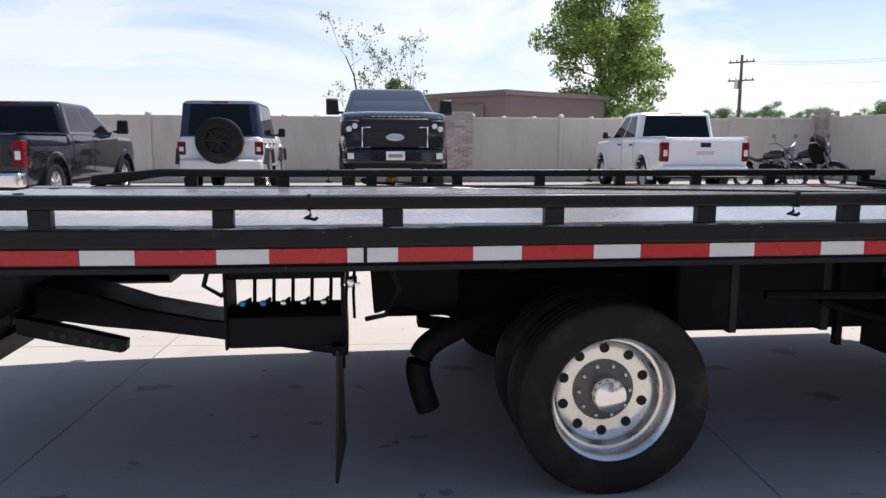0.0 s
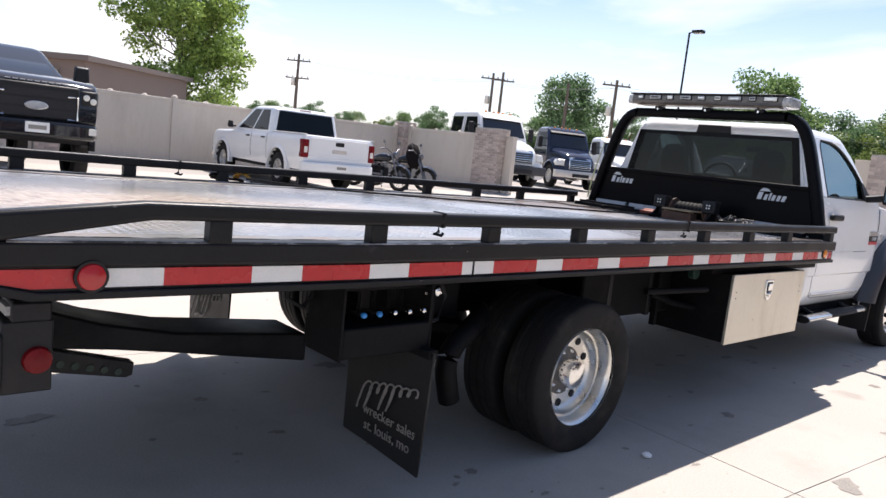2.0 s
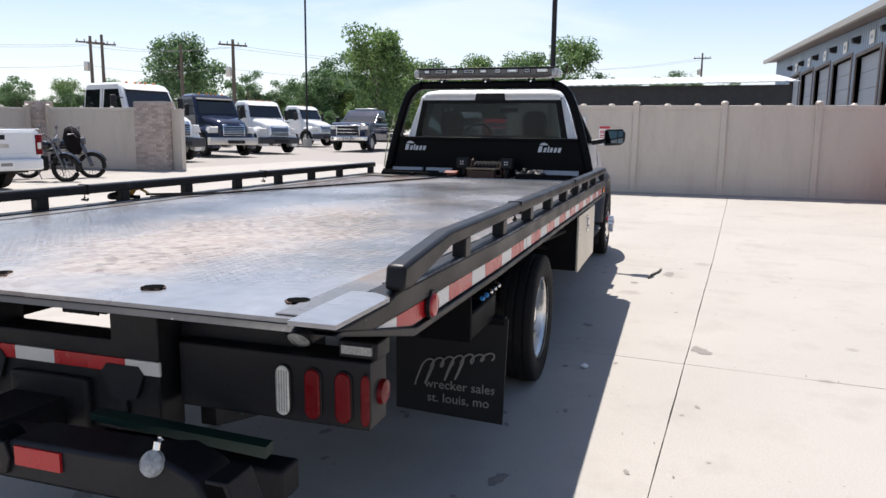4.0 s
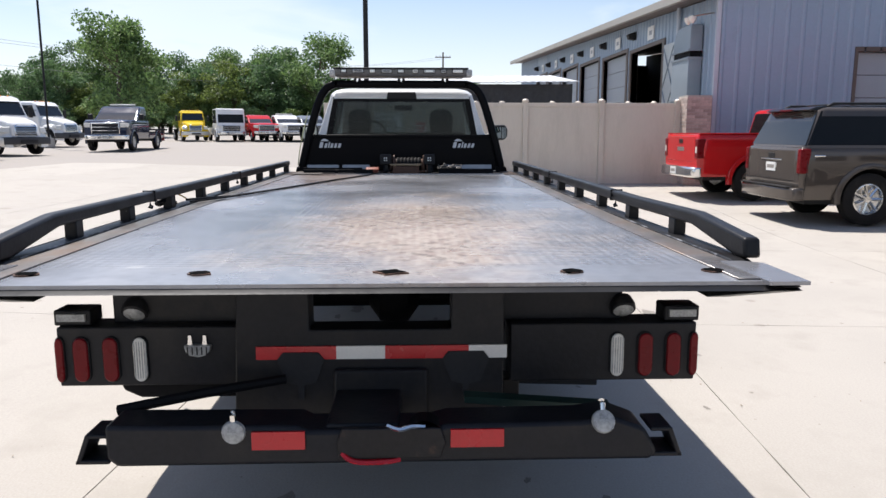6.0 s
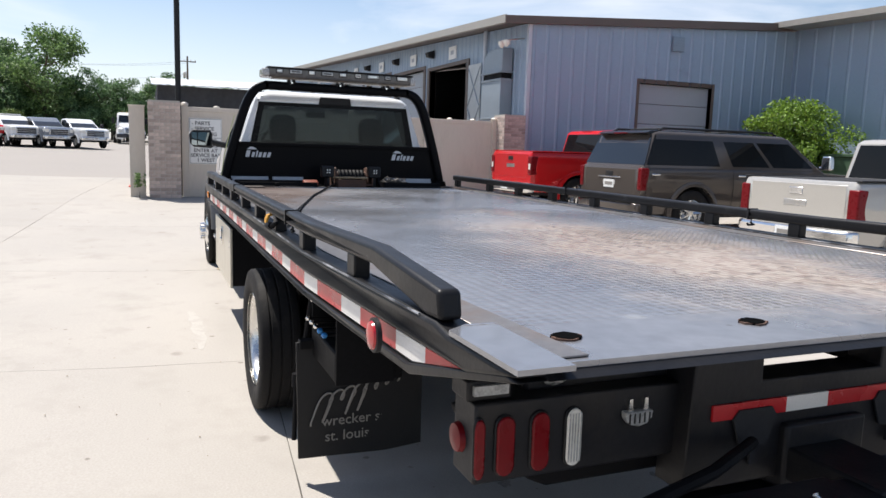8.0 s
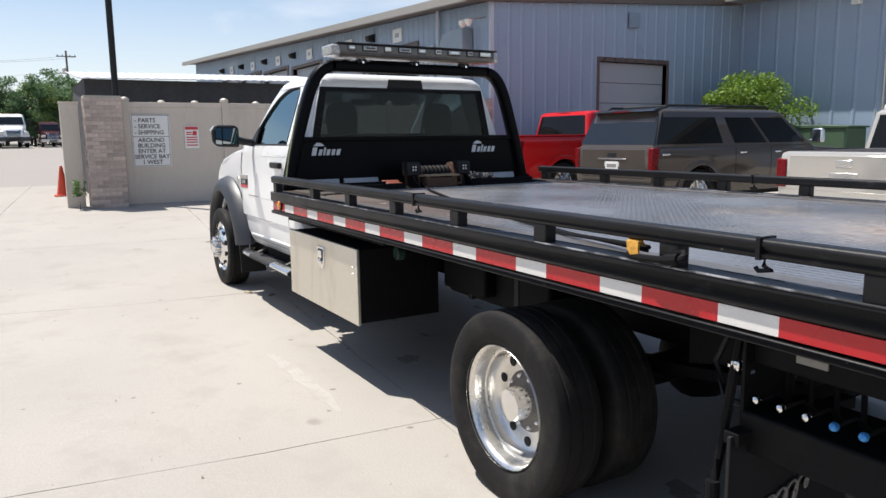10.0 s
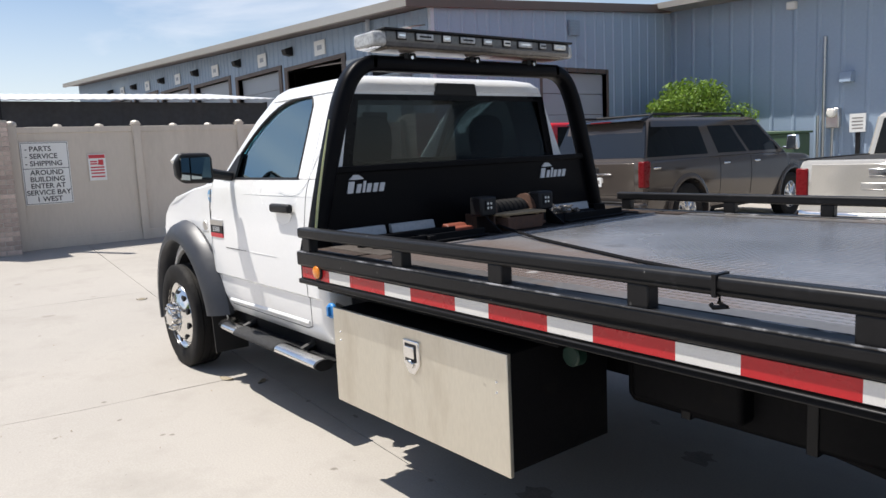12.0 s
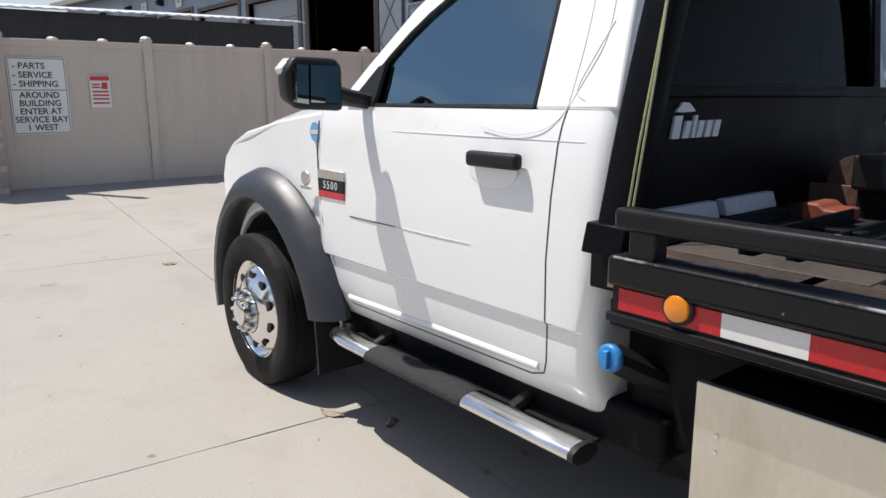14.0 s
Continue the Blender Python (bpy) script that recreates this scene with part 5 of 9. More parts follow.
def truck_wheel(x, y, s, deep, name="wheel"):
    """One wheel; y: middle of the tyre; s: the side that faces out."""
    bm = B()
    wheel_dish(bm, s, deep)
    face = y + s * 0.10
    wh = part(name, bm, M_WHEEL if deep else M_CHROME, truck, "polished aluminium truck wheel", smooth=50, at=(x, face, 0.402))
    bm = B()
    vs = tyre_profile(0.225)
    lathe(bm, [(r, d - s * 0.10) for r, d in vs], 56, "y", caps=False)
    part("tyre", bm, M_RUBBER, wh, "black truck tyre", smooth=50)
    zc = -0.138 if deep else 0.0
    for k in range(10):
        a = (k + 0.5) * math.tau / 10
        rr = 0.182 if deep else 0.185
        bm = B()
        d0 = (zc - 0.006) if deep else 0.0025
        c = (rr * math.cos(a), s * (d0 if deep else 0.004), rr * math.sin(a))
        q = 0.021 if deep else 0.026
        # dark disc paints the shade inside each hand hole
        lathe(bm, [(q, -0.004), (q + 0.001, 0.002), (q * 0.85, 0.004)], 14, "y", c)
        part("hand_hole", bm, M_DARK, wh)
        a += math.tau / 20
        bm = B()
        rr = 0.110 if deep else 0.095
        base = zc if deep else 0.03
        tip = 0.022 if deep else 0.055
        g = 0.010 if deep else 0.014
        lathe(bm, [(g, s * base), (g, s * (base + tip * 0.7)), (g * 0.65, s * (base + tip)), (0.002, s * (base + tip + 0.003))], 8, "y", (rr * math.cos(a), 0, rr * math.sin(a)))
        part("lug_nut", bm, M_CHROME, wh)
    bm = B()
    if deep:
        lathe(bm, [(0.133, s * -0.19), (0.133, s * -0.140), (0.09, s * -0.132), (0.07, s * -0.13)], 28, "y", caps=False)
        part("hub_flange", bm, M_HUBSTEEL, wh)
        bm = B()
        lathe(bm, [(0.072, s * -0.14), (0.072, s * -0.06), (0.066, s * -0.045), (0.03, s * -0.035), (0.003, s * -0.034)], 28, "y")
    else:
        lathe(bm, [(0.118, s * 0.0), (0.116, s * 0.035), (0.07, s * 0.04), (0.066, s * 0.085), (0.05, s * 0.095), (0.003, s * 0.098)], 28, "y")
    part("hub_cap", bm, M_CHROME, wh, "chrome hub cap", smooth=40)
    bm = B()
    lathe(bm, [(0.25, s * -0.21), (0.003, s * -0.212)], 24, "y")
    part("brake_shadow", bm, M_FRAME, wh)
    return wh


for s in (-1, 1):
    ax, ay = (1.2, 1.085) if s < 0 else (1.175, 1.155)
    truck_wheel(ax, s * ay, s, True)
    bm = B()
    lathe(bm, tyre_profile(0.225), 48, "y", (ax, s * (ay - 0.295), 0.402), caps=False)
    part("inner_tyre", bm, M_RUBBER, truck, smooth=50)
    truck_wheel(6.58, s * 1.0, s, False)

# mud flaps with the dealer's lettering
for s in (-1, 1):
    bm = B()
    prism(bm, [(s * 0.62, 0.130), (s * 0.80, 0.118), (s * 1.20, 0.115), (s * 1.215, 0.66), (s * 0.62, 0.66)], 0.085, 0.097, "x", lambda x, y, z: (x + 0.03 * (0.66 - z) * math.sin(6 * y), y, z))
    flap = part("mud_flap", bm, M_PLASTIC, truck, "black rubber mud flap with pale lettering", bevel=0.003)
    mid = s * 0.94
    face = lambda y, z, size=1: Matrix.Translation((0.081, y, z)) @ Matrix(((0, 0, -1, 0), (-1, 0, 0, 0), (0, 1, 0, 0), (0, 0, 0, 1)))
    text_mesh("wrecker sales", 0.068, flap, M_LETTER, face(mid - 0.03, 0.285))
    text_mesh("st. louis, mo.", 0.068, flap, M_LETTER, face(mid - 0.03, 0.212))
    # the dealer's script mark as one plain looping stroke
    pts = []
    for k in range(121):
        u = k / 120 * 7.0
        n = int(min(u, 6.999))
        drop = 0.075 if n in (0, 3) else 0.0
        ph = (u - n) * math.tau
        lift = -0.024 * math.cos(ph) - drop * max(0.0, math.cos(ph)) ** 2
        y = mid + 0.165 - u * 0.053 + 0.016 * math.sin(ph) - 0.45 * lift
        z = 0.385 + u * 0.0115 + lift * (1.15 if n < 5 else 0.85)
        pts.append((0.081, y, z))
    bm = B()
    tube(bm, pts, 0.0048, 5)
    part("script_mark", bm, M_LETTER, flap)
    bm = B()
    box(bm, 0.07, 0.12, s * 0.62, s * 1.2, 0.63, 0.67)
    part("flap_hanger", bm, M_FRAME, flap, bevel=0.004)
    # control station: open frame with a tray, end plates and levers
    bm = B()
    box(bm, -0.325, 0.115, s * 0.86, s * 1.14, 0.655, 0.78)
    st = part("control_box", bm, M_FRAME, truck, "black lever control box", bevel=0.01)
    st.location.z = -0.06 if s > 0 else 0.0
    for x in (-0.33, 0.11):
        bm = B()
        box(bm, x - 0.006, x + 0.006, s * 0.90, s * 1.14, 0.65, 1.0)
        part("end_plate", bm, M_FRAME, st, bevel=0.003)
    bm = B()
    box(bm, -0.33, 0.12, s * 0.9, s * 1.1, 0.915, 0.985)
    part("valve_bank", bm, M_FRAME, st, bevel=0.008)
    bm = B()
    box(bm, -0.12, -0.03, min(s * 1.10, s * 1.108), max(s * 1.10, s * 1.108), 0.955, 0.975)
    part("rating_plate", bm, M_LETTER, st)
    for k in range(5):
        x = -0.26 + k * 0.075
        bm = B()
        tube(bm, [(x, s * 1.0, 0.79), (x + 0.012, s * 1.05, 0.83), (x, s * 1.165, 0.838)], 0.006, 6)
        tube(bm, [(x + 0.02, s * 1.0, 0.78), (x + 0.025, s * 1.0, 0.93)], 0.008, 6)
        lever = part("lever", bm, M_FRAME, st)
        bm = B()
        lathe(bm, [(0.004, -0.012), (0.010, -0.008), (0.0125, 0.0), (0.010, 0.008), (0.004, 0.012)], 10, "y", (x, s * 1.17, 0.838))
        part("knob", bm, (M_BLUE_CAP if k in (0, 1) else M_CHROME), lever)
    bm = B()
    if s > 0:
        tube(bm, [(0.14, 1.12, 0.98), (0.145, 1.14, 0.86), (0.155, 1.17, 0.62), (0.15, 1.20, 0.53)], 0.014, 8)
        tube(bm, [(0.15, 1.20, 0.535), (0.145, 1.205, 0.44), (0.15, 1.21, 0.25)], 0.011, 8)
        lathe(bm, [(0.02, -0.03), (0.022, 0.0), (0.02, 0.03)], 10, "z", (0.15, 1.2, 0.53))
    else:
        tube(bm, [(0.135, -1.12, 0.98), (0.125, -1.13, 0.86), (0.115, -1.14, 0.68), (0.112, -1.16, 0.57)], 0.007, 6)
    rod = part("pull_rod", bm, M_FRAME, st)
    bm = B()
    lathe(bm, [(0.012, -0.02), (0.018, -0.01), (0.018, 0.01), (0.012, 0.02)], 10, "z", (0.142, s * 1.128, 0.905))
    box(bm, 0.10, 0.18, s * 1.11 - 0.008, s * 1.11 + 0.008, 0.888, 0.897)
    part("rod_guide", bm, M_CHROME, rod)
    for pts in ([(-0.42, s * 0.9, 0.98), (-0.45, s * 0.92, 0.86), (-0.38, s * 0.93, 0.82), (-0.33, s * 0.92, 0.88)], [(0.3, s * 0.95, 0.95), (0.34, s * 0.97, 0.84), (0.28, s * 1.0, 0.74), (0.2, s * 0.98, 0.72)]):
        bm = B()
        tube(bm, pts, 0.011, 6)
        part("hydraulic_hose", bm, M_PLASTIC, st)
    bm = B()
    prism(bm, [(0.22, 0.98), (0.62, 0.98), (0.62, 0.66), (0.45, 0.70), (0.34, 0.72), (0.24, 0.69)], s * 0.68, s * 0.78, "y")
    part("spring_hanger", bm, M_FRAME, truck, bevel=0.01)

# tool boxes
for s, x0, x1, z0, z1 in ((1, 2.71, 3.91, 0.415, 0.865), (-1, 2.66, 3.78, 0.45, 0.905)):
    bm = B()
    box(bm, x0, x1, s * 0.66, s * 1.205, z0, z1)
    bx = part("tool_box", bm, M_FRAME, truck, "bare aluminium underbody tool box", bevel=0.004)
    bm = B()
    box(bm, x0 - 0.01, x1 + 0.01, s * 1.203, s * 1.222, z0 - 0.01, z1 + 0.004)
    dr = part("box_door", bm, M_TOOLBOX, bx, "bare aluminium box door", bevel=0.003)
    bm = B()
    xm = x0 + (x1 - x0) * 0.47
    zm = z1 - 0.115
    prism(bm, [(xm - 0.055, zm + 0.07), (xm + 0.055, zm + 0.07), (xm + 0.055, zm - 0.03), (xm + 0.02, zm - 0.075), (xm - 0.02, zm - 0.075), (xm - 0.055, zm - 0.03)], s * 1.220, s * 1.231, "y")
    la = part("latch", bm, M_CHROME, dr, "chrome paddle latch", bevel=0.004)
    # dark plate paints the shade of the latch's hollow
    bm = B()
    prism(bm, [(xm - 0.038, zm + 0.055), (xm + 0.038, zm + 0.055), (xm + 0.038, zm - 0.02), (xm - 0.038, zm - 0.02)], s * 1.229, s * 1.233, "y")
    part("recess", bm, M_DARK, la)
    bm = B()
    lathe(bm, [(0.02, 0.0), (0.02, s * 0.01), (0.012, s * 0.014)], 14, "y", (xm, s * 1.231, zm - 0.03))
    box(bm, xm - 0.03, xm + 0.03, s * 1.232, s * 1.24, zm - 0.005, zm + 0.045)
    part("paddle", bm, M_CHROME, la, bevel=0.003)
    for xx in (x0 + 0.05, x1 - 0.05):
        for zz in (z0 + 0.30, z0 + 0.34):
            bm = B()
            lathe(bm, [(0.006, 0.0), (0.004, s * 0.004)], 8, "y", (xx, s * 1.222, zz))
            part("rivet", bm, M_CHROME, dr)
    bm = B()
    lathe(bm, [(0.04, 0), (0.04, s * 0.04), (0.035, s * 0.045)], 18, "y", (x0 - 0.13, s * 0.98, z1 - 0.02))
    part("cap", bm, M_GREEN_HOSE, bx)

# tail: lamp panels, frame, wheel lift
for s in (-1, 1):
    bm = B()
    box(bm, -1.46, -1.33, s * 0.45 - 0.04, s * 1.11 - 0.04, 0.69, 0.90)
    panel = part("lamp_panel", bm, M_TAIL, truck, "black tail lamp panel", bevel=0.006)
    for y, mm, w in ((1.10, M_LENS_RED, 0.017), (1.028, M_LENS_RED, 0.030), (0.928, M_LENS_RED, 0.030), (0.828, M_LENS_WHITE, 0.027)):
        bm = B()
        pts = [(s * y - 0.04 + w * math.cos(a), 0.787 + (0.052 if math.sin(a) > 0 else -0.052) + 0.03 * math.sin(a)) for a in [k * math.tau / 20 + 0.01 for k in range(20)]]
        prism(bm, pts, -1.468, -1.458, "x")
        lamp_ = part("tail_lamp", bm, M_PLASTIC, panel, bevel=0.003)
        bm = B()
        prism(bm, [(s * y - 0.04 + (p - s * y + 0.04) * 0.86, 0.787 + (q - 0.787) * 0.955) for p, q in pts], -1.4755, -1.466, "x")
        part("lens", bm, mm, lamp_, bevel=0.005)
        if mm is M_LENS_WHITE:
            for k in range(5):
                bm = B()
                u = s * y - 0.04 + (k - 2) * 0.0085
                prism(bm, [(u - 0.0013, 0.722), (u + 0.0013, 0.722), (u + 0.0013, 0.852), (u - 0.0013, 0.852)], -1.4775, -1.4745, "x")
                part("lens_rib", bm, M_LENS_GREY, lamp_)
    bm = B()
    lathe(bm, [(0.04, 0), (0.036, s * 0.014), (0.01, s * 0.02)], 20, "y", (-1.37, s * 1.11 - 0.04, 0.785))
    part("side_marker", bm, M_LENS_RED, panel)
    bm = B()
    box(bm, -1.44, -1.34, s * 1.0 - 0.04, s * 1.125 - 0.04, 0.90, 0.955)
    bx = part("plate_lamp", bm, M_TAIL, panel, bevel=0.006)
    bm = B()
    box(bm, -1.452, -1.44, s * 1.015 - 0.04, s * 1.11 - 0.04, 0.918, 0.943)
    part("lens", bm, M_LENS_GREY, bx)
    bm = B()
    lathe(bm, [(0.012, -0.05), (0.036, -0.035), (0.044, -0.01), (0.044, 0.012), (0.038, 0.016)], 18, "x")
    wl2 = part("work_lamp", bm, M_TAIL, panel, "black work lamp tipped towards the ground", smooth=50)
    wl2.matrix_local = pose(-1.41, s * 0.858 - 0.04, 0.945, 0, 180 - 42, 0)
    bm = B()
    lathe(bm, [(0.037, 0.015), (0.028, 0.022), (0.004, 0.026)], 18, "x")
    part("lens", bm, M_LENS_GREY, wl2, smooth=50)
    bm = B()
    box(bm, -1.40, -1.15, s * 0.36, s * 0.90, 0.895, 1.10)
    part("hinge_block", bm, M_TAIL, truck, bevel=0.01)
bm = B()
prism(bm, [(-0.46, 0.60), (0.46, 0.60), (0.44, 1.06), (0.20, 1.06), (0.20, 0.90), (-0.28, 0.90), (-0.28, 1.06), (-0.46, 1.06)], -1.52, -1.40, "x")
tail = part("tail_frame", bm, M_TAIL, truck, "black steel tail frame", bevel=0.006)
for k, (y0, y1) in enumerate(((0.38, 0.11), (0.11, -0.055), (-0.055, -0.34), (-0.34, -0.47))):
    bm = B()
    box(bm, -1.528, -1.52, min(y0, y1), max(y0, y1), 0.80, 0.845)
    part("tape", bm, (M_RED, M_TAPEW)[k % 2], tail)
# dark plates paint the shade in the chain keyholes
for y in (0.23, -0.33):
    bm = B()
    prism(bm, [(y - 0.08, 0.80), (y - 0.06, 0.825), (y + 0.06, 0.825), (y + 0.08, 0.80), (y + 0.05, 0.72), (y + 0.01, 0.71), (y + 0.01, 0.66), (y - 0.01, 0.66), (y - 0.01, 0.71), (y - 0.05, 0.72)], -1.534, -1.526, "x")
    part("chain_keyhole", bm, M_DARK, tail)
bm = B()
prism(bm, [(0.635, 0.838), (0.545, 0.838), (0.548, 0.818), (0.562, 0.802), (0.59, 0.795), (0.618, 0.802), (0.632, 0.818)], -1.482, -1.455, "x")
plate_lamp = part("plate_light", bm, M_LENS_GREY, tail, bevel=0.004)
for y in (0.565, 0.615):
    bm = B()
    prism(bm, [(y - 0.008, 0.838), (y + 0.008, 0.838), (y + 0.005, 0.872), (y - 0.005, 0.872)], -1.475, -1.46, "x")
    part("lug", bm, M_CHROME, plate_lamp)
for k in range(5):
    bm = B()
    prism(bm, [(0.556 + k * 0.016, 0.806), (0.560 + k * 0.016, 0.806), (0.560 + k * 0.016, 0.834), (0.556 + k * 0.016, 0.834)], -1.484, -1.481, "x")
    part("lens_rib", bm, M_PLASTIC, plate_lamp)
# sloping boom that carries the wheel lift, and its lower stage
bm = B()
prism(bm, [(-1.55, 0.77), (-1.25, 0.72), (-1.1, 0.68), (-0.9, 0.612), (-0.58, 0.545), (-0.32, 0.52), (0.12, 0.477), (0.12, 0.33), (-0.3, 0.40), (-0.59, 0.45), (-0.85, 0.49), (-1.1, 0.52), (-1.27, 0.55), (-1.55, 0.57)], -0.2, 0.12, "y")
part("lift_boom", bm, M_TAIL, truck, bevel=0.012)
bm = B()
prism(bm, [(-1.35, 0.66), (-1.12, 0.605), (-0.88, 0.54), (-0.885, 0.49), (-0.91, 0.482), (-1.15, 0.53), (-1.35, 0.58)], -0.54, -0.48, "y")
step_arm = part("step_bracket", bm, M_TAIL, truck, bevel=0.004)
# dark discs stand in for the shade of the bracket's holes
for k in range(6):
    bm = B()
    lathe(bm, [(0.014, 0.0), (0.014, -0.004)], 12, "y", (-1.20 + k * 0.052, -0.5405, 0.578 - k * 0.0135))
    part("hole", bm, M_GREEN_HOSE, step_arm)
bm = B()
prism(bm, [(-1.845, 0.615), (-1.845, 0.70), (-1.3, 0.70), (-1.3, 0.585)], -0.11, 0.11, "y")
part("stinger", bm, M_TAIL, truck, bevel=0.008)
bm = B()
prism(bm, [(-0.80, 0.635), (0.70, 0.635), (0.73, 0.66), (0.73, 0.755), (0.20, 0.75), (0.17, 0.735), (-0.17, 0.735), (-0.22, 0.748), (-0.60, 0.752), (-0.69, 0.765), (-0.78, 0.73), (-0.82, 0.66)], -1.98, -1.84, "x")
xb = part("cross_bar", bm, M_TAIL, truck, "black steel wheel-lift cross bar with red tape", bevel=0.012)
for s in (-1, 1):
    bm = B()
    box(bm, -1.988, -1.98, *((0.178, 0.325) if s > 0 else (-0.378, -0.228)), 0.685, 0.737)
    part("tape", bm, M_RED, xb)
    bm = B()
    e = 0.725 if s > 0 else 0.80
    for quad in ([(e, 0.640), (e + 0.095, 0.640), (e + 0.092, 0.653), (e, 0.653)], [(e, 0.716), (e + 0.062, 0.716), (e + 0.056, 0.728), (e, 0.728)], [(e + 0.081, 0.640), (e + 0.095, 0.640), (e + 0.062, 0.728), (e + 0.046, 0.728)]):
        prism(bm, [(s * y, z) for y, z in quad], -1.97, -1.86, "x")
    part("end_pocket", bm, M_TAIL, xb, bevel=0.004)
for y, z, tip in ((0.375, 0.735, 0), (-0.66, 0.752, 28)):
    bm = B()
    lathe(bm, [(0.034, 0.0), (0.031, -0.010), (0.012, -0.016), (0.002, -0.017)], 20, "x")
    rl = part("round_lamp", bm, M_LENS_GREY, xb, smooth=50)
    rl.matrix_local = pose(-1.978, y, z, 0, tip, 0)
    bm = B()
    tube(bm, [(0.0, 0, 0.03), (-0.004, 0, 0.05), (0.004, 0, 0.058)], 0.009, 8)
    part("lamp_cap", bm, M_CHROME, rl)
bm = B()
lathe(bm, [(0.05, -0.04), (0.05, 0.03), (0.038, 0.036), (0.036, 0.02), (0.004, 0.02)], 20, "x", (-1.95, -0.155, 0.715), caps=False)
part("pivot", bm, M_FRAME, xb)
bm = B()
tube(bm, smooth_path([(-1.985, -0.05, 0.752), (-1.992, -0.085, 0.742), (-1.99, -0.12, 0.750), (-1.98, -0.155, 0.744)], 4), 0.007, 6)
part("chain_end", bm, M_CHROME, xb)
bm = B()
tube(bm, smooth_path([(-1.985, 0.075, 0.672), (-1.995, 0.05, 0.655), (-1.995, 0.01, 0.648), (-1.995, -0.05, 0.650), (-1.985, -0.085, 0.652)], 4), 0.012, 6, 0.6)
part("red_strap", bm, M_RED, xb)
bm = B()
prism(bm, [(0.075, 0.745), (0.09, 0.70), (0.085, 0.655), (-0.20, 0.655), (-0.215, 0.70), (-0.20, 0.745)], -1.992, -1.972, "x")
part("worn_plate", bm, M_WORN, xb, "worn plate in the middle of the bar", bevel=0.004)
bm = B()
tube(bm, [(-1.7, 0.28, 0.79), (-1.80, 0.5, 0.785), (-1.83, 0.75, 0.745)], 0.016, 8)
part("hose", bm, M_FRAME, xb)
bm = B()
loft(bm, [[(-1.74, -0.28, 0.76), (-1.78, -0.28, 0.755), (-1.78, -0.28, 0.735), (-1.74, -0.28, 0.74)], [(-1.61, -0.77, 0.675), (-1.65, -0.77, 0.67), (-1.65, -0.77, 0.635), (-1.61, -0.77, 0.64)]])
part("grab_arm", bm, M_GREEN_HOSE, xb)
xb.location, xb.scale = (0.2245, -0.021, -0.088), (1.058, 1.058, 1.058)
# lower cross tube stowed behind the wheel lift
bm = B()
box(bm, -1.54, -1.43, -0.90, 0.62, 0.458, 0.56)
part("lower_cross_tube", bm, M_TAIL, truck, bevel=0.012)
# flat belly tray behind the lamp panel
bm = B()
prism(bm, [(0.34, 0.70), (0.36, 0.645), (0.42, 0.622), (0.82, 0.622), (0.88, 0.65), (0.90, 0.70)], -1.40, -0.9, "x")
part("belly_tray", bm, M_FRAME, truck, bevel=0.01)

# floor pans and skirts that close the underside
for s in (-1, 1):
    bm = B()
    box(bm, 2.55, 4.25, min(s * 0.5, s * 1.12), max(s * 0.5, s * 1.12), 0.90, 0.975)
    part("side_skirt", bm, M_FRAME, truck, bevel=0.005)
bm = B()
box(bm, 4.2, 6.05, -0.9, 0.9, 0.42, 0.57)
part("cab_floor_pan", bm, M_FRAME, truck, bevel=0.02)
bm = B()
prism(bm, [(3.9, 0.45), (4.4, 0.45), (4.4, 0.95), (3.9, 0.95)], -0.85, 0.85, "y")
part("fuel_tank", bm, M_FRAME, truck, bevel=0.05)

# ---- the tow truck's cab ----
M_SEAM = mat("grey pinstripe", (0.60, 0.60, 0.60), 0.6, vary=0.1)
M_GAP = mat("dark shut line", (0.10, 0.10, 0.10), 0.7, vary=0.2)
CAB_W = ((0.505, 0.90), (0.53, 0.935), (0.585, 0.962), (0.66, 0.982), (0.785, 0.985), (0.798, 1.0), (1.0, 1.008), (1.2, 1.0), (1.36, 0.984), (1.42, 0.974), (1.465, 0.962))


M_STICKER = mat("pale blue sticker", (0.16, 0.36, 0.58), 0.5, vary=0.1)
def plan_ring(x0, x1, w, z, r=0.06):
    pts = []
    for cx, cy, a0 in ((x1 - r, w - r, 0), (x0 + r, w - r, 90), (x0 + r, -w + r, 180), (x1 - r, -w + r, 270)):
        a1 = radians(a0)
        ux, uy = math.cos(a1), math.sin(a1)
        pts.append((cx + r * ux + 0.04 * uy, cy + r * uy - 0.04 * ux, z))
        for k in range(5):
            a = radians(a0 + 90 * k / 4)
            pts.append((cx + r * math.cos(a), cy + r * math.sin(a), z))
        pts.append((cx - r * uy - 0.04 * ux, cy + r * ux - 0.04 * uy, z))
    return pts


bm = B()
loft(bm, [plan_ring(4.36 + 0.05 * max(0.0, min(1.0, (1.25 - z) / 0.5)), 6.06, w, z, 0.07) for z, w in CAB_W])
cab = part("cab_body", bm, M_WHITE, truck, "glossy white cab shell", smooth=45)
for s in (-1, 1):
    bm = B()
    prism(bm, [(6.04, 0.56), (5.93, 0.50)] + [(6.04, 0.60)] + arc(6.58, 0.42, 0.50, 160, 20, 14) + [(7.16, 0.56), (7.26, 0.62), (7.30, 1.05), (7.25, 1.165), (7.12, 1.25), (6.9, 1.322), (6.5, 1.395), (6.04, 1.445)], s * 0.74, s * 0.99, "y",
          lambda x, y, z: (x, y * (1.0 if z < 1.1 else 1.0 - 0.07 * (z - 1.1) / 0.35) * (1 - 0.065 * (max(0.0, x - 6.75) / 0.55) ** 2), z))
    part("fender", bm, M_WHITE, cab, bevel=0.045, seg=4)
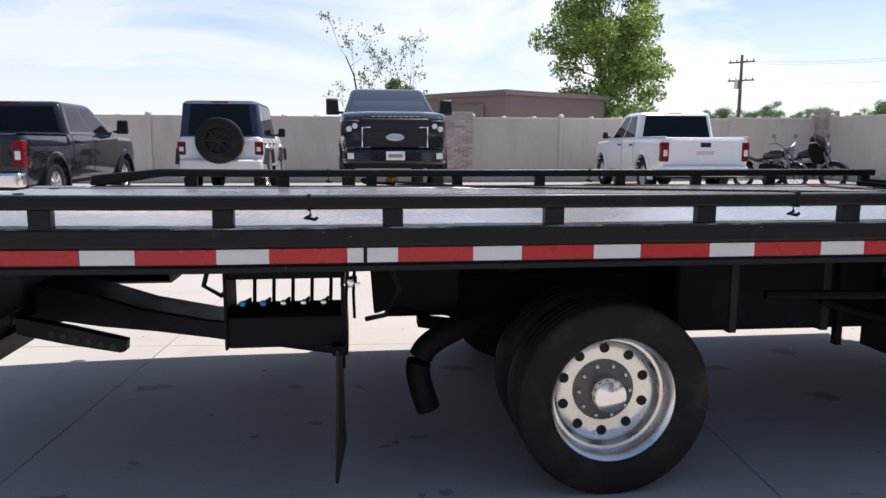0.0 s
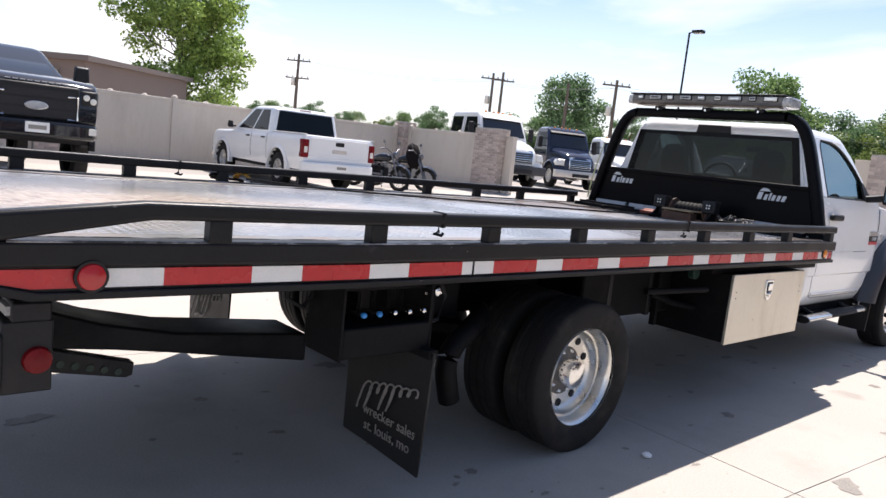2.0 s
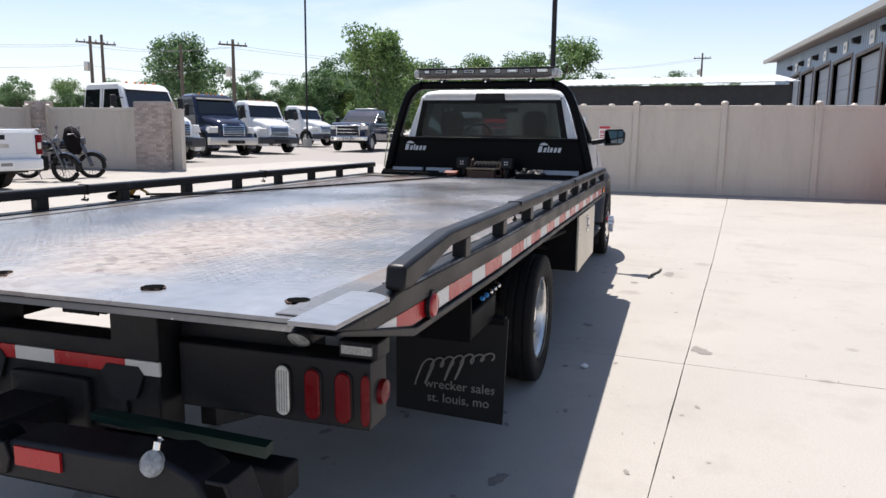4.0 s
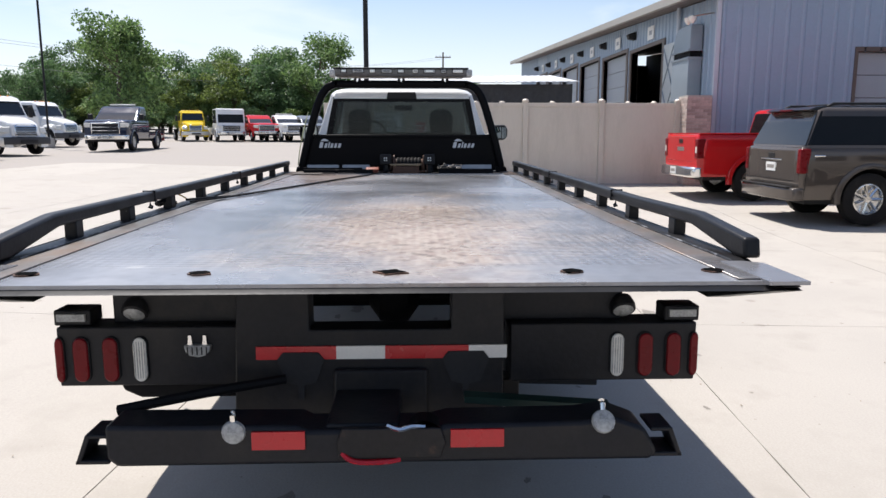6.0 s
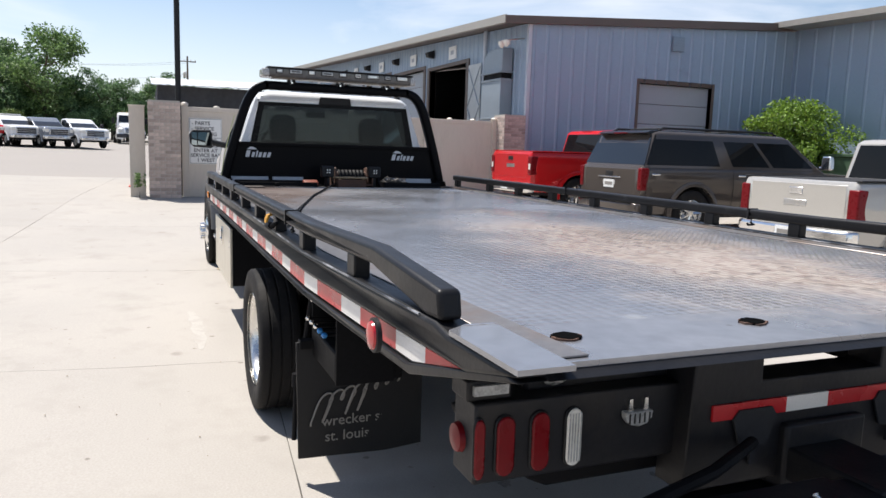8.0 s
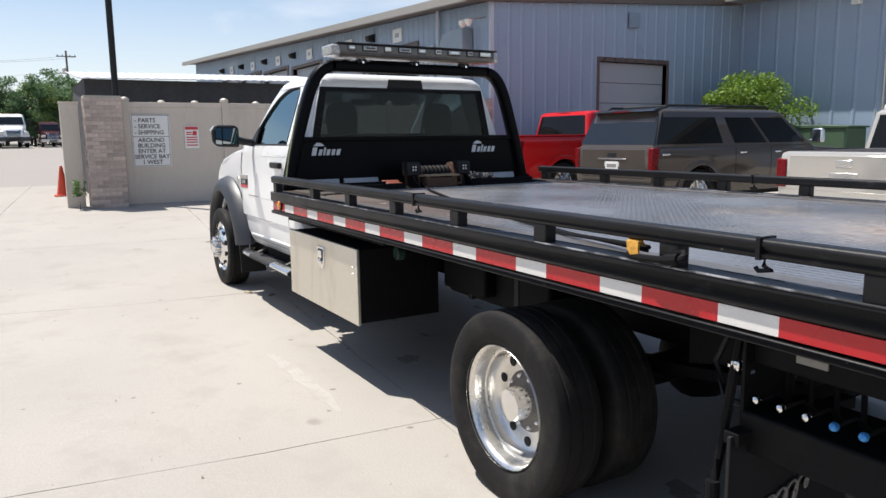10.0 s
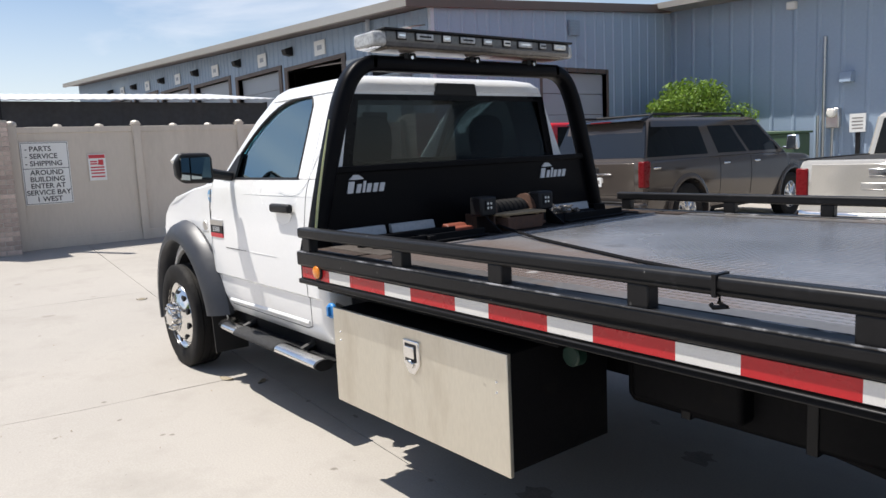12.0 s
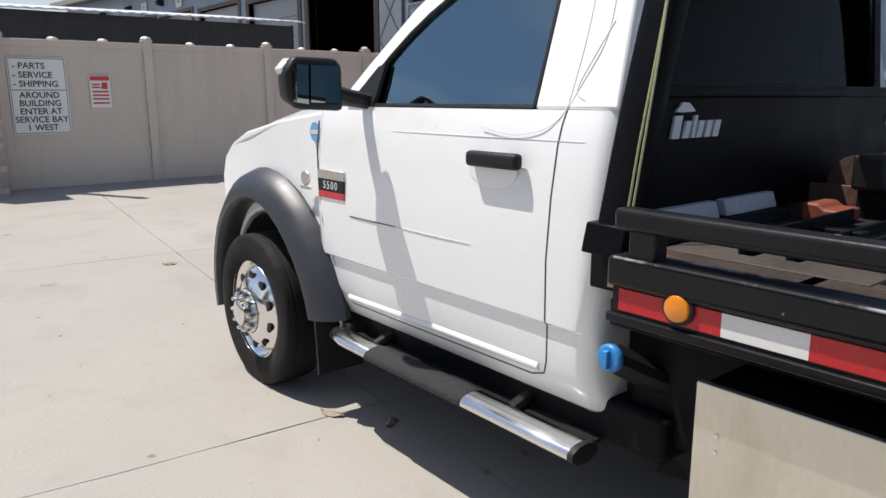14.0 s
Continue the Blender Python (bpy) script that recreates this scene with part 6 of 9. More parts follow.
bm = B()
rings = []
for x, w, z in ((5.90, 0.86, 1.475), (6.15, 0.86, 1.475), (6.6, 0.84, 1.45), (7.0, 0.80, 1.385), (7.2, 0.76, 1.30), (7.27, 0.72, 1.20)):
    rings.append([(x, -w, z - 0.16), (x, -w, z - 0.06), (x, -w * 0.9, z - 0.015), (x, -w * 0.5, z), (x, -w * 0.42, z + 0.02), (x, w * 0.42, z + 0.02), (x, w * 0.5, z), (x, w * 0.9, z - 0.015), (x, w, z - 0.06), (x, w, z - 0.16)])
loft(bm, rings)
part("hood", bm, M_WHITE, cab, smooth=40)
bm = B()
box(bm, 7.2, 7.33, -0.62, 0.62, 0.78, 1.18)
gr = part("grille", bm, M_CHROME, cab, bevel=0.03)
for z in (0.84, 0.98, 1.06):
    bm = B()
    box(bm, 7.33, 7.338, -0.55, 0.55, z, z + 0.07)
    part("grille_mesh", bm, M_DARK, gr)
for s in (-1, 1):
    bm = B()
    box(bm, 7.18, 7.31, min(s * 0.60, s * 0.85), max(s * 0.60, s * 0.85), 0.92, 1.12)
    part("headlamp", bm, M_LENS_WHITE, cab, bevel=0.03)
bm = B()
loft(bm, [[(7.25, y, 0.50), (7.52 - abs(y) * 0.12, y, 0.52), (7.55 - abs(y) * 0.12, y, 0.62), (7.52 - abs(y) * 0.12, y, 0.74), (7.25, y, 0.76)] for y in (-0.93, -0.8, -0.4, 0, 0.4, 0.8, 0.93)])
part("bumper", bm, M_CHROME, cab, bevel=0.01)


def side_y(z):
    """The side's half width above the belt line; below it the plate sinks behind the door skin."""
    return 0.962 - 0.36 * (z - 1.465) if z >= 1.464 else 0.962 - 0.2 * (1.465 - z)


def side_piece(bm, outline, s, t0, t1, wrap=None):
    """A plate in the sloping side of the cab's upper part; t: depth inwards; wrap: points drawn inwards round the corner."""
    rows = [[bm.verts.new((x, s * (side_y(z) - t - (wrap or {}).get((x, z), 0.0)), z)) for x, z in outline] for t in (t0, t1)]
    n = len(outline)
    bm.faces.new(rows[0])
    bm.faces.new(rows[1][::-1])
    for i in range(n):
        j = (i + 1) % n
        bm.faces.new((rows[0][i], rows[0][j], rows[1][j], rows[1][i]))


WIN_IN = [(4.78, 1.912), (4.87, 1.914), (4.97, 1.908), (5.07, 1.896), (5.165, 1.876), (5.27, 1.838), (5.375, 1.785), (5.475, 1.722), (5.57, 1.650), (5.765, 1.475)]
WIN_OUT = [(4.78, 1.945), (5.0, 1.955), (5.16, 1.955), (5.28, 1.938), (5.5, 1.822), (5.78, 1.628), (6.03, 1.45)]
for s in (-1, 1):
    bm = B()
    side_piece(bm, [(4.70, 1.465), (4.71, 1.86), (4.735, 1.895), (4.78, 1.912), (4.78, 1.945), (4.43, 1.945), (4.37, 1.465)], s, 0.0, 0.07)
    part("rear_pillar", bm, M_WHITE, cab, bevel=0.012)
    bm = B()
    side_piece(bm, WIN_IN + WIN_OUT[::-1], s, 0.0, 0.06, {p: 0.06 * (1.955 - p[1]) / 0.5 for p in WIN_OUT[2:]})
    part("front_pillar", bm, M_WHITE, cab, bevel=0.012)
    bm = B()
    side_piece(bm, [(4.39, 1.46), (4.69, 1.46), (4.70, 1.86), (4.73, 1.89), (4.78, 1.905), (4.78, 1.935), (4.45, 1.935)], s, 0.072, 0.082)
    part("pillar_trim", bm, M_SEAT, cab)
    bm = B()
    side_piece(bm, WIN_IN + WIN_OUT[::-1], s, 0.063, 0.07)
    part("pillar_trim", bm, M_SEAT, cab)
    bm = B()
    prism(bm, [(s * 0.79, 1.47), (s * 0.90, 1.47), (s * 0.76, 1.89), (s * 0.745, 1.89)], 4.425, 4.435, "x")
    part("corner_trim", bm, M_SEAT, cab)
    bm = B()
    box(bm, 4.5, 5.9, min(s * 0.80, s * 0.885), max(s * 0.80, s * 0.885), 0.43, 0.57)
    part("rocker_liner", bm, M_FRAME, cab)
    bm = B()
    side_piece(bm, [(4.70, 1.45), (4.71, 1.86), (4.735, 1.895), (4.78, 1.912)] + WIN_IN[1:] + [(5.75, 1.45)], s, 0.016, 0.024)
    gl = part("door_glass", bm, M_GLASS, cab, "dark tinted door window")
    gl.visible_shadow = False
    bm = B()
    rim = [(4.70, 1.47), (4.71, 1.86), (4.735, 1.895), (4.78, 1.912)] + WIN_IN[1:]
    tube(bm, [(x, s * (side_y(z) - 0.006), z) for x, z in rim + [(5.75, 1.47), (4.70, 1.47)]], 0.010, 6)
    part("window_seal", bm, M_PLASTIC, cab)
    bm = B()
    side_piece(bm, [(5.60, 1.466), (5.80, 1.466), (5.63, 1.615), (5.585, 1.625)], s, -0.008, 0.01)
    part("mirror_sail", bm, M_PLASTIC, cab)
    # door shut lines
    for pts in ([(4.60, 0.66), (4.597, 0.785), (4.595, 0.80), (4.59, 1.0), (4.583, 1.2), (4.575, 1.36), (4.568, 1.42), (4.56, 1.465)], [(5.86, 0.62), (5.93, 0.78), (5.98, 0.95), (6.01, 1.12), (6.03, 1.27), (6.03, 1.40)], [(4.60, 0.66), (4.62, 0.61), (4.68, 0.59), (5.80, 0.585), (5.86, 0.62)]):
        bm = B()
        for (xa, za), (xb_, zb) in zip(pts, pts[1:]):
            tube(bm, [(xa, s * (ramp(za, CAB_W) - 0.0018), za), (xb_, s * (ramp(zb, CAB_W) - 0.0018), zb)], 0.0042, 6)
        part("door_gap", bm, M_GAP, cab)
    bm = B()
    tube(bm, [(x, s * (side_y(z) - 0.0015), z) for x, z in smooth_path(((4.562, 1.462), (4.556, 1.55), (4.553, 1.65), (4.558, 1.76), (4.572, 1.84), (4.60, 1.895), (4.65, 1.925), (4.73, 1.936), (4.85, 1.938)))], 0.0035, 5)
    part("door_gap", bm, M_SEAM, cab)
    # handle in its cup
    bm = B()
    box(bm, 4.70, 4.945, s * 1.0 if s > 0 else -1.042, 1.042 if s > 0 else s * 1.0, 1.275, 1.328)
    part("door_handle", bm, M_PLASTIC, cab, "black door handle", bevel=0.016, seg=3)
    bm = B()
    pts = [(4.85 + 0.12 * math.cos(a), 1.265 + 0.06 * math.sin(a)) for a in [k * math.tau / 18 for k in range(18)]]
    prism(bm, pts, s * 0.995, s * 1.001, "y")
    part("handle_cup", bm, M_WHITE, cab, bevel=0.01)
    # thin marks and strips along the door
    for x0, x1, z, h_, mm in ((4.47, 5.44, 1.372, 0.0035, M_SEAM), (5.40, 5.74, 0.998, 0.005, M_PLASTIC), (4.95, 5.40, 0.998, 0.004, M_SEAM)):
        bm = B()
        y = ramp(z, CAB_W)
        tube(bm, [(x0, s * y, z), ((x0 + x1) / 2, s * (y + 0.001), z), (x1, s * y, z)], h_ / 2, 5)
        part("side_strip", bm, mm, cab)
    # rolled sill
    bm = B()
    tube(bm, [(4.64, s * 0.968, 0.628), (5.2, s * 0.966, 0.624), (5.82, s * 0.964, 0.612)], 0.018, 8)
    part("sill_roll", bm, M_WHITE, cab, smooth=60)
    # badges as plain plates: grey over black over red
    for z0, z1, mm in ((1.145, 1.185, M_ALU), (1.09, 1.143, M_PLASTIC), (1.06, 1.09, M_REDINK)):
        bm = B()
        box(bm, 5.78, 6.0, s * 0.998 if s > 0 else -1.0115, 1.0115 if s > 0 else s * 0.998, z0, z1)
        part("badge", bm, mm, cab, bevel=0.002)
    text_mesh("5500", 0.05, cab, M_LOGO, (Matrix.Translation((5.89, s * 1.0128, 1.117)) @ Matrix.Rotation(radians(180 if s > 0 else 0), 4, "Z") @ Matrix.Rotation(radians(90), 4, "X")), name="badge_number", spacing=1.3)
    bm = B()
    pts = [(6.15 + 0.04 * math.cos(a), 1.13 + 0.035 * math.sin(a)) for a in [k * math.tau / 16 for k in range(16)]]
    prism(bm, pts, s * 0.985, s * 0.999, "y")
    box(bm, 6.10, 6.20, min(s * 0.985, s * 0.998), max(s * 0.985, s * 0.998), 1.078, 1.094)
    part("badge", bm, M_ALU, cab, bevel=0.004)
    bm = B()
    lathe(bm, [(0.048, 0.0), (0.046, s * 0.006)], 20, "y", (6.12, s * 0.944, 1.345))
    stk = part("round_sticker", bm, M_STICKER, cab)
    bm = B()
    box(bm, 6.085, 6.155, min(s * 0.949, s * 0.9515), max(s * 0.949, s * 0.9515), 1.335, 1.355)
    part("text_bar", bm, M_LOGO, stk)
    # thin grey flourish of the pinstripe behind the door window
    bm = B()
    tube(bm, smooth_path([(4.92, s * 0.984, 1.405), (4.75, s * 0.986, 1.385), (4.60, s * 0.975, 1.425), (4.52, s * (side_y(1.55) + 0.001), 1.55), (4.475, s * (side_y(1.66) + 0.001), 1.66), (4.48, s * (side_y(1.78) + 0.001), 1.78)]), 0.0014, 5)
    tube(bm, smooth_path([(4.50, s * (side_y(1.49) + 0.001), 1.49), (4.54, s * (side_y(1.52) + 0.001), 1.52), (4.50, s * (side_y(1.62) + 0.001), 1.62), (4.46, s * (side_y(1.70) + 0.001), 1.70)]), 0.0014, 5)
    part("pinstripe", bm, M_SEAM, cab)
    # wheel arch flare
    bm = B()
    rings = []
    for k in range(21):
        a = radians(-14 + 190 * k / 20)
        ca, sa = math.cos(a), math.sin(a)
        grow = 1.0 + 0.20 * max(0.0, (k - 13) / 7)
        sec = []
        for r, y in ((0.475, 0.94), (0.475, 1.075), (0.495, 1.10), (0.54, 1.095), (0.60, 1.05), (0.625, 0.985), (0.60, 0.94)):
            sec.append((6.58 + r * ca * (grow if ca < 0 else 1.0), s * y, 0.45 + r * sa * 1.12))
        rings.append(sec)
    loft(bm, rings)
    part("wheel_flare", bm, M_FLARE, cab, "dark grey wheel-arch flare", smooth=50)
    bm = B()
    loft(bm, [[(6.58 + 0.49 * math.cos(radians(a)), s * y, 0.42 + 0.49 * math.sin(radians(a))) for y in (0.45, 0.96)] for a in range(0, 181, 15)], closed=False, caps=False)
    part("wheel_well", bm, M_DARK, cab)
    bm = B()
    prism(bm, [(s * 0.8, 0.2), (s * 1.05, 0.2), (s * 1.06, 0.48), (s * 0.8, 0.5)], 5.99, 6.005, "x")
    part("front_flap", bm, M_PLASTIC, cab)
    # side step: oval chrome tube with black treads
    bm = B()
    tube(bm, [(4.385, s * 1.04, 0.44), (4.41, s * 1.04, 0.44), (5.72, s * 1.04, 0.445), (5.82, s * 1.02, 0.445), (5.87, s * 0.97, 0.445)], 0.060, 16, 0.5)
    stp = part("side_step", bm, M_CHROME, truck, "chrome oval side step with black tread", smooth=60)
    bm = B()
    rings = []
    for x, g in ((4.90, 0.0), (4.915, 0.004), (5.50, 0.004), (5.515, 0.0)):
        rings.append([(x, s * (1.04 + (0.062 + g) * math.cos(a)), 0.4415 + (0.0315 + g) * math.sin(a)) for a in [radians(-15 + 210 * k / 12) for k in range(13)]])
    loft(bm, rings, closed=True)
    part("tread_pad", bm, mat("gritty black tread", (0.02, 0.02, 0.021), 0.8, vary=0.5, scale=30, fine=160, bump=0.8, stain=(0.16, 0.155, 0.15), stain_at=(0.66, 0.72), stain_scale=90), stp, smooth=50)
    bm = B()
    tube(bm, [(4.378, s * 1.04, 0.44), (4.40, s * 1.04, 0.44)], 0.061, 16, 0.52)
    part("end_cap", bm, M_PLASTIC, stp)
    bm = B()
    prism(bm, [(4.42, s * 1.03), (5.70, s * 1.03), (5.84, s * 0.95), (5.84, s * 0.86), (4.42, s * 0.86)], 0.425, 0.437, "z")
    part("inner_flange", bm, M_PLASTIC, stp)
    for x in (4.75, 5.6):
        bm = B()
        tube(bm, [(x, s * 0.99, 0.44), (x, s * 0.75, 0.52)], 0.025, 8)
        part("bracket", bm, M_PLASTIC, stp)
    # tow mirror: deep rounded housing, two glasses turned a little towards the driver
    bm = B()
    loft(bm, [[(x, s * y, z) for y, z in ((1.105 + i, 1.45 + j), (1.30 - i, 1.46 + j), (1.345 - i, 1.495), (1.352 - i, 1.59 - j), (1.315 - i, 1.642 - j), (1.13 + i, 1.638 - j), (1.105 + i, 1.61 - j))] for x, i, j in ((5.60, 0.0, 0.0), (5.64, 0.0, 0.0), (5.70, 0.014, 0.014), (5.75, 0.055, 0.045))])
    mir = part("mirror", bm, M_PLASTIC, cab, "black tow mirror with a chrome-edged glass", bevel=0.028, seg=3)
    for name_, y0, y1 in (("mirror_glass", 1.125, 1.262), ("wide_mirror", 1.272, 1.328)):
        bm = B()
        prism(bm, [(s * y0, 1.478), (s * y1, 1.484), (s * y1, 1.612), (s * y0, 1.612)], 5.588, 5.598, "x", lambda x, y, z: (x - 0.22 * (abs(y) - 1.22) - 0.06 * (z - 1.545) if x < 5.595 else x, y, z))
        part(name_, bm, M_MIRROR, mir)
    bm = B()
    prism(bm, [(s * 1.30, 1.606), (s * 1.342, 1.58), (s * 1.352, 1.60), (s * 1.312, 1.638)], 5.64, 5.70, "x")
    part("turn_lamp", bm, M_LENS_WHITE, mir, bevel=0.004)
    bm = B()
    tube(bm, [(5.66, s * 0.95, 1.485), (5.66, s * 1.05, 1.50), (5.655, s * 1.12, 1.515)], 0.036, 10, 0.9)
    part("mirror_arm", bm, M_PLASTIC, mir)
# back wall of the cab with its window
bm = B()
for y0, y1, z0, z1 in ((0.845, 0.93, 1.45, 1.90), (-0.93, -0.845, 1.45, 1.90), (-0.93, 0.93, 1.885, 1.95), (-0.93, 0.93, 1.45, 1.52)):
    prism(bm, [(y0, z0), (y1, z0), (y1, z1), (y0, z1)], 4.37, 4.42, "x", lambda x, y, z: (x + 0.05 * (z - 1.45), max(-1, min(1, y / side_y(1.465))) * (side_y(z) - 0.02) if abs(y) > 0.9 else y * (1 - 0.25 * (z - 1.45)), z))
part("back_wall", bm, M_WHITE, cab, bevel=0.008)
bm = B()
prism(bm, [(-0.855, 1.50), (0.855, 1.50), (0.765, 1.895), (-0.765, 1.895)], 4.375, 4.381, "x", lambda x, y, z: (x + 0.03 * (z - 1.45), y, z))
rg = part("rear_glass", bm, M_GLASS_REAR, cab, "tinted rear window")
rg.visible_shadow = False
bm = B()
for y0, y1, z0, z1 in ((0.79, 0.855, 1.50, 1.895), (-0.855, -0.79, 1.50, 1.895), (-0.79, 0.79, 1.865, 1.895), (-0.79, 0.79, 1.50, 1.53)):
    prism(bm, [(y0, z0), (y1, z0), (y1, z1), (y0, z1)], 4.3695, 4.3735, "x", lambda x, y, z: (x + 0.03 * (z - 1.45), y * (1 - 0.265 * (z - 1.5)), z))
part("glass_surround", bm, mat("black glass border", (0.004, 0.004, 0.005), 0.3, vary=0.1, spec=0.12), cab, "black edge of the rear window")
bm = B()
loft(bm, [plan_ring(x0, x1, w, z, 0.10) for z, x0, x1, w in ((1.915, 4.385, 5.33, 0.805), (1.950, 4.395, 5.31, 0.79), (1.982, 4.42, 5.24, 0.748), (2.002, 4.50, 5.14, 0.655), (2.010, 4.65, 5.0, 0.45))])
part("roof", bm, M_WHITE, cab, smooth=50)
bm = B()
prism(bm, [(-0.17, 1.893), (0.17, 1.893), (0.155, 1.962), (-0.155, 1.962)], 4.378, 4.45, "x")
part("brake_lamp", bm, M_PLASTIC, cab, bevel=0.008)
bm = B()
ws = [bm.verts.new(p) for p in ((6.02, -0.84, 1.44), (6.02, 0.84, 1.44), (5.27, 0.72, 1.935), (5.27, -0.72, 1.935))]
bm.faces.new(ws)
wsg = part("windscreen", bm, M_GLASS_FRONT, cab)
wsg.visible_shadow = False
bm = B()
box(bm, 4.44, 5.98, -0.93, 0.93, 1.467, 1.474)
part("inner_lining", bm, M_SEAT, cab)
bm = B()
box(bm, 4.42, 5.26, -0.77, 0.77, 1.902, 1.912)
part("headliner", bm, M_SEAT, cab)
# inside: bench, head rests, wheel, dash
bm = B()
prism(bm, [(4.55, 1.40), (4.75, 1.40), (4.70, 1.545), (4.56, 1.555)], -0.72, 0.72, "y")
seat = part("seat_back", bm, M_SEAT, cab, bevel=0.04)
for y in (0.49, -0.45):
    bm = B()
    rings = []
    for z, w_, d in ((1.50, 0.10, 0.04), (1.56, 0.125, 0.055), (1.66, 0.14, 0.062), (1.73, 0.132, 0.058), (1.775, 0.105, 0.045), (1.795, 0.06, 0.025)):
        rings.append([(4.62 + d * math.copysign(abs(math.cos(a)) ** 0.6, math.cos(a)), y + w_ * math.copysign(abs(math.sin(a)) ** 0.7, math.sin(a)), z) for a in [k * math.tau / 20 for k in range(20)]])
    loft(bm, rings)
    part("head_rest", bm, M_SEAT, seat, smooth=60)
bm = B()
prism(bm, [(5.45, 1.40), (5.98, 1.40), (5.95, 1.45), (5.60, 1.52), (5.46, 1.48)], -0.82, 0.82, "y")
part("dashboard", bm, M_SEAT, cab, bevel=0.02)
bm = B()
tube(bm, [(5.38 + 0.06 * math.sin(a), 0.40 + 0.19 * math.cos(a), 1.50 + 0.18 * math.sin(a)) for a in [k * math.tau / 24 for k in range(25)]], 0.016, 8)
part("steering_wheel", bm, M_PLASTIC, cab)
bm = B()
box(bm, 5.30, 5.33, -0.11, 0.11, 1.80, 1.86)
part("inside_mirror", bm, M_PLASTIC, cab, bevel=0.01)
# filler neck with its blue cap, behind the door
bm = B()
lathe(bm, [(0.042, 0.0), (0.044, 0.015), (0.038, 0.024), (0.01, 0.026)], 22, "y", (4.335, 0.985, 0.75))
box(bm, 4.325, 4.345, 1.008, 1.026, 0.722, 0.778)
fc = part("filler_cap", bm, M_BLUE_CAP, truck, "blue plastic filler cap", bevel=0.003)
bm = B()
tube(bm, [(4.35, 0.98, 0.75), (4.30, 0.9, 0.70), (4.22, 0.75, 0.62)], 0.045, 10)
part("filler_neck", bm, M_PLASTIC, fc)
for s in (-1, 1):
    bm = B()
    box(bm, 4.16, 4.34, min(s * 0.75, s * 1.10), max(s * 0.75, s * 1.10), 0.985, 1.125)
    part("headboard_bracket", bm, M_FRAME, truck, bevel=0.006)
# faded strap tied down along the guard hoop's leg
bm = B()
for d in (0.0, 0.014):
    tube(bm, [(4.192 - d, 1.145, 1.20), (4.186 - d, 1.118, 1.38), (4.184 - d * 0.5, 1.068, 1.60), (4.19, 1.018, 1.78)], 0.0042, 6, 0.6)
part("leg_strap", bm, mat("faded yellow-green strap", (0.46, 0.48, 0.26), 0.7, vary=0.15), truck)
bm = B()
box(bm, 4.155, 4.20, 1.15, 1.2, 1.03, 1.10)
part("cable_stub", bm, M_TIMBER, truck)

# the greenhouse stands a little taller over the belt line
for ob in [o for o in cab.children_recursive if o.type == "MESH" and o.location.length < 1e-6]:
    for v in ob.data.vertices:
        if v.co.z > 1.465:
            v.co.z = 1.465 + (v.co.z - 1.465) * 1.085

# ---- other vehicles ----
def paint(name, c, coat=0.3, rough=0.09, metal=0.0):
    return mat(name, c, rough, metal, vary=0.05, scale=1.5, coat=coat, rough_vary=0.03, spec=0.35)


P_BLACK = paint("black car paint", (0.012, 0.013, 0.016))
P_NAVY = paint("navy car paint", (0.018, 0.025, 0.05))
P_RED = paint("red car paint", (0.50, 0.012, 0.014))
P_BROWN = paint("bronze grey car paint", (0.092, 0.077, 0.066), metal=0.3)
P_SILVER = paint("pewter car paint", (0.50, 0.475, 0.43), metal=0.3)
P_WHITE2 = paint("white car paint", (0.78, 0.78, 0.77))
P_YELLOW = paint("yellow car paint", (0.72, 0.50, 0.02))
P_GREY = paint("grey car paint", (0.22, 0.24, 0.27), metal=0.3)
M_CLOTH_BLUE = mat("blue-black soft top", (0.018, 0.028, 0.065), 0.7, vary=0.15)


def car_wheel(parent, x, y, R, s, w=0.24, rim_mat=None, spokes=8):
    bm = B()
    r = R * 0.60
    lathe(bm, [(r, -w / 2 * 0.85), (r + 0.03, -w / 2), (R - 0.03, -w / 2 * 0.96), (R, -w / 2 * 0.78), (R, w / 2 * 0.78), (R - 0.03, w / 2 * 0.96), (r + 0.03, w / 2), (r, w / 2 * 0.85)], 28, "y", caps=False)
    wh = part("wheel", bm, M_RUBBER, parent, at=(x, y, R), smooth=50)
    bm = B()
    lathe(bm, [(r, s * w * 0.40), (r * 0.93, s * w * 0.42), (r * 0.88, s * w * 0.30), (r * 0.85, s * w * 0.15), (0.05, s * w * 0.10), (0.004, s * w * 0.10)], 28, "y", caps=False)
    rim = part("rim", bm, rim_mat or M_ALU, wh, smooth=40)
    bm = B()
    for k in range(spokes):
        a = k * math.tau / spokes
        d = Vector((math.cos(a), 0, math.sin(a)))
        tube(bm, [d * 0.05 + Vector((0, s * w * 0.36, 0)), d * r * 0.93 + Vector((0, s * w * 0.33, 0))], 0.022, 5)
    lathe(bm, [(0.06, s * w * 0.2), (0.055, s * w * 0.4), (0.01, s * w * 0.42)], 14, "y")
    part("spokes", bm, rim_mat or M_ALU, rim)
    return wh


def poly_side(bm, pts, s, yf, t=0.006):
    rows = [[bm.verts.new((x, s * (yf(z) + d), z)) for x, z in pts] for d in (0.004, -t)]
    n = len(pts)
    bm.faces.new(rows[0])
    bm.faces.new(rows[1][::-1])
    for i in range(n):
        j = (i + 1) % n
        bm.faces.new((rows[0][i], rows[0][j], rows[1][j], rows[1][i]))


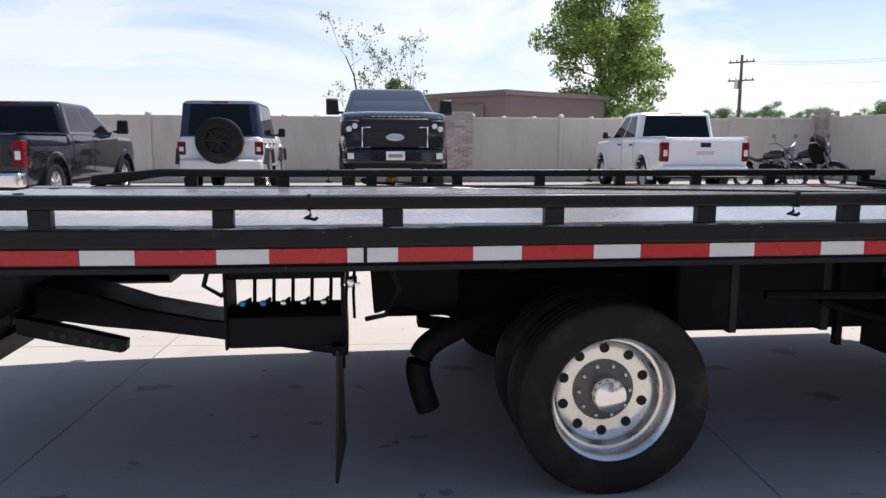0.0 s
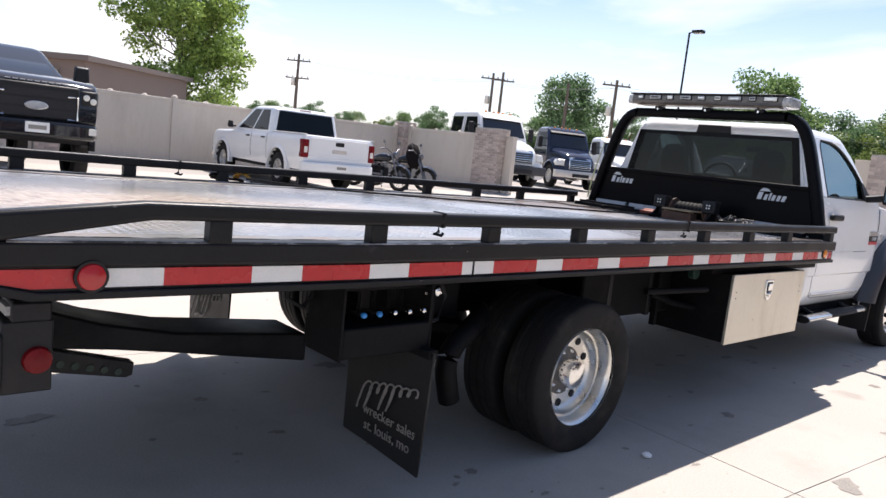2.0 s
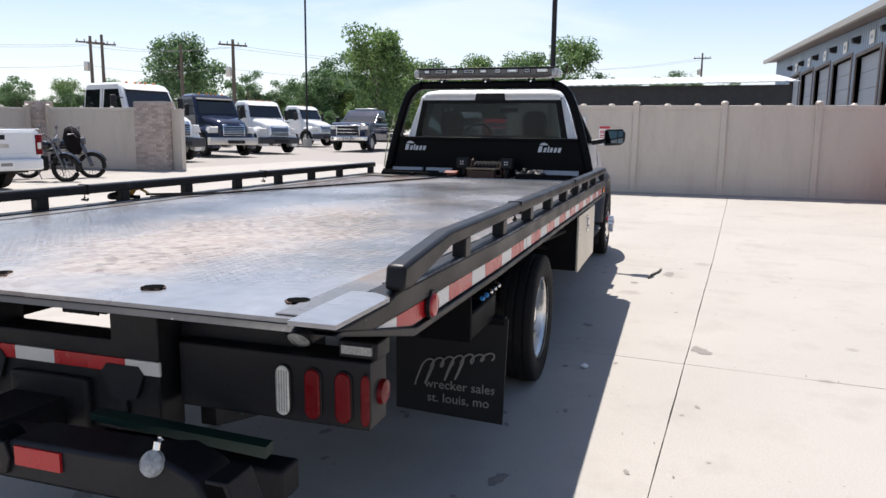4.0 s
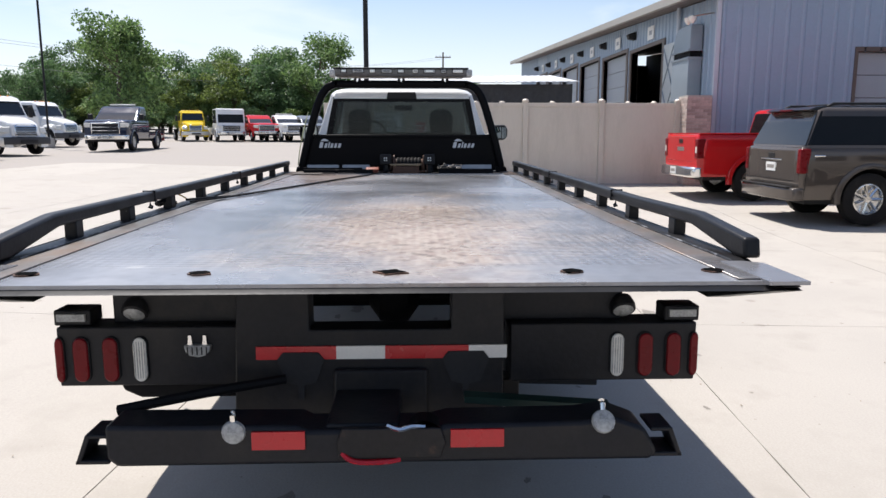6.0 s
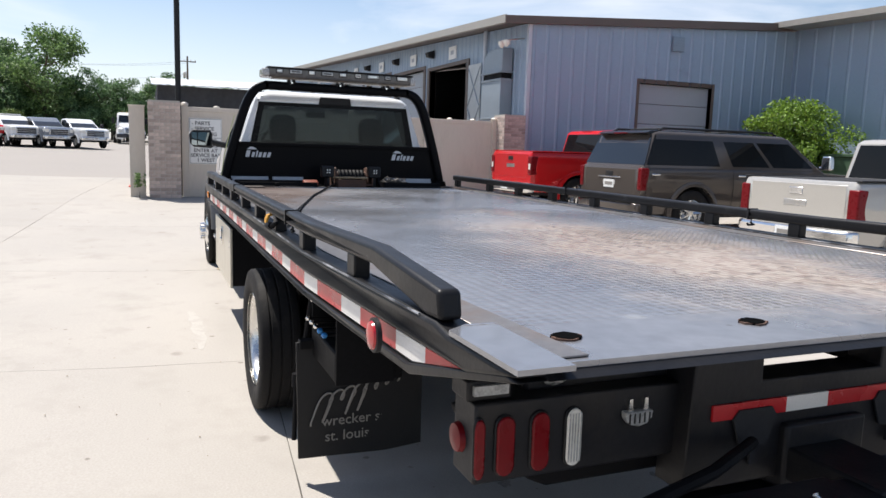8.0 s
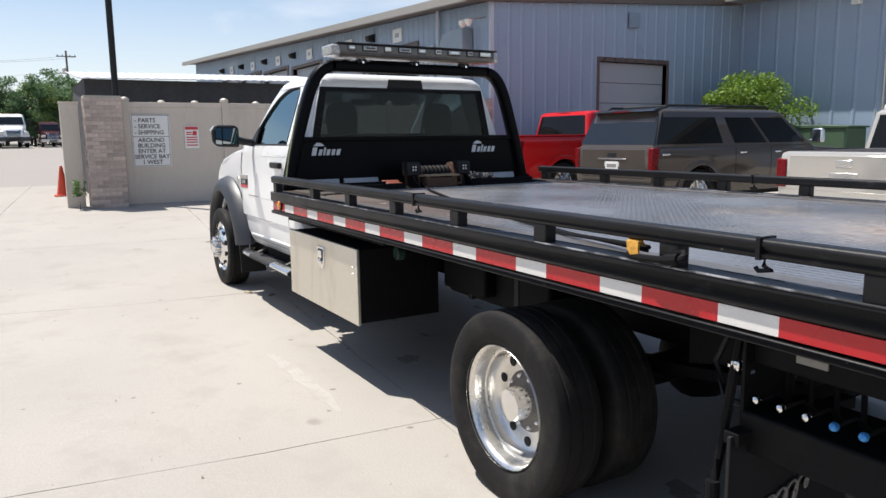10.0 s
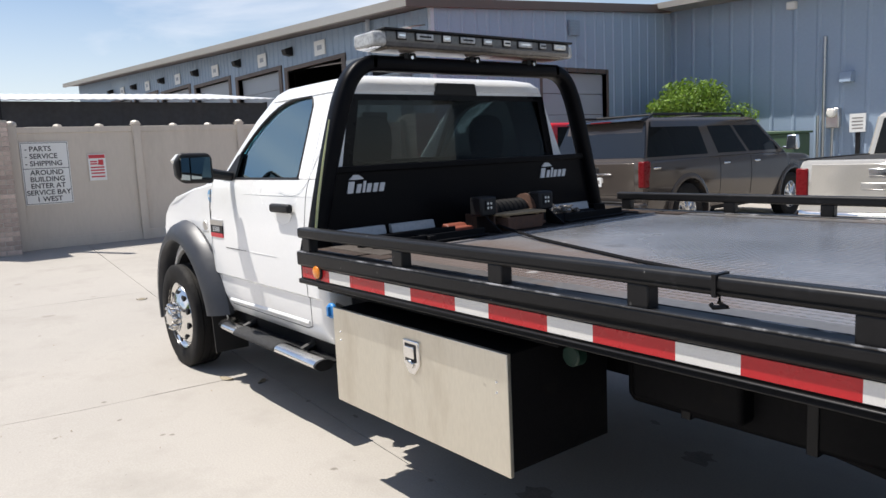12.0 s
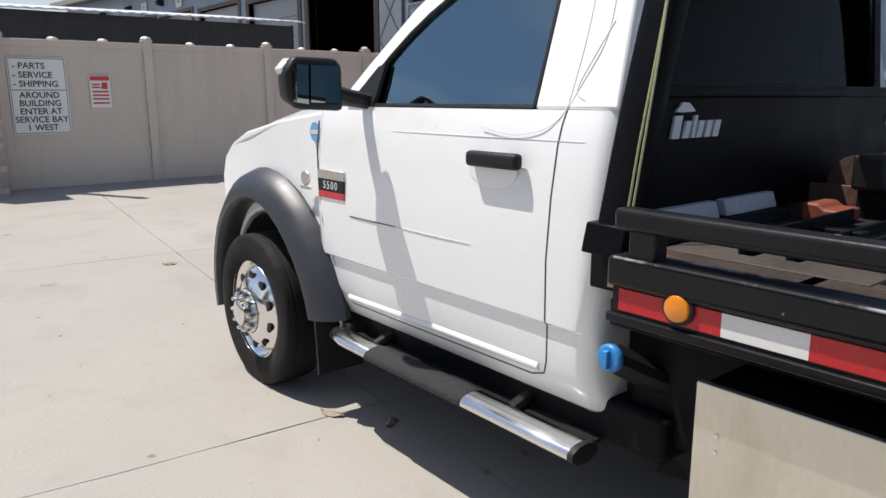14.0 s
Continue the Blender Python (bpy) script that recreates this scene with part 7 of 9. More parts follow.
def car(name, at, turn, label, category, body_mat, L=5.6, W=2.0, H=1.9, wb=3.6, front=0.95, belt=1.22, hood=1.18, bed=0.0, bed_z=1.15, R=0.39, clear=0.42,
        screen=(0.36, 0.50), back=0.10, tumble=0.14, windows=2, roof_mat=None, glass=None, rim=None, tail="tall", rack=False, mirrors=0.22, cap_z=None, group="", spokes=8,
        lift=0.0, flat_back=False, grille_chrome=True, splits=None, reverse=True, rear_inset=0.11, lamp=(0.10, 0.17)):
    """A parked car, pickup or truck. Nose towards +x of its own; origin on the ground, between the axles' middle."""
    z0 = ground_z(at[0], at[1]) + lift
    t = root(name, (at[0], at[1], z0 - lift), label, category, group, turn)
    fx = wb / 2 + front                 # nose
    rx = fx - L                         # tail
    xf, xr = wb / 2, -wb / 2
    up = lift
    A = R + 0.09
    w = W / 2
    # lower body with wheel openings
    top_rear = bed_z if bed else belt
    cowl = fx - L * screen[0] * 0.78
    zb0 = clear + up
    tops = [(rx, top_rear - 0.07 + up), (rx + 0.025, top_rear - 0.015 + up), (rx + 0.06, top_rear + up)]
    if bed:
        tops += [(rx + bed - 0.004, bed_z + up), (rx + bed + 0.004, belt + up)]
    tops += [(cowl - 0.12, belt + up), (cowl, hood + 0.05 + up), (fx - 0.45, hood + 0.015 + up), (fx - 0.18, hood - 0.03 + up), (fx - 0.06, hood - 0.09 + up), (fx, hood - 0.2 + up)]
    lows = [(rx, clear + 0.28 + up), (rx + 0.04, clear + up), (fx - 0.10, clear + 0.02 + up), (fx, clear + 0.25 + up)]

    def plan_w(x):
        """Half width of the body in plan: drawn in round the nose and a little at the tail."""
        u, v = max(0.0, (x - fx + 0.6) / 0.6), max(0.0, (rx + 0.22 - x) / 0.22)
        return w - 0.11 * u ** 2.4 - 0.045 * v ** 2

    def skin(x, z):
        """The side's half width at a height: fullest a little over the middle."""
        h_ = (z - zb0) / max(0.1, ramp(x, tops) - zb0)
        return plan_w(x) - (0.055 * (1 - h_ / 0.62) ** 2 if h_ < 0.62 else 0.028 * ((h_ - 0.62) / 0.38) ** 2)
    stations = {rx, rx + 0.025, rx + 0.06, rx + 0.14, rx + 0.24, fx, fx - 0.03, fx - 0.06, fx - 0.12, fx - 0.18, fx - 0.3, fx - 0.45, fx - 0.6, cowl, cowl - 0.12}
    if bed:
        stations |= {rx + bed - 0.004, rx + bed + 0.004}
    for ax in (xr, xf):
        stations |= {ax + A * math.cos(math.pi * k / 16) for k in range(17)} | {ax - A - 0.004, ax + A + 0.004}
    stations |= {rx + 0.3 * k for k in range(1, int(L / 0.3))}
    rings = []
    for x in sorted(q for q in stations if rx <= q <= fx):
        lo, hi = ramp(x, lows), ramp(x, tops)
        for ax in (xr, xf):
            if abs(x - ax) < A:
                lo = max(lo, R + up + math.sqrt(A * A - (x - ax) ** 2))
        half = []
        for k, f in enumerate((0.0, 0.10, 0.30, 0.52, 0.62, 0.78, 0.90)):
            z = min(max(zb0 + (hi - zb0) * f, lo + 0.0015 * k), hi - 0.05 + 0.001 * k)
            half.append((skin(x, z), z))
        yt = skin(x, hi)
        half += [(yt - 0.008, hi - 0.03), (yt - 0.028, hi - 0.009), (yt - 0.065, hi), (yt * 0.5, hi + (0.025 if x > cowl - 0.1 else 0.0))]
        rings.append([(x, y, z) for y, z in half] + [(x, -y, z) for y, z in half[::-1]])
    bm = B()
    loft(bm, rings)
    body = part("body", bm, body_mat, t, smooth=38)
    for ax in (xr, xf):
        for s in (-1, 1):
            bm = B()
            lip = []
            for a in range(-8, 189, 14):
                ca, sa = math.cos(radians(a)), math.sin(radians(a))
                lip.append([(ax + r * ca, s * y, R + up + r * sa) for r, y in ((A - 0.012, w - 0.08), (A - 0.012, w + 0.022), (A + 0.03, w + 0.024), (A + 0.075, w + 0.004), (A + 0.075, w - 0.08))])
            loft(bm, lip)
            part("arch_lip", bm, body_mat, body, smooth=60)
    bm = B()
    for ax in (xr, xf):
        loft(bm, [[(ax + (A - 0.01) * math.cos(radians(a)), y, R + up + (A - 0.01) * math.sin(radians(a))) for y in (-w + 0.03, w - 0.03)] for a in range(0, 181, 20)], closed=False, caps=False)
    box(bm, rx + 0.2, fx - 0.25, -w + 0.2, w - 0.2, clear - 0.08 + up, clear + 0.1 + up)
    part("underbody", bm, M_DARK, body)
    for ax in (xr, xf):
        for s in (-1, 1):
            wobj = car_wheel(t, ax, s * (w - 0.14), R, s, rim_mat=rim, spokes=spokes)
            if up:
                wobj.location.z = R
    # upper part
    x_front0, x_front1 = cowl - 0.05, fx - L * screen[1]
    x_back0 = (rx + bed + 0.03) if bed else rx + 0.06
    x_back1 = x_back0 + back
    wt = w - tumble
    roof = H + up
    zb = belt + up - 0.02
    bm = B()
    rings = []
    for f, z in ((0.0, zb), (0.5, zb + (roof - zb) * 0.5), (0.86, roof - 0.07), (0.97, roof - 0.02), (1.0, roof)):
        k = min(1.0, f / 0.93)
        inset = 0.0 if f < 0.9 else (0.05 if f < 0.99 else 0.16)
        x1 = x_front0 + (x_front1 - x_front0) * k - inset
        x0 = x_back0 + (x_back1 - x_back0) * k + inset
        yy = (w - 0.035) + (wt - w + 0.035) * k - inset * 0.7
        rings.append(plan_ring(x0, x1, yy, z, 0.09))
    loft(bm, rings)
    cabin = part("cabin", bm, roof_mat or body_mat, t, smooth=40)
    ys = lambda z: (w - 0.035) + (wt - w + 0.035) * min(1.0, (z - zb) / ((roof - zb) * 0.93))
    gm = glass or M_GLASS_DARK
    z1, z2 = zb + 0.05, roof - (0.075 if flat_back else 0.095)
    kx = lambda z, a, b: a + (b - a) * (z - zb) / ((roof - zb) * 0.93)
    for s in (-1, 1):
        lo0, lo1 = kx(z1, x_back0, x_back1) + (0.16 if not flat_back else 0.12), kx(z1, x_front0, x_front1) - 0.22
        hi0, hi1 = kx(z2, x_back0, x_back1) + (0.18 if not flat_back else 0.12), kx(z2, x_front0, x_front1) - 0.14
        for a, b in (splits or [(k / windows, (k + 1) / windows) for k in range(windows)]):
            gap = 0.035 if not splits else 0.0
            bm = B()
            poly_side(bm, [(lo0 + (lo1 - lo0) * a + gap, z1), (lo0 + (lo1 - lo0) * b - gap, z1), (hi0 + (hi1 - hi0) * b - gap, z2), (hi0 + (hi1 - hi0) * a + gap, z2)], s, ys)
            part("side_window", bm, gm, cabin)
            # door shut line and handle
            xd = lo0 + (lo1 - lo0) * a
            bm = B()
            tube(bm, [(xd, s * (skin(xd, z) + 0.0005), z) for z in [zb - 0.02 + (clear + 0.15 + up - zb + 0.02) * k / 6 for k in range(7)]], 0.005, 5)
            part("door_gap", bm, M_PLASTIC, body)
            bm = B()
            box(bm, xd + 0.10, xd + 0.28, min(s * (w - 0.05), s * (w + 0.02)), max(s * (w - 0.05), s * (w + 0.02)), zb - 0.14, zb - 0.105)
            part("door_handle", bm, M_PLASTIC if body_mat is not P_BROWN else M_CHROME, body, bevel=0.01)
        if mirrors:
            bm = B()
            mx = x_front0 - 0.12
            hm = max(0.17, mirrors * 1.25)
            loft(bm, [[(mx + dx, s * (w + y), zb + z) for y, z in ((0.03, 0.03 + g), (0.03 + mirrors - g, 0.03 + g), (0.03 + mirrors, 0.07 + g), (0.03 + mirrors - g, 0.03 + hm - g), (0.05, 0.03 + hm - g))] for dx, g in ((-0.07, 0.0), (0.0, 0.0), (0.06, 0.03))])
            box(bm, mx - 0.02, mx + 0.03, min(s * (w - 0.06), s * (w + 0.06)), max(s * (w - 0.06), s * (w + 0.06)), zb + 0.05, zb + 0.10)
            part("mirror", bm, M_PLASTIC if body_mat is not P_BROWN else M_CHROME, body, bevel=0.025, seg=3)
    # windscreen and rear window, laid on the sloping ends
    for which in (0, 1):
        a0, a1 = (x_front0, x_front1) if which == 0 else (x_back0, x_back1)
        sg = 1 if which == 0 else -1
        bm = B()
        pts = []
        for z in (z1, z2):
            xx = kx(z, a0, a1) + sg * 0.004
            yw = ys(z) - (0.11 if which == 0 else rear_inset)
            pts.append([(xx, -yw, z), (xx, yw, z)])
        q = [pts[0][0], pts[0][1], pts[1][1], pts[1][0]]
        vs = [bm.verts.new(p) for p in q] + [bm.verts.new((p[0] - sg * 0.008, p[1], p[2])) for p in q]
        bm.faces.new(vs[:4])
        bm.faces.new(vs[4:][::-1])
        for i in range(4):
            j = (i + 1) % 4
            bm.faces.new((vs[i], vs[j], vs[4 + j], vs[4 + i]))
        part("windscreen" if which == 0 else "rear_window", bm, M_GLASS_SCREEN if (which == 0 and screen[0] > 0.05) or rack else gm, cabin)
    bm = B()
    box(bm, x_back1 + 0.02, x_back1 + 0.05, -0.16, 0.16, roof - 0.055, roof - 0.02)
    part("high_brake_lamp", bm, M_LENS_RED, cabin, bevel=0.006)
    if bed:
        bm = B()
        box(bm, rx + 0.07, rx + bed - 0.05, -w + 0.13, w - 0.13, bed_z + up - 0.004, bed_z + up + 0.006)
        part("bed_floor" if cap_z is None else "bed_cover", bm, M_DARK if cap_z is None else body_mat, body)
        for s in (-1, 1):
            bm = B()
            box(bm, rx + 0.03, rx + bed, min(s * (w - 0.12), s * (w - 0.03)), max(s * (w - 0.12), s * (w - 0.03)), bed_z + up, bed_z + up + 0.02)
            part("bed_rail", bm, M_PLASTIC if cap_z is None and body_mat is not P_WHITE2 else body_mat, body, bevel=0.006)
    # tail
    for s in (-1, 1):
        bm = B()
        zt = top_rear + up - lamp[0]
        h_ = 0.40 if tail == "tall" else 0.26
        box(bm, rx - 0.015, rx + 0.16, min(s * (w - lamp[1]), s * (w - 0.012)), max(s * (w - lamp[1]), s * (w - 0.012)), zt - h_, zt)
        tl = part("tail_lamp", bm, M_LENS_RED, body, bevel=0.02)
        if not reverse:
            continue
        bm = B()
        box(bm, rx - 0.019, rx - 0.012, min(s * (w - 0.13), s * (w - 0.05)), max(s * (w - 0.13), s * (w - 0.05)), zt - h_ * 0.72, zt - h_ * 0.40)
        part("reverse_lens", bm, M_LENS_WHITE, tl)
    bm = B()
    box(bm, rx - 0.004, rx + 0.02, -w + 0.2, w - 0.2, clear + 0.30 + up, top_rear + up - 0.05)
    tg = part("tailgate", bm, body_mat, body, bevel=0.012)
    bm = B()
    box(bm, rx - 0.012, rx, -0.11, 0.11, top_rear + up - 0.20, top_rear + up - 0.11)
    part("gate_handle", bm, M_PLASTIC if body_mat is not P_SILVER else M_CHROME, tg, bevel=0.008)
    bm = B()
    box(bm, rx - 0.009, rx, -0.19, 0.19, top_rear + up - 0.36, top_rear + up - 0.28)
    part("maker_mark", bm, M_ALU, tg, bevel=0.006)
    bm = B()
    prism(bm, [(rx + 0.1, -w + 0.02), (rx - 0.06, -w + 0.05), (rx - 0.14, -w + 0.22), (rx - 0.15, 0), (rx - 0.14, w - 0.22), (rx - 0.06, w - 0.05), (rx + 0.1, w - 0.02)], clear - 0.02 + up, clear + 0.2 + up, "z")
    rb = part("rear_bumper", bm, (M_CHROME if bed and body_mat is not P_WHITE2 else body_mat), body, bevel=0.04, seg=3)
    bm = B()
    zz = (clear + 0.03 + up) if bed else (top_rear + up - 0.42)
    xx = rx - 0.155 if bed else rx - 0.012
    box(bm, xx, xx + 0.01, -0.16, 0.16, zz, zz + 0.15)
    pl = part("number_plate", bm, M_SIGN, rb if bed else tg)
    bm = B()
    box(bm, xx - 0.003, xx + 0.002, -0.12, 0.12, zz + 0.045, zz + 0.105)
    part("text_bar", bm, M_LETTER, pl)
    # face
    bm = B()
    box(bm, fx - 0.05, fx + 0.02, -w * 0.62, w * 0.62, clear + 0.24 + up, hood - 0.10 + up)
    gr_ = part("grille", bm, M_CHROME if grille_chrome else M_PLASTIC, body, bevel=0.03)
    for k in range(3):
        za = clear + 0.27 + up + (hood - clear - 0.42) * k / 3
        bm = B()
        box(bm, fx + 0.018, fx + 0.024, -w * 0.56, w * 0.56, za, za + (hood - clear - 0.42) / 3 - 0.03)
        part("grille_mesh", bm, M_DARK, gr_)
    for s in (-1, 1):
        bm = B()
        prism(bm, [(fx - 0.30, s * (plan_w(fx - 0.30) - 0.006)), (fx - 0.12, s * (plan_w(fx - 0.12) + 0.004)), (fx + 0.008, s * (plan_w(fx) - 0.01)), (fx + 0.012, s * w * 0.64), (fx - 0.2, s * w * 0.62)], hood - 0.36 + up, hood - 0.13 + up, "z")
        hl = part("headlamp", bm, M_LENS_WHITE if grille_chrome else M_PLASTIC, body, bevel=0.03)
        if not grille_chrome:
            for q, dz in ((0.76, 0.0), (0.87, -0.05)):
                bm = B()
                lathe(bm, [(0.05, 0.0), (0.045, 0.012), (0.01, 0.02)], 16, "x", (fx + 0.006, s * (w - 0.05) * q, hood - 0.23 + dz + up))
                part("lens", bm, M_LENS_WHITE, hl)
            bm = B()
            box(bm, fx + 0.115, fx + 0.126, s * w * 0.80 - 0.055, s * w * 0.80 + 0.055, clear + 0.06 + up, clear + 0.16 + up)
            part("fog_lamp", bm, M_LENS_WHITE, body, bevel=0.004)
    bm = B()
    prism(bm, [(fx - 0.2, -w + 0.03), (fx + 0.02, -w + 0.12), (fx + 0.10, -w + 0.32), (fx + 0.12, 0), (fx + 0.10, w - 0.32), (fx + 0.02, w - 0.12), (fx - 0.2, w - 0.03)], clear - 0.03 + up, clear + 0.22 + up, "z")
    fb = part("front_bumper", bm, M_CHROME if grille_chrome else body_mat, body, bevel=0.05, seg=3)
    bm = B()
    box(bm, fx + 0.115, fx + 0.126, -0.16, 0.16, clear + 0.04 + up, clear + 0.19 + up)
    pf = part("number_plate", bm, M_SIGN, fb)
    bm = B()
    box(bm, fx + 0.124, fx + 0.129, -0.12, 0.12, clear + 0.085 + up, clear + 0.145 + up)
    part("text_bar", bm, M_LETTER, pf)
    if rack:
        # black spoiler over the tailgate window, bright strip under it
        bm = B()
        prism(bm, [(x_back1 - 0.13, roof - 0.05), (x_back1 + 0.02, roof - 0.075), (x_back1 + 0.16, roof - 0.01), (x_back1 + 0.14, roof + 0.012), (x_back1 - 0.02, roof - 0.005)], -wt + 0.05, wt - 0.05, "y")
        sp_ = part("rear_spoiler", bm, P_BLACK, cabin, "gloss black rear spoiler", bevel=0.012)
        bm = B()
        box(bm, x_back1 - 0.136, x_back1 - 0.10, -0.2, 0.2, roof - 0.055, roof - 0.035)
        part("brake_lens", bm, M_LENS_RED, sp_)
        bm = B()
        box(bm, rx - 0.016, rx, -0.36, 0.36, top_rear + up - 0.235, top_rear + up - 0.21)
        part("bright_strip", bm, M_CHROME, tg, bevel=0.004)
        bm = B()
        box(bm, rx - 0.155, rx - 0.02, -w + 0.16, w - 0.16, clear + 0.198 + up, clear + 0.215 + up)
        part("bumper_step", bm, M_PLASTIC, rb, bevel=0.004)
        for s in (-1, 1):
            bm = B()
            tube(bm, [(x_back1 + 0.2, s * (wt - 0.12), roof), (x_back1 + 0.3, s * (wt - 0.12), roof + 0.05), (x_front1 - 0.3, s * (wt - 0.12), roof + 0.05), (x_front1 - 0.2, s * (wt - 0.12), roof)], 0.022, 8)
            part("roof_rail", bm, M_PLASTIC, cabin)
        for xx in (x_back1 + 0.6, x_front1 - 0.7):
            bm = B()
            tube(bm, [(xx, -(wt - 0.12), roof + 0.055), (xx, wt - 0.12, roof + 0.055)], 0.018, 6)
            part("roof_bar", bm, M_PLASTIC, cabin)
    return t, body, cabin, dict(fx=fx, rx=rx, w=w, xf=xf, xr=xr, roof=roof, wt=wt, x_back1=x_back1, x_front1=x_front1)


# along the building: red pickup, long estate, pewter pickup
car("pickup_truck", (11.85, -4.95), -90, "red pickup truck with a chrome rear bumper parked by the workshop", "pickup", P_RED, L=5.8, W=2.0, H=1.90, wb=3.65, bed=1.85, bed_z=1.36, belt=1.32, hood=1.25, R=0.40, clear=0.48, cap_z=1, rim=M_CHROME, screen=(0.34, 0.46), tail="tall")
car("estate_car", (8.6, -5.265), -90, "bronze-grey long sport utility vehicle with dark windows and roof rails", "SUV", P_BROWN, L=5.65, W=2.0, H=1.93, wb=3.47, front=1.0, belt=1.28, hood=1.18, R=0.43, clear=0.42, windows=3, rack=True, rim=M_CHROME, screen=(0.26, 0.37), back=0.26, spokes=7, flat_back=True, reverse=False, rear_inset=0.03, lamp=(0.03, 0.13), tumble=0.19, splits=((-0.025, 0.40), (0.48, 0.71), (0.735, 1.0)))
car("pickup_truck", (4.4, -5.45), -90, "pewter pickup truck with an open bed parked by the workshop", "pickup", P_SILVER, L=5.75, W=1.98, H=1.88, wb=3.65, bed=2.0, bed_z=1.27, belt=1.25, hood=1.2, R=0.39, clear=0.44, screen=(0.36, 0.48), reverse=False)
# along the back fence: black pickup, jeep, large black pickup, white pickup
car("pickup_truck", (-5.7, 14.65), 90, "black crew-cab pickup truck with a chrome rear bumper", "pickup", P_BLACK, L=5.8, W=2.0, H=1.80, wb=3.66, bed=1.75, bed_z=1.22, belt=1.25, hood=1.16, R=0.39, clear=0.44, back=0.16, windows=2, screen=(0.30, 0.42), tumble=0.20, cap_z=1)
t, body, cabin, d = car("jeep", (-2.45, 17.05), 90, "white off-roader with a blue-black soft top and spare wheel", "jeep", P_WHITE2, L=4.1, W=1.66, H=1.86, wb=2.75, front=0.62, belt=1.15, hood=1.15, R=0.42, clear=0.5, roof_mat=M_CLOTH_BLUE, screen=(0.40, 0.47), back=0.08, tumble=0.11, windows=3, mirrors=0.16, lift=0.05, flat_back=True, tail="short", rear_inset=0.17)
sp = car_wheel(t, d["rx"] - 0.17, -0.02, 0.45, 1, 0.27, M_PLASTIC)
sp.rotation_euler, sp.location.z = (0, 0, radians(90)), 1.12
sp.name = "spare_wheel"
for s in (-1, 1):
    for ax in (d["xr"], d["xf"]):
        bm = B()
        prism(bm, [(ax - 0.58, 0.66), (ax - 0.42, 0.98), (ax + 0.42, 0.98), (ax + 0.58, 0.66), (ax + 0.52, 0.64), (ax + 0.38, 0.92), (ax - 0.38, 0.92), (ax - 0.52, 0.64)], s * 0.80, s * 0.92, "y")
        part("fender_flare", bm, M_FLARE, body, bevel=0.02)
t, body, cabin, d = car("pickup_truck", (0.87, 15.7), -90, "large lifted black pickup truck facing out with tow mirrors", "pickup", P_BLACK, L=6.2, W=1.90, H=2.02, wb=3.95, front=1.0, bed=1.9, bed_z=1.40, belt=1.42, hood=1.41, R=0.44, clear=0.56, screen=(0.34, 0.48), mirrors=0.25, tumble=0.21, lift=0.20, grille_chrome=False)
bm = B()
for s in (-1, 1):
    tube(bm, [(d["fx"] + 0.03, s * 0.42, 1.36), (d["fx"] + 0.03, s * 0.56, 1.36), (d["fx"] + 0.03, s * 0.56, 1.02), (d["fx"] + 0.03, s * 0.42, 1.02)], 0.014, 6)
part("grille_brackets", bm, M_CHROME, body)
bm = B()
pts = [(0.16 * math.cos(a), 1.19 + 0.065 * math.sin(a)) for a in [k * math.tau / 24 for k in range(24)]]
prism(bm, pts, d["fx"] + 0.022, d["fx"] + 0.036, "x")
part("maker_mark", bm, M_CHROME, body, bevel=0.006)
for k in range(9):
    bm = B()
    box(bm, d["fx"] - 0.055, d["fx"] - 0.02, -0.4 + k * 0.095, -0.34 + k * 0.095, 1.535, 1.548)
    part("text_bar", bm, M_LOGO, body)
t, body, cabin, d = car("pickup_truck", (7.55, 17.24), 86.5, "small white pickup truck parked by the back fence", "pickup", P_WHITE2, L=5.4, W=1.88, H=1.79, wb=3.26, bed=1.6, bed_z=1.20, belt=1.18, hood=1.1, R=0.38, clear=0.42, lift=0.02, screen=(0.35, 0.47), rim=M_ALU, mirrors=0.13)


# trucks and pickups beyond the gateway
def flatbed(t, x0, x1, w=1.15, z=1.05):
    bm = B()
    box(bm, x0, x1, -w, w, z, z + 0.1)
    fb = part("flatbed", bm, M_FRAME, t, bevel=0.01)
    bm = B()
    tube(bm, [(x1 - 0.05, -0.95, z), (x1 - 0.05, -0.8, z + 1.0), (x1 - 0.05, 0.8, z + 1.0), (x1 - 0.05, 0.95, z)], 0.05, 8)
    part("cab_guard", bm, M_FRAME, fb)


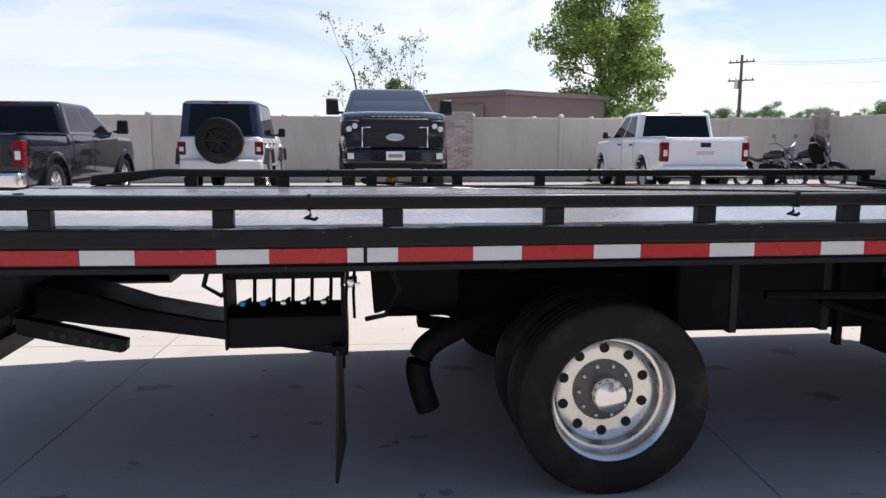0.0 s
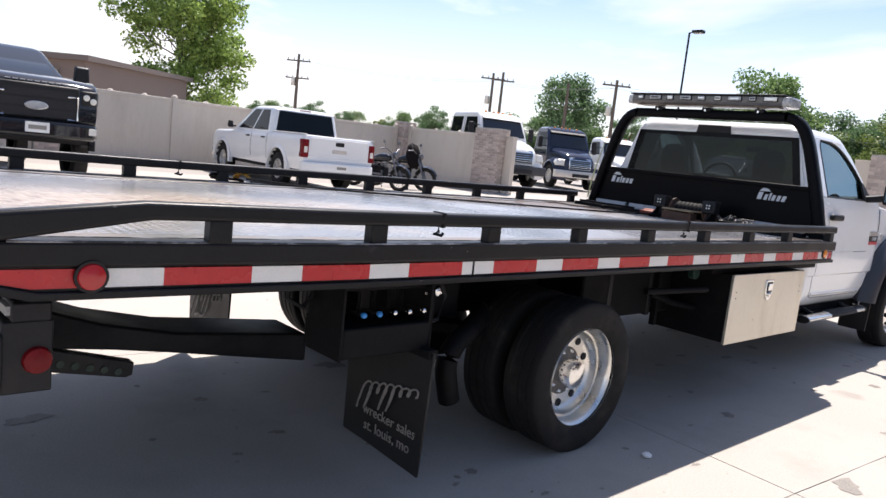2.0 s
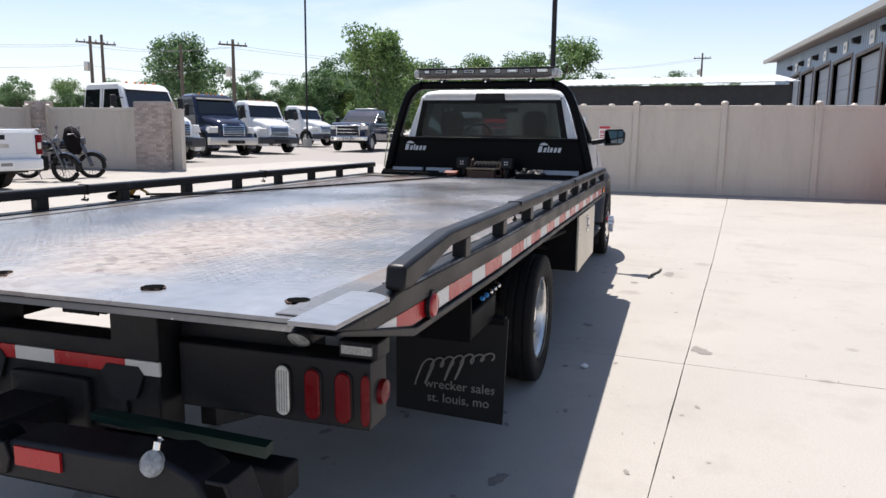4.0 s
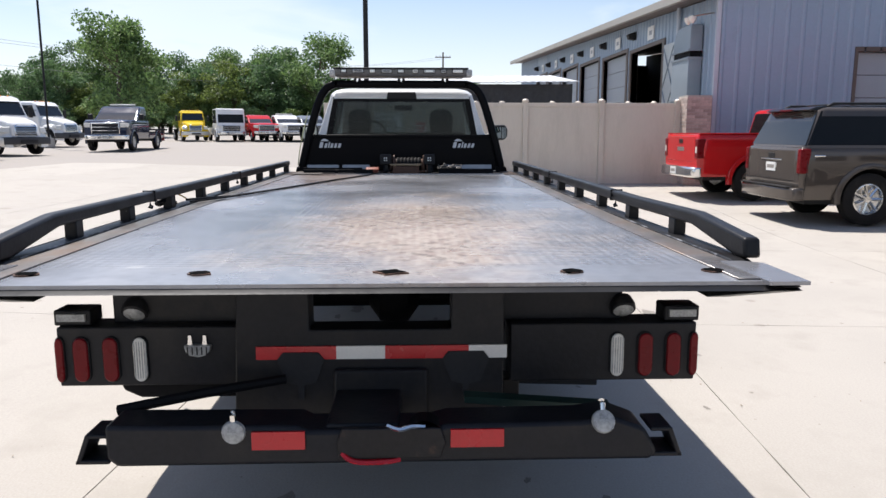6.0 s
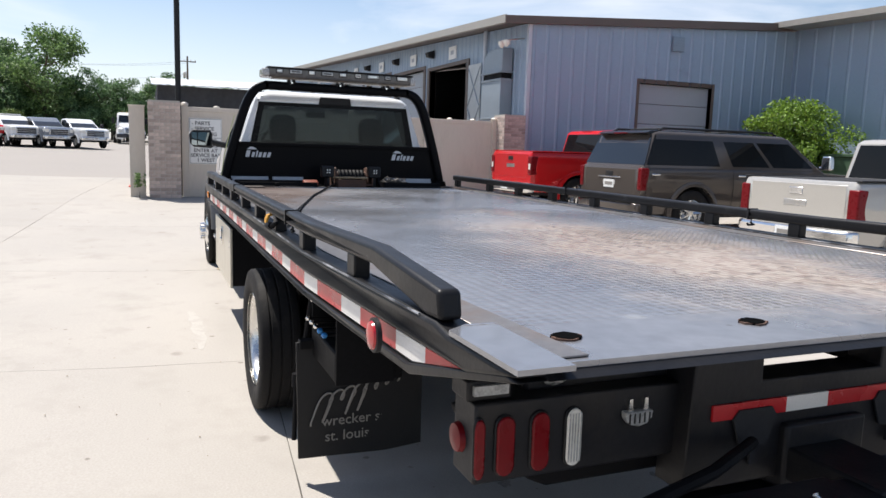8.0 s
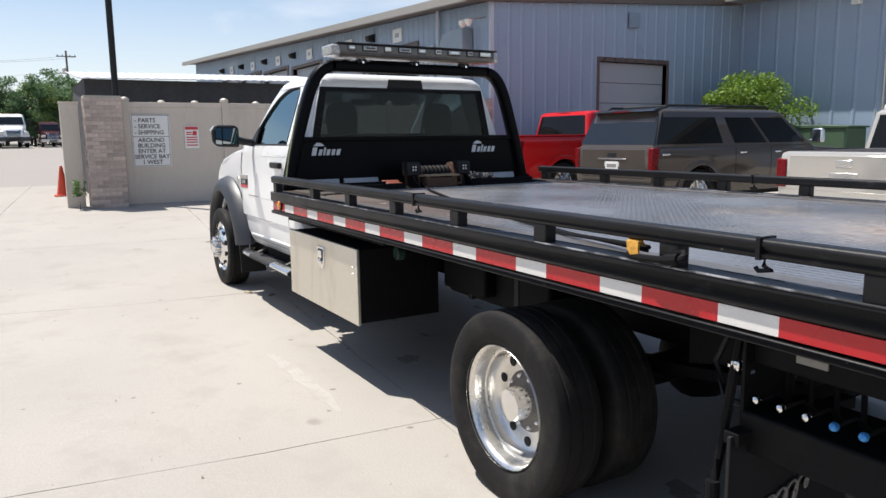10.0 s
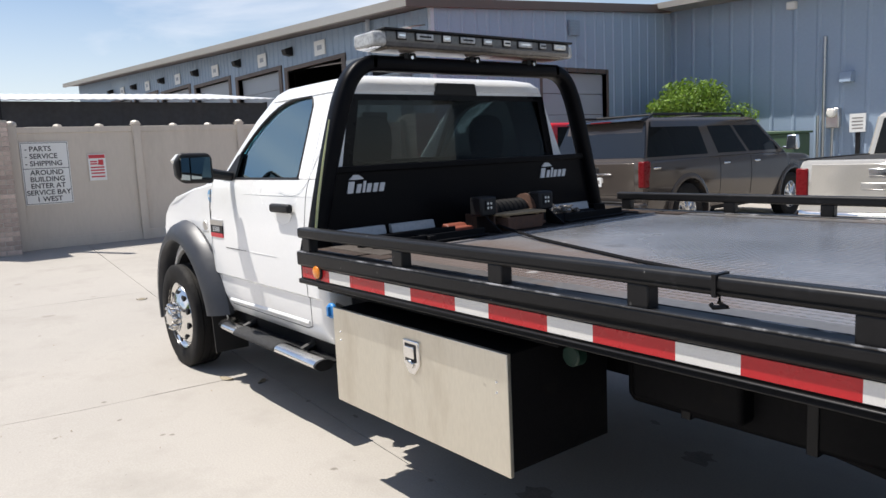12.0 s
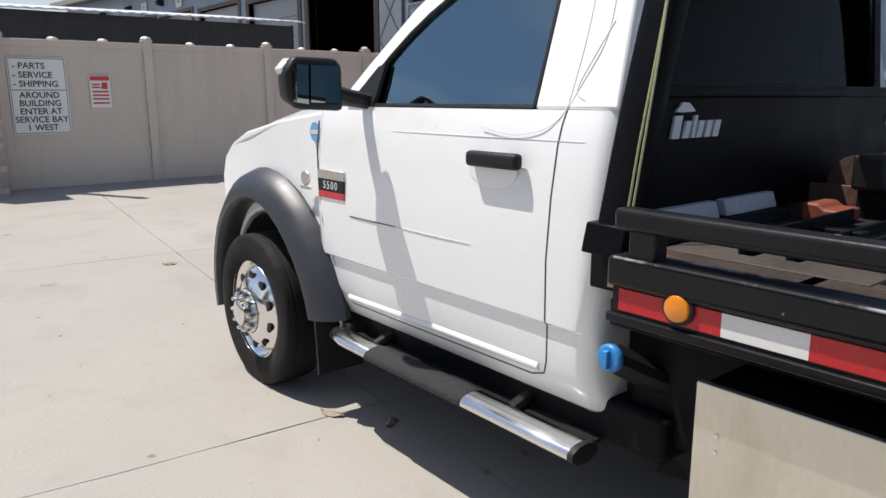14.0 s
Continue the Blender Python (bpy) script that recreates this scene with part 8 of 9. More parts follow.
def medium_truck(name, at, turn, label, paint_mat, H=2.6, crew=False):
    """A bonneted medium-duty truck: upright cab, sloping bonnet between round wings, low flat bed behind. Nose towards +x."""
    t = root(name, (at[0], at[1], ground_z(at[0], at[1])), label, "truck", "", turn)
    R_, xf, xr = 0.5, 2.25, -2.1
    xb = -0.75 if crew else 0.15
    wide = ((0.72, 0.98), (1.0, 1.03), (1.70, 1.05), (1.78, 1.04), (2.45, 0.97), (2.58, 0.93), (2.66, 0.80))
    bm = B()
    loft(bm, [plan_ring(xb + 0.03 * k, x1, w_, z, 0.10) for k, ((z, w_), x1) in enumerate(zip(wide, (1.80, 1.80, 1.80, 1.77, 1.44, 1.34, 1.12)))])
    cab_ = part("cab", bm, paint_mat, t, smooth=40)
    ys = lambda z: ramp(z, wide)
    for s in (-1, 1):
        runs = [(0.52, 1.58, 1.32)] + ([(-0.55, 0.30, 0.30)] if crew else [])
        for x0, x1, x2 in runs:
            bm = B()
            poly_side(bm, [(x0, 1.76), (x1, 1.76), (x2, 2.42), (x0 + 0.03, 2.42)], s, ys)
            part("side_window", bm, M_GLASS_DARK, cab_)
            bm = B()
            tube(bm, [(x0 - 0.08, s * (ys(z) + 0.001), z) for z in (0.8, 1.2, 1.7, 2.1, 2.45)], 0.008, 5)
            part("door_gap", bm, M_PLASTIC, cab_)
            bm = B()
            box(bm, x0, x0 + 0.2, min(s * 1.03, s * 1.08), max(s * 1.03, s * 1.08), 1.52, 1.57)
            part("door_handle", bm, M_PLASTIC, cab_, bevel=0.01)
        # tall mirror on its two arms
        bm = B()
        box(bm, 1.50, 1.60, min(s * 1.24, s * 1.44), max(s * 1.24, s * 1.44), 1.70, 2.20)
        mir_ = part("mirror", bm, M_PLASTIC, cab_, bevel=0.03)
        for z in (1.78, 2.12):
            bm = B()
            tube(bm, [(1.56, s * 0.98, z), (1.56, s * 1.28, z)], 0.02, 6)
            part("mirror_arm", bm, M_PLASTIC, mir_)
        # round wing over the wheel, drawn down into the bumper
        bm = B()
        rings = []
        for k in range(17):
            a = radians(-12 + 200 * k / 16)
            rings.append([(xf + r * math.cos(a), s * y, R_ + 0.02 + r * math.sin(a)) for r, y in ((0.58, 0.66), (0.58, 1.10), (0.61, 1.135), (0.67, 1.12), (0.77, 0.98), (0.84, 0.80), (0.84, 0.66))])
        loft(bm, rings)
        part("wing", bm, paint_mat, cab_, smooth=55)
        bm = B()
        loft(bm, [[(xf + 0.57 * math.cos(radians(a)), s * y, R_ + 0.57 * math.sin(radians(a))) for y in (0.4, 1.08)] for a in range(0, 181, 20)], closed=False, caps=False)
        part("wheel_well", bm, M_DARK, cab_)
        bm = B()
        loft(bm, [[(x, s * (0.70 + i), 0.98 + j), (x, s * (1.06 - 2 * i), 0.98 + j), (x - 0.08, s * (1.08 - 2 * i), 1.10), (x - 0.06, s * (1.02 - 2 * i), 1.24 - j), (x, s * (0.70 + i), 1.26 - j)] for x, i, j in ((2.70, 0.0, 0.0), (2.96, 0.0, 0.0), (3.01, 0.03, 0.03))])
        part("headlamp", bm, M_LENS_WHITE, cab_, smooth=30)
        for ax in (xf, xr):
            car_wheel(t, ax, s * 0.95, R_, s, 0.28, M_ALU, 10)
        bm = B()
        lathe(bm, [(0.02, -0.45), (0.26, -0.45), (0.28, -0.42), (0.28, 0.42), (0.26, 0.45), (0.02, 0.45)], 20, "x", (0.75, s * 0.85, 0.60))
        part("fuel_tank", bm, M_ALU, t, smooth=40)
        bm = B()
        prism(bm, [(1.35, 0.45), (1.40, 0.80), (1.28, 0.80), (1.20, 0.45)], s * 0.85, s * 1.10, "y")
        part("step", bm, M_PLASTIC, t, bevel=0.02)
    # bonnet
    bm = B()
    rings = []
    for x, w_, zt, zl in ((1.66, 0.98, 1.76, 0.9), (1.95, 0.92, 1.73, 0.9), (2.35, 0.82, 1.64, 0.92), (2.70, 0.75, 1.54, 0.90), (2.92, 0.70, 1.44, 0.84), (3.03, 0.66, 1.30, 0.82), (3.06, 0.62, 1.15, 0.82)):
        half = ((w_, zl), (w_, zt - 0.26), (w_ * 0.97, zt - 0.13), (w_ * 0.88, zt - 0.045), (w_ * 0.7, zt - 0.008), (w_ * 0.3, zt + 0.012))
        rings.append([(x, y, z) for y, z in half] + [(x, -y, z) for y, z in half[::-1]])
    loft(bm, rings)
    part("bonnet", bm, paint_mat, cab_, smooth=50)
    bm = B()
    prism(bm, [(3.055, 0.86), (3.085, 0.86), (3.075, 1.22), (2.99, 1.36), (2.96, 1.36)], -0.52, 0.52, "y")
    gr_ = part("grille", bm, M_CHROME, cab_, bevel=0.02)
    for k in range(5):
        bm = B()
        z = 0.90 + 0.075 * k
        box(bm, 3.07, 3.092, -0.47, 0.47, z, z + 0.05)
        part("grille_slot", bm, M_DARK, gr_)
    bm = B()
    loft(bm, [[(2.85, y, 0.48), (3.26 - 0.16 * abs(y), y, 0.48), (3.28 - 0.16 * abs(y), y, 0.62), (3.26 - 0.16 * abs(y), y, 0.80), (2.85, y, 0.80)] for y in (-1.14, -0.9, -0.5, 0.0, 0.5, 0.9, 1.14)])
    bmp = part("bumper", bm, M_FLARE if paint_mat is P_WHITE2 else M_ALU, t, bevel=0.02)
    bm = B()
    box(bm, 3.20, 3.29, -0.38, 0.38, 0.54, 0.68)
    part("air_intake", bm, M_DARK, bmp)
    # windscreen with its visor
    bm = B()
    prism(bm, [(-0.92, 0.0), (0.92, 0.0), (0.84, 0.60), (-0.84, 0.60)], 0.0, 0.012, "x", lambda x, y, z: (1.775 - 0.49 * z + x, y, 1.80 + z))
    part("windscreen", bm, M_GLASS_SCREEN, cab_)
    bm = B()
    prism(bm, [(1.42, 2.44), (1.58, 2.40), (1.58, 2.42), (1.40, 2.50)], -0.86, 0.86, "y")
    part("visor", bm, M_PLASTIC if paint_mat is P_NAVY else paint_mat, cab_, bevel=0.01)
    for y in (-0.55, -0.2, 0.0, 0.2, 0.55):
        bm = B()
        lathe(bm, [(0.05, 0.0), (0.045, 0.04), (0.02, 0.06)], 10, "z", (1.16, y, 2.64))
        part("roof_lamp", bm, M_LENS_AMBER, cab_)
    bm = B()
    for s in (-1, 1):
        box(bm, -3.5, 2.8, min(s * 0.38, s * 0.47), max(s * 0.38, s * 0.47), 0.62, 0.86)
    part("chassis", bm, M_FRAME, t)
    flatbed(t, -3.6, xb - 0.15, 1.15, 0.95)
    k = H / 2.68
    t.scale = (k, k, k)
    return t


medium_truck("box_truck", (19.75, 22.5), -104, "white medium-duty truck standing beyond the gateway", P_WHITE2, 2.85, True)
medium_truck("cab_truck", (25.3, 23.1), -116, "dark blue medium-duty truck beyond the gateway", P_NAVY, 2.7)
medium_truck("cab_truck", (29.9, 23.4), -118, "white medium-duty truck with a rounded hood beyond the gateway", P_WHITE2, 2.6)
medium_truck("cab_truck", (74.0, 7.3), 186, "white medium-duty truck facing the gate from across the lot", P_WHITE2, 2.9)
medium_truck("cab_truck", (75.0, 4.3), 188, "dark red medium-duty truck across the lot", paint("maroon truck paint", (0.06, 0.02, 0.02)), 2.2)
medium_truck("cab_truck", (42.0, 27.7), -105, "white medium-duty truck far across the lot", P_WHITE2, 2.7)


def roof_bar(t, d, mm):
    """A beacon bar across the roof."""
    bm = B()
    box(bm, d["x_front1"] - 0.45, d["x_front1"] - 0.2, -0.65, 0.65, d["roof"] + 0.02, d["roof"] + 0.12)
    part("beacon_bar", bm, mm, t, bevel=0.03)


far_kw = dict(L=6.6, W=2.03, H=2.0, wb=4.3, front=0.95, bed=3.0, bed_z=0.95, belt=1.36, hood=1.33, R=0.41, clear=0.55, screen=(0.30, 0.40), windows=1, mirrors=0.25, back=0.05)
t, bo, ca, d = car("tow_truck", (36.6, 19.7), 184, "dark navy flatbed tow truck parked across the lot", "tow truck", P_NAVY, **dict(far_kw, W=2.25, H=2.32, belt=1.58, hood=1.54, R=0.46, clear=0.60))
roof_bar(t, d, M_LENS_WHITE)
flatbed(t, d["rx"] - 0.6, d["rx"] + 3.0)
row = "far row of trucks"
for y, mm, words, bar in ((16.6, P_RED, "red pickup truck with a chrome grille in the far row", False), (14.45, P_WHITE2, "white tow truck in the far row", True), (12.5, P_GREY, "grey pickup truck in the far row", False), (10.3, P_WHITE2, "white pickup truck at the end of the far row", False)):
    t, bo, ca, d = car("tow_truck" if bar else "pickup_truck", (55.2, y), 206, words, "truck", mm, group=row, **far_kw)
    if bar:
        roof_bar(t, d, M_LENS_WHITE)
        flatbed(t, d["rx"] - 0.4, d["rx"] + 3.0)
medium_truck("tow_truck", (55.2, 21.9), 206, "yellow flatbed tow truck with amber roof lamps in the far row", P_YELLOW, 2.35)
t, bo, ca, d = car("cabover_truck", (54.6, 18.9), 204, "white cab-over truck with a tall windscreen in the far row", "truck", P_WHITE2, L=5.5, W=2.2, H=2.45, wb=3.4, front=0.75, belt=1.35, hood=1.30, bed=3.4, bed_z=1.0, R=0.42, clear=0.5, screen=(0.02, 0.06), back=0.02, windows=1, mirrors=0.2, tumble=0.06)
# pickups past the sign pier
car("car", (66.0, 17.6), 188, "dark red car beyond the gate", "car", paint("maroon car paint", (0.08, 0.02, 0.02)), L=5.0, W=1.9, H=1.6, wb=3.0, belt=1.05, hood=1.0, R=0.36, clear=0.35, group=row)
car("pickup_truck", (44.0, 29.5), 170, "white pickup truck at the edge of the far lot", "pickup", P_WHITE2, L=5.8, W=2.0, H=1.95, wb=3.7, bed=1.9, bed_z=1.3, belt=1.28, hood=1.25, R=0.4, clear=0.5, group=row)


# ---- lamp posts, poles, wires ----
def lamp_post(x, y, h, head, label):
    z0 = ground_z(x, y)
    lp = root("lamp_post", (x, y, z0), label, "lamp post")
    bm = B()
    tube(bm, [(0, 0, 0.0), (0, 0, h)], 0.062, 12)
    part("pole", bm, M_PLASTIC, lp)
    if head == "shoebox":
        bm = B()
        lathe(bm, [(0.3, 0.0), (0.3, 0.5), (0.27, 0.55)], 18, "z", (0, 0, 0.0))
        part("base", bm, M_MORTAR, lp)
        bm = B()
        box(bm, -0.22, 0.22, -0.95, -0.25, h - 0.06, h + 0.12)
        hd = part("lamp_head", bm, M_PLASTIC, lp, bevel=0.03)
        bm = B()
        tube(bm, [(0, 0, h - 0.02), (0, -0.3, h + 0.03)], 0.04, 8)
        part("arm", bm, M_PLASTIC, hd)
        bm = B()
        box(bm, -0.17, 0.17, -0.88, -0.32, h - 0.075, h - 0.058)
        part("lens", bm, M_LENS_WHITE, hd)
    else:
        bm = B()
        lathe(bm, [(0.05, 0.0), (0.075, 0.01), (0.075, 0.1), (0.05, 0.12)], 14, "z", (0, 0, h))
        part("beacon_base", bm, M_PLASTIC, lp)
        bm = B()
        lathe(bm, [(0.05, 0.12), (0.055, 0.16), (0.045, 0.24), (0.01, 0.26)], 14, "z", (0, 0, h))
        part("beacon", bm, M_LENS_RED, lp)
    return lp


lamp_post(40.0, 25.5, 9.9, "shoebox", "tall black car-park lamp post with a boxy head")
lamp_post(14.78, 5.10, 4.75, "beacon", "slim black pole with a red beacon behind the gate pier")
M_POLE = mat("weathered pole timber", (0.14, 0.11, 0.085), 0.9, vary=0.2, scale=3, stretch=(6, 6, 0.5))


def utility_pole(x, y, h, arms, turn, cans=1):
    z0 = ground_z(x, y)
    p = root("utility_pole", (x, y, z0), "weathered timber utility pole with crossarms", "utility pole", "utility poles", turn)
    bm = B()
    lathe(bm, [(0.2, -0.2), (0.17, h * 0.5), (0.13, h)], 10, "z")
    part("shaft", bm, M_POLE, p)
    for dz in arms:
        bm = B()
        box(bm, -0.08, 0.08, -1.3, 1.3, h - dz - 0.07, h - dz + 0.07)
        arm = part("crossarm", bm, M_POLE, p)
        for y_ in (-1.15, -0.5, 0.5, 1.15):
            bm = B()
            lathe(bm, [(0.05, 0.0), (0.08, 0.06), (0.05, 0.12), (0.08, 0.16), (0.03, 0.24)], 8, "z", (0, y_, h - dz + 0.07))
            part("insulator", bm, M_ALU, arm)
    for k in range(cans):
        bm = B()
        lathe(bm, [(0.24, 0.0), (0.26, 0.05), (0.26, 0.8), (0.2, 0.88)], 14, "z", (0.1, 0.42, h - 3.3))
        part("transformer_can", bm, M_ALU, p)
    return p


utility_pole(38.7, 70.0, 9.4, (0.7, 2.5), 40)
utility_pole(55.0, 57.0, 9.6, (0.6,), 50)
utility_pole(56.5, 57.0, 9.9, (0.9,), 50, 0)
utility_pole(55.0, 46.6, 8.6, (), 50, 0)
utility_pole(55.0, 41.0, 8.9, (0.5,), 50)
utility_pole(120.0, -0.6, 13.0, (0.8,), 0)


M_WIRE = mat("weathered cable", (0.16, 0.165, 0.17), 0.7, vary=0.1)


def wire(a, b, sag, n=14):
    pts = []
    for k in range(n + 1):
        s = k / n
        p = Vector(a).lerp(Vector(b), s)
        p.z -= sag * 4 * s * (1 - s)
        pts.append(p)
    bm = B()
    tube(bm, pts, 0.013, 4)
    return tagged(part("overhead_wire", bm, M_WIRE), "dark overhead power line between utility poles", "wire", "power lines")


for dy, z in ((-1.0, 9.3), (1.0, 9.3), (0.6, 7.4)):
    wire((38.7 + dy * 0.6, 70.0 + dy, z + 0.2), (55.0 + dy * 0.6, 57.0 + dy, z + 0.5), 0.6)
    wire((55.0 + dy * 0.6, 57.0 + dy, z + 0.5), (55.0, 41.0 + dy, z - 0.1), 0.5)
    wire((55.0, 41.0 + dy, z - 0.1), (120.0, -0.6 + dy, z + 4.5), 2.0)

# ---- long canopy with mesh walls behind the gate ----
M_MESH = mat("grey shade mesh", (0.040, 0.042, 0.048), 0.8, vary=0.25, scale=1.5, fine=10)
M_SHEET = mat("galvanised roof sheet", (0.62, 0.63, 0.64), 0.45, 0.0, vary=0.08)
canopy = root("canopy", (16.6, 2.45, 0.3), "long low canopy with a pale metal roof and dark mesh walls", "canopy")
bm = B()
n = 60
cols = []
for k in range(n + 1):
    y = -2.95 + 6.0 * k / n
    wob = 0.035 * math.sin(k * 0.9) + 0.03 * math.sin(k * 2.3 + 1)
    cols.append([bm.verts.new((wob * f, y, z)) for z, f in ((0.0, 1.0), (0.9, 1.6), (1.8, 1.2), (2.58, 0.0))])
for a, b in zip(cols, cols[1:]):
    for i in range(3):
        bm.faces.new((a[i], b[i], b[i + 1], a[i + 1]))
part("mesh_wall", bm, M_MESH, canopy, smooth=80)
for y in (-2.95, 3.05):
    bm = B()
    box(bm, 0.0, 3.6, y - 0.01, y + 0.01, 0.0, 2.6)
    part("end_wall", bm, M_MESH, canopy)
bm = B()
ridge = []
for k in range(64):
    ridge.append((-3.1 + k * 0.1, 2.60 + (0.016 if k % 2 else 0.0)))
prism(bm, ridge + [(y, z - 0.022) for y, z in ridge[::-1]], -0.25, 3.8, "x", lambda x, y, z: (x, y, z + 0.112 * x + 0.012 * (3.5 - y)))
part("roof_sheet", bm, M_SHEET, canopy, smooth=60)
for y in (-2.85, -0.9, 1.1, 2.95):
    bm = B()
    tube(bm, [(0.12, y, 0.0), (0.12, y, 2.6)], 0.03, 8)
    part("post", bm, M_ALU, canopy)

# ---- brown store behind the back fence ----
M_STORE = mat("brown block wall", (0.235, 0.175, 0.148), 0.85, vary=0.08, scale=2)
store = root("store_shed", (6.2, 29.2, 0.4), "flat-roofed brown block store behind the back fence", "shed")
bm = B()
prism(bm, [(0, 0), (6.5, 6.7), (2.0, 11.0), (-4.4, 3.2)], -0.4, 2.95, "z", lambda x, y, z: (x, y, z + (0.032 * x if z > 1 else 0)))
part("wall", bm, M_STORE, store)
bm = B()
prism(bm, [(0.0, -0.25), (6.8, 6.7), (2.0, 11.3), (-4.7, 3.2)], 2.95, 3.15, "z", lambda x, y, z: (x, y, z + 0.032 * x))
part("roof", bm, mat("dull brown fascia", (0.19, 0.145, 0.125), 0.6, vary=0.1), store)
bm = B()
prism(bm, [(-0.75, 0.5), (-2.4, 1.7), (-2.42, 1.67), (-0.77, 0.47)], 0.0, 2.6, "z")
part("door", bm, mat("brown steel door", (0.20, 0.15, 0.12), 0.5, vary=0.05), store)

# ---- red cone, brick stack, transformer, wall fittings ----
cone = root("traffic_cone", (17.54, 6.06, ground_z(17.54, 6.06)), "orange-red traffic cone standing on the drive", "traffic cone")
M_CONE = mat("orange plastic", (0.62, 0.07, 0.03), 0.5, vary=0.1)
bm = B()
box(bm, -0.18, 0.18, -0.18, 0.18, 0.0, 0.035)
part("base", bm, M_CONE, cone, bevel=0.01)
bm = B()
lathe(bm, [(0.13, 0.03), (0.03, 0.68), (0.02, 0.69)], 20, "z")
part("body", bm, M_CONE, cone)
brick_pier("brick_pier", 14.3, -3.12, 0.62, 0.62, 2.2, "pale brick pier where the gate fence meets the workshop", (0, 3))
M_GREENBOX = mat("green utility paint", (0.055, 0.10, 0.055), 0.5, vary=0.08)
trafo = root("transformer_box", (10.75, -12.0, 0), "dull green electrical cabinet by the workshop wall", "cabinet")
bm = B()
box(bm, -0.95, 0.95, -0.45, 0.45, 0.0, 1.65)
part("cabinet", bm, M_GREENBOX, trafo, bevel=0.03)
bm = B()
prism(bm, [(-1.0, 1.65), (1.0, 1.65), (1.0, 1.70), (0, 1.74), (-1.0, 1.70)], -0.5, 0.5, "y")
part("lid", bm, M_GREENBOX, trafo, bevel=0.01)
for s in (-1, 1):
    bm = B()
    box(bm, s * 0.47 - 0.44, s * 0.47 + 0.44, 0.45, 0.465, 0.12, 1.58)
    dr = part("cabinet_door", bm, M_GREENBOX, trafo, bevel=0.006)
    bm = B()
    box(bm, s * 0.08 - 0.02, s * 0.08 + 0.02, 0.465, 0.49, 0.75, 0.95)
    part("handle", bm, M_ALU, dr)
meter = root("electric_meter", (9.35, WY + 0.09, 1.98), "grey electricity meter with conduit on the workshop wall", "meter")
bm = B()
box(bm, -0.16, 0.16, -0.05, 0.12, -0.24, 0.26)
part("meter_box", bm, M_ALU, meter, bevel=0.02)
bm = B()
lathe(bm, [(0.12, 0.12), (0.12, 0.2), (0.09, 0.24), (0.01, 0.25)], 20, "y", (0, 0, 0.14))
part("dial", bm, M_LENS_WHITE, meter)
for x, z0, z1 in ((0.28, -1.95, 2.1), (0.42, -1.95, 0.1), (0.05, -1.95, -0.24)):
    bm = B()
    tube(bm, [(x, -0.02, z0), (x, -0.02, z1)], 0.035, 8)
    part("conduit", bm, M_ALU, meter)
board = root("meter_board", (8.78, WY + 0.08, 1.84), "pale notice board on a dark stake by the wall", "sign")
bm = B()
box(bm, -0.19, 0.19, -0.02, 0.02, -0.23, 0.23)
part("board", bm, M_SIGN, board)
for k in range(4):
    bm = B()
    box(bm, -0.13, 0.13, 0.018, 0.024, -0.15 + k * 0.085, -0.12 + k * 0.085)
    part("text_bar", bm, M_LETTER, board)
bm = B()
box(bm, -0.05, 0.05, -0.05, -0.01, -1.84, -0.23)
part("stake", bm, M_PLASTIC, board)
hoodv = root("wall_hood", (9.05, WY + 0.06, 3.0), "small grey vent hood on the workshop wall", "vent")
bm = B()
prism(bm, [(-0.08, -0.13), (0.2, -0.13), (0.15, 0.12), (-0.08, 0.14)], -0.14, 0.14, "x")
part("hood", bm, M_STEEL_BLUE, hoodv, bevel=0.01)
spot = root("wall_lamp", (10.5, WY + 0.06, 5.0), "small white lamp high on the workshop wall", "lamp")
bm = B()
box(bm, -0.12, 0.12, -0.06, 0.12, -0.1, 0.1)
part("housing", bm, M_SIGN, spot, bevel=0.03)


# ---- motorcycles ----
M_DULL = mat("dull dark chrome", (0.16, 0.16, 0.17), 0.35, 1.0, vary=0.3)


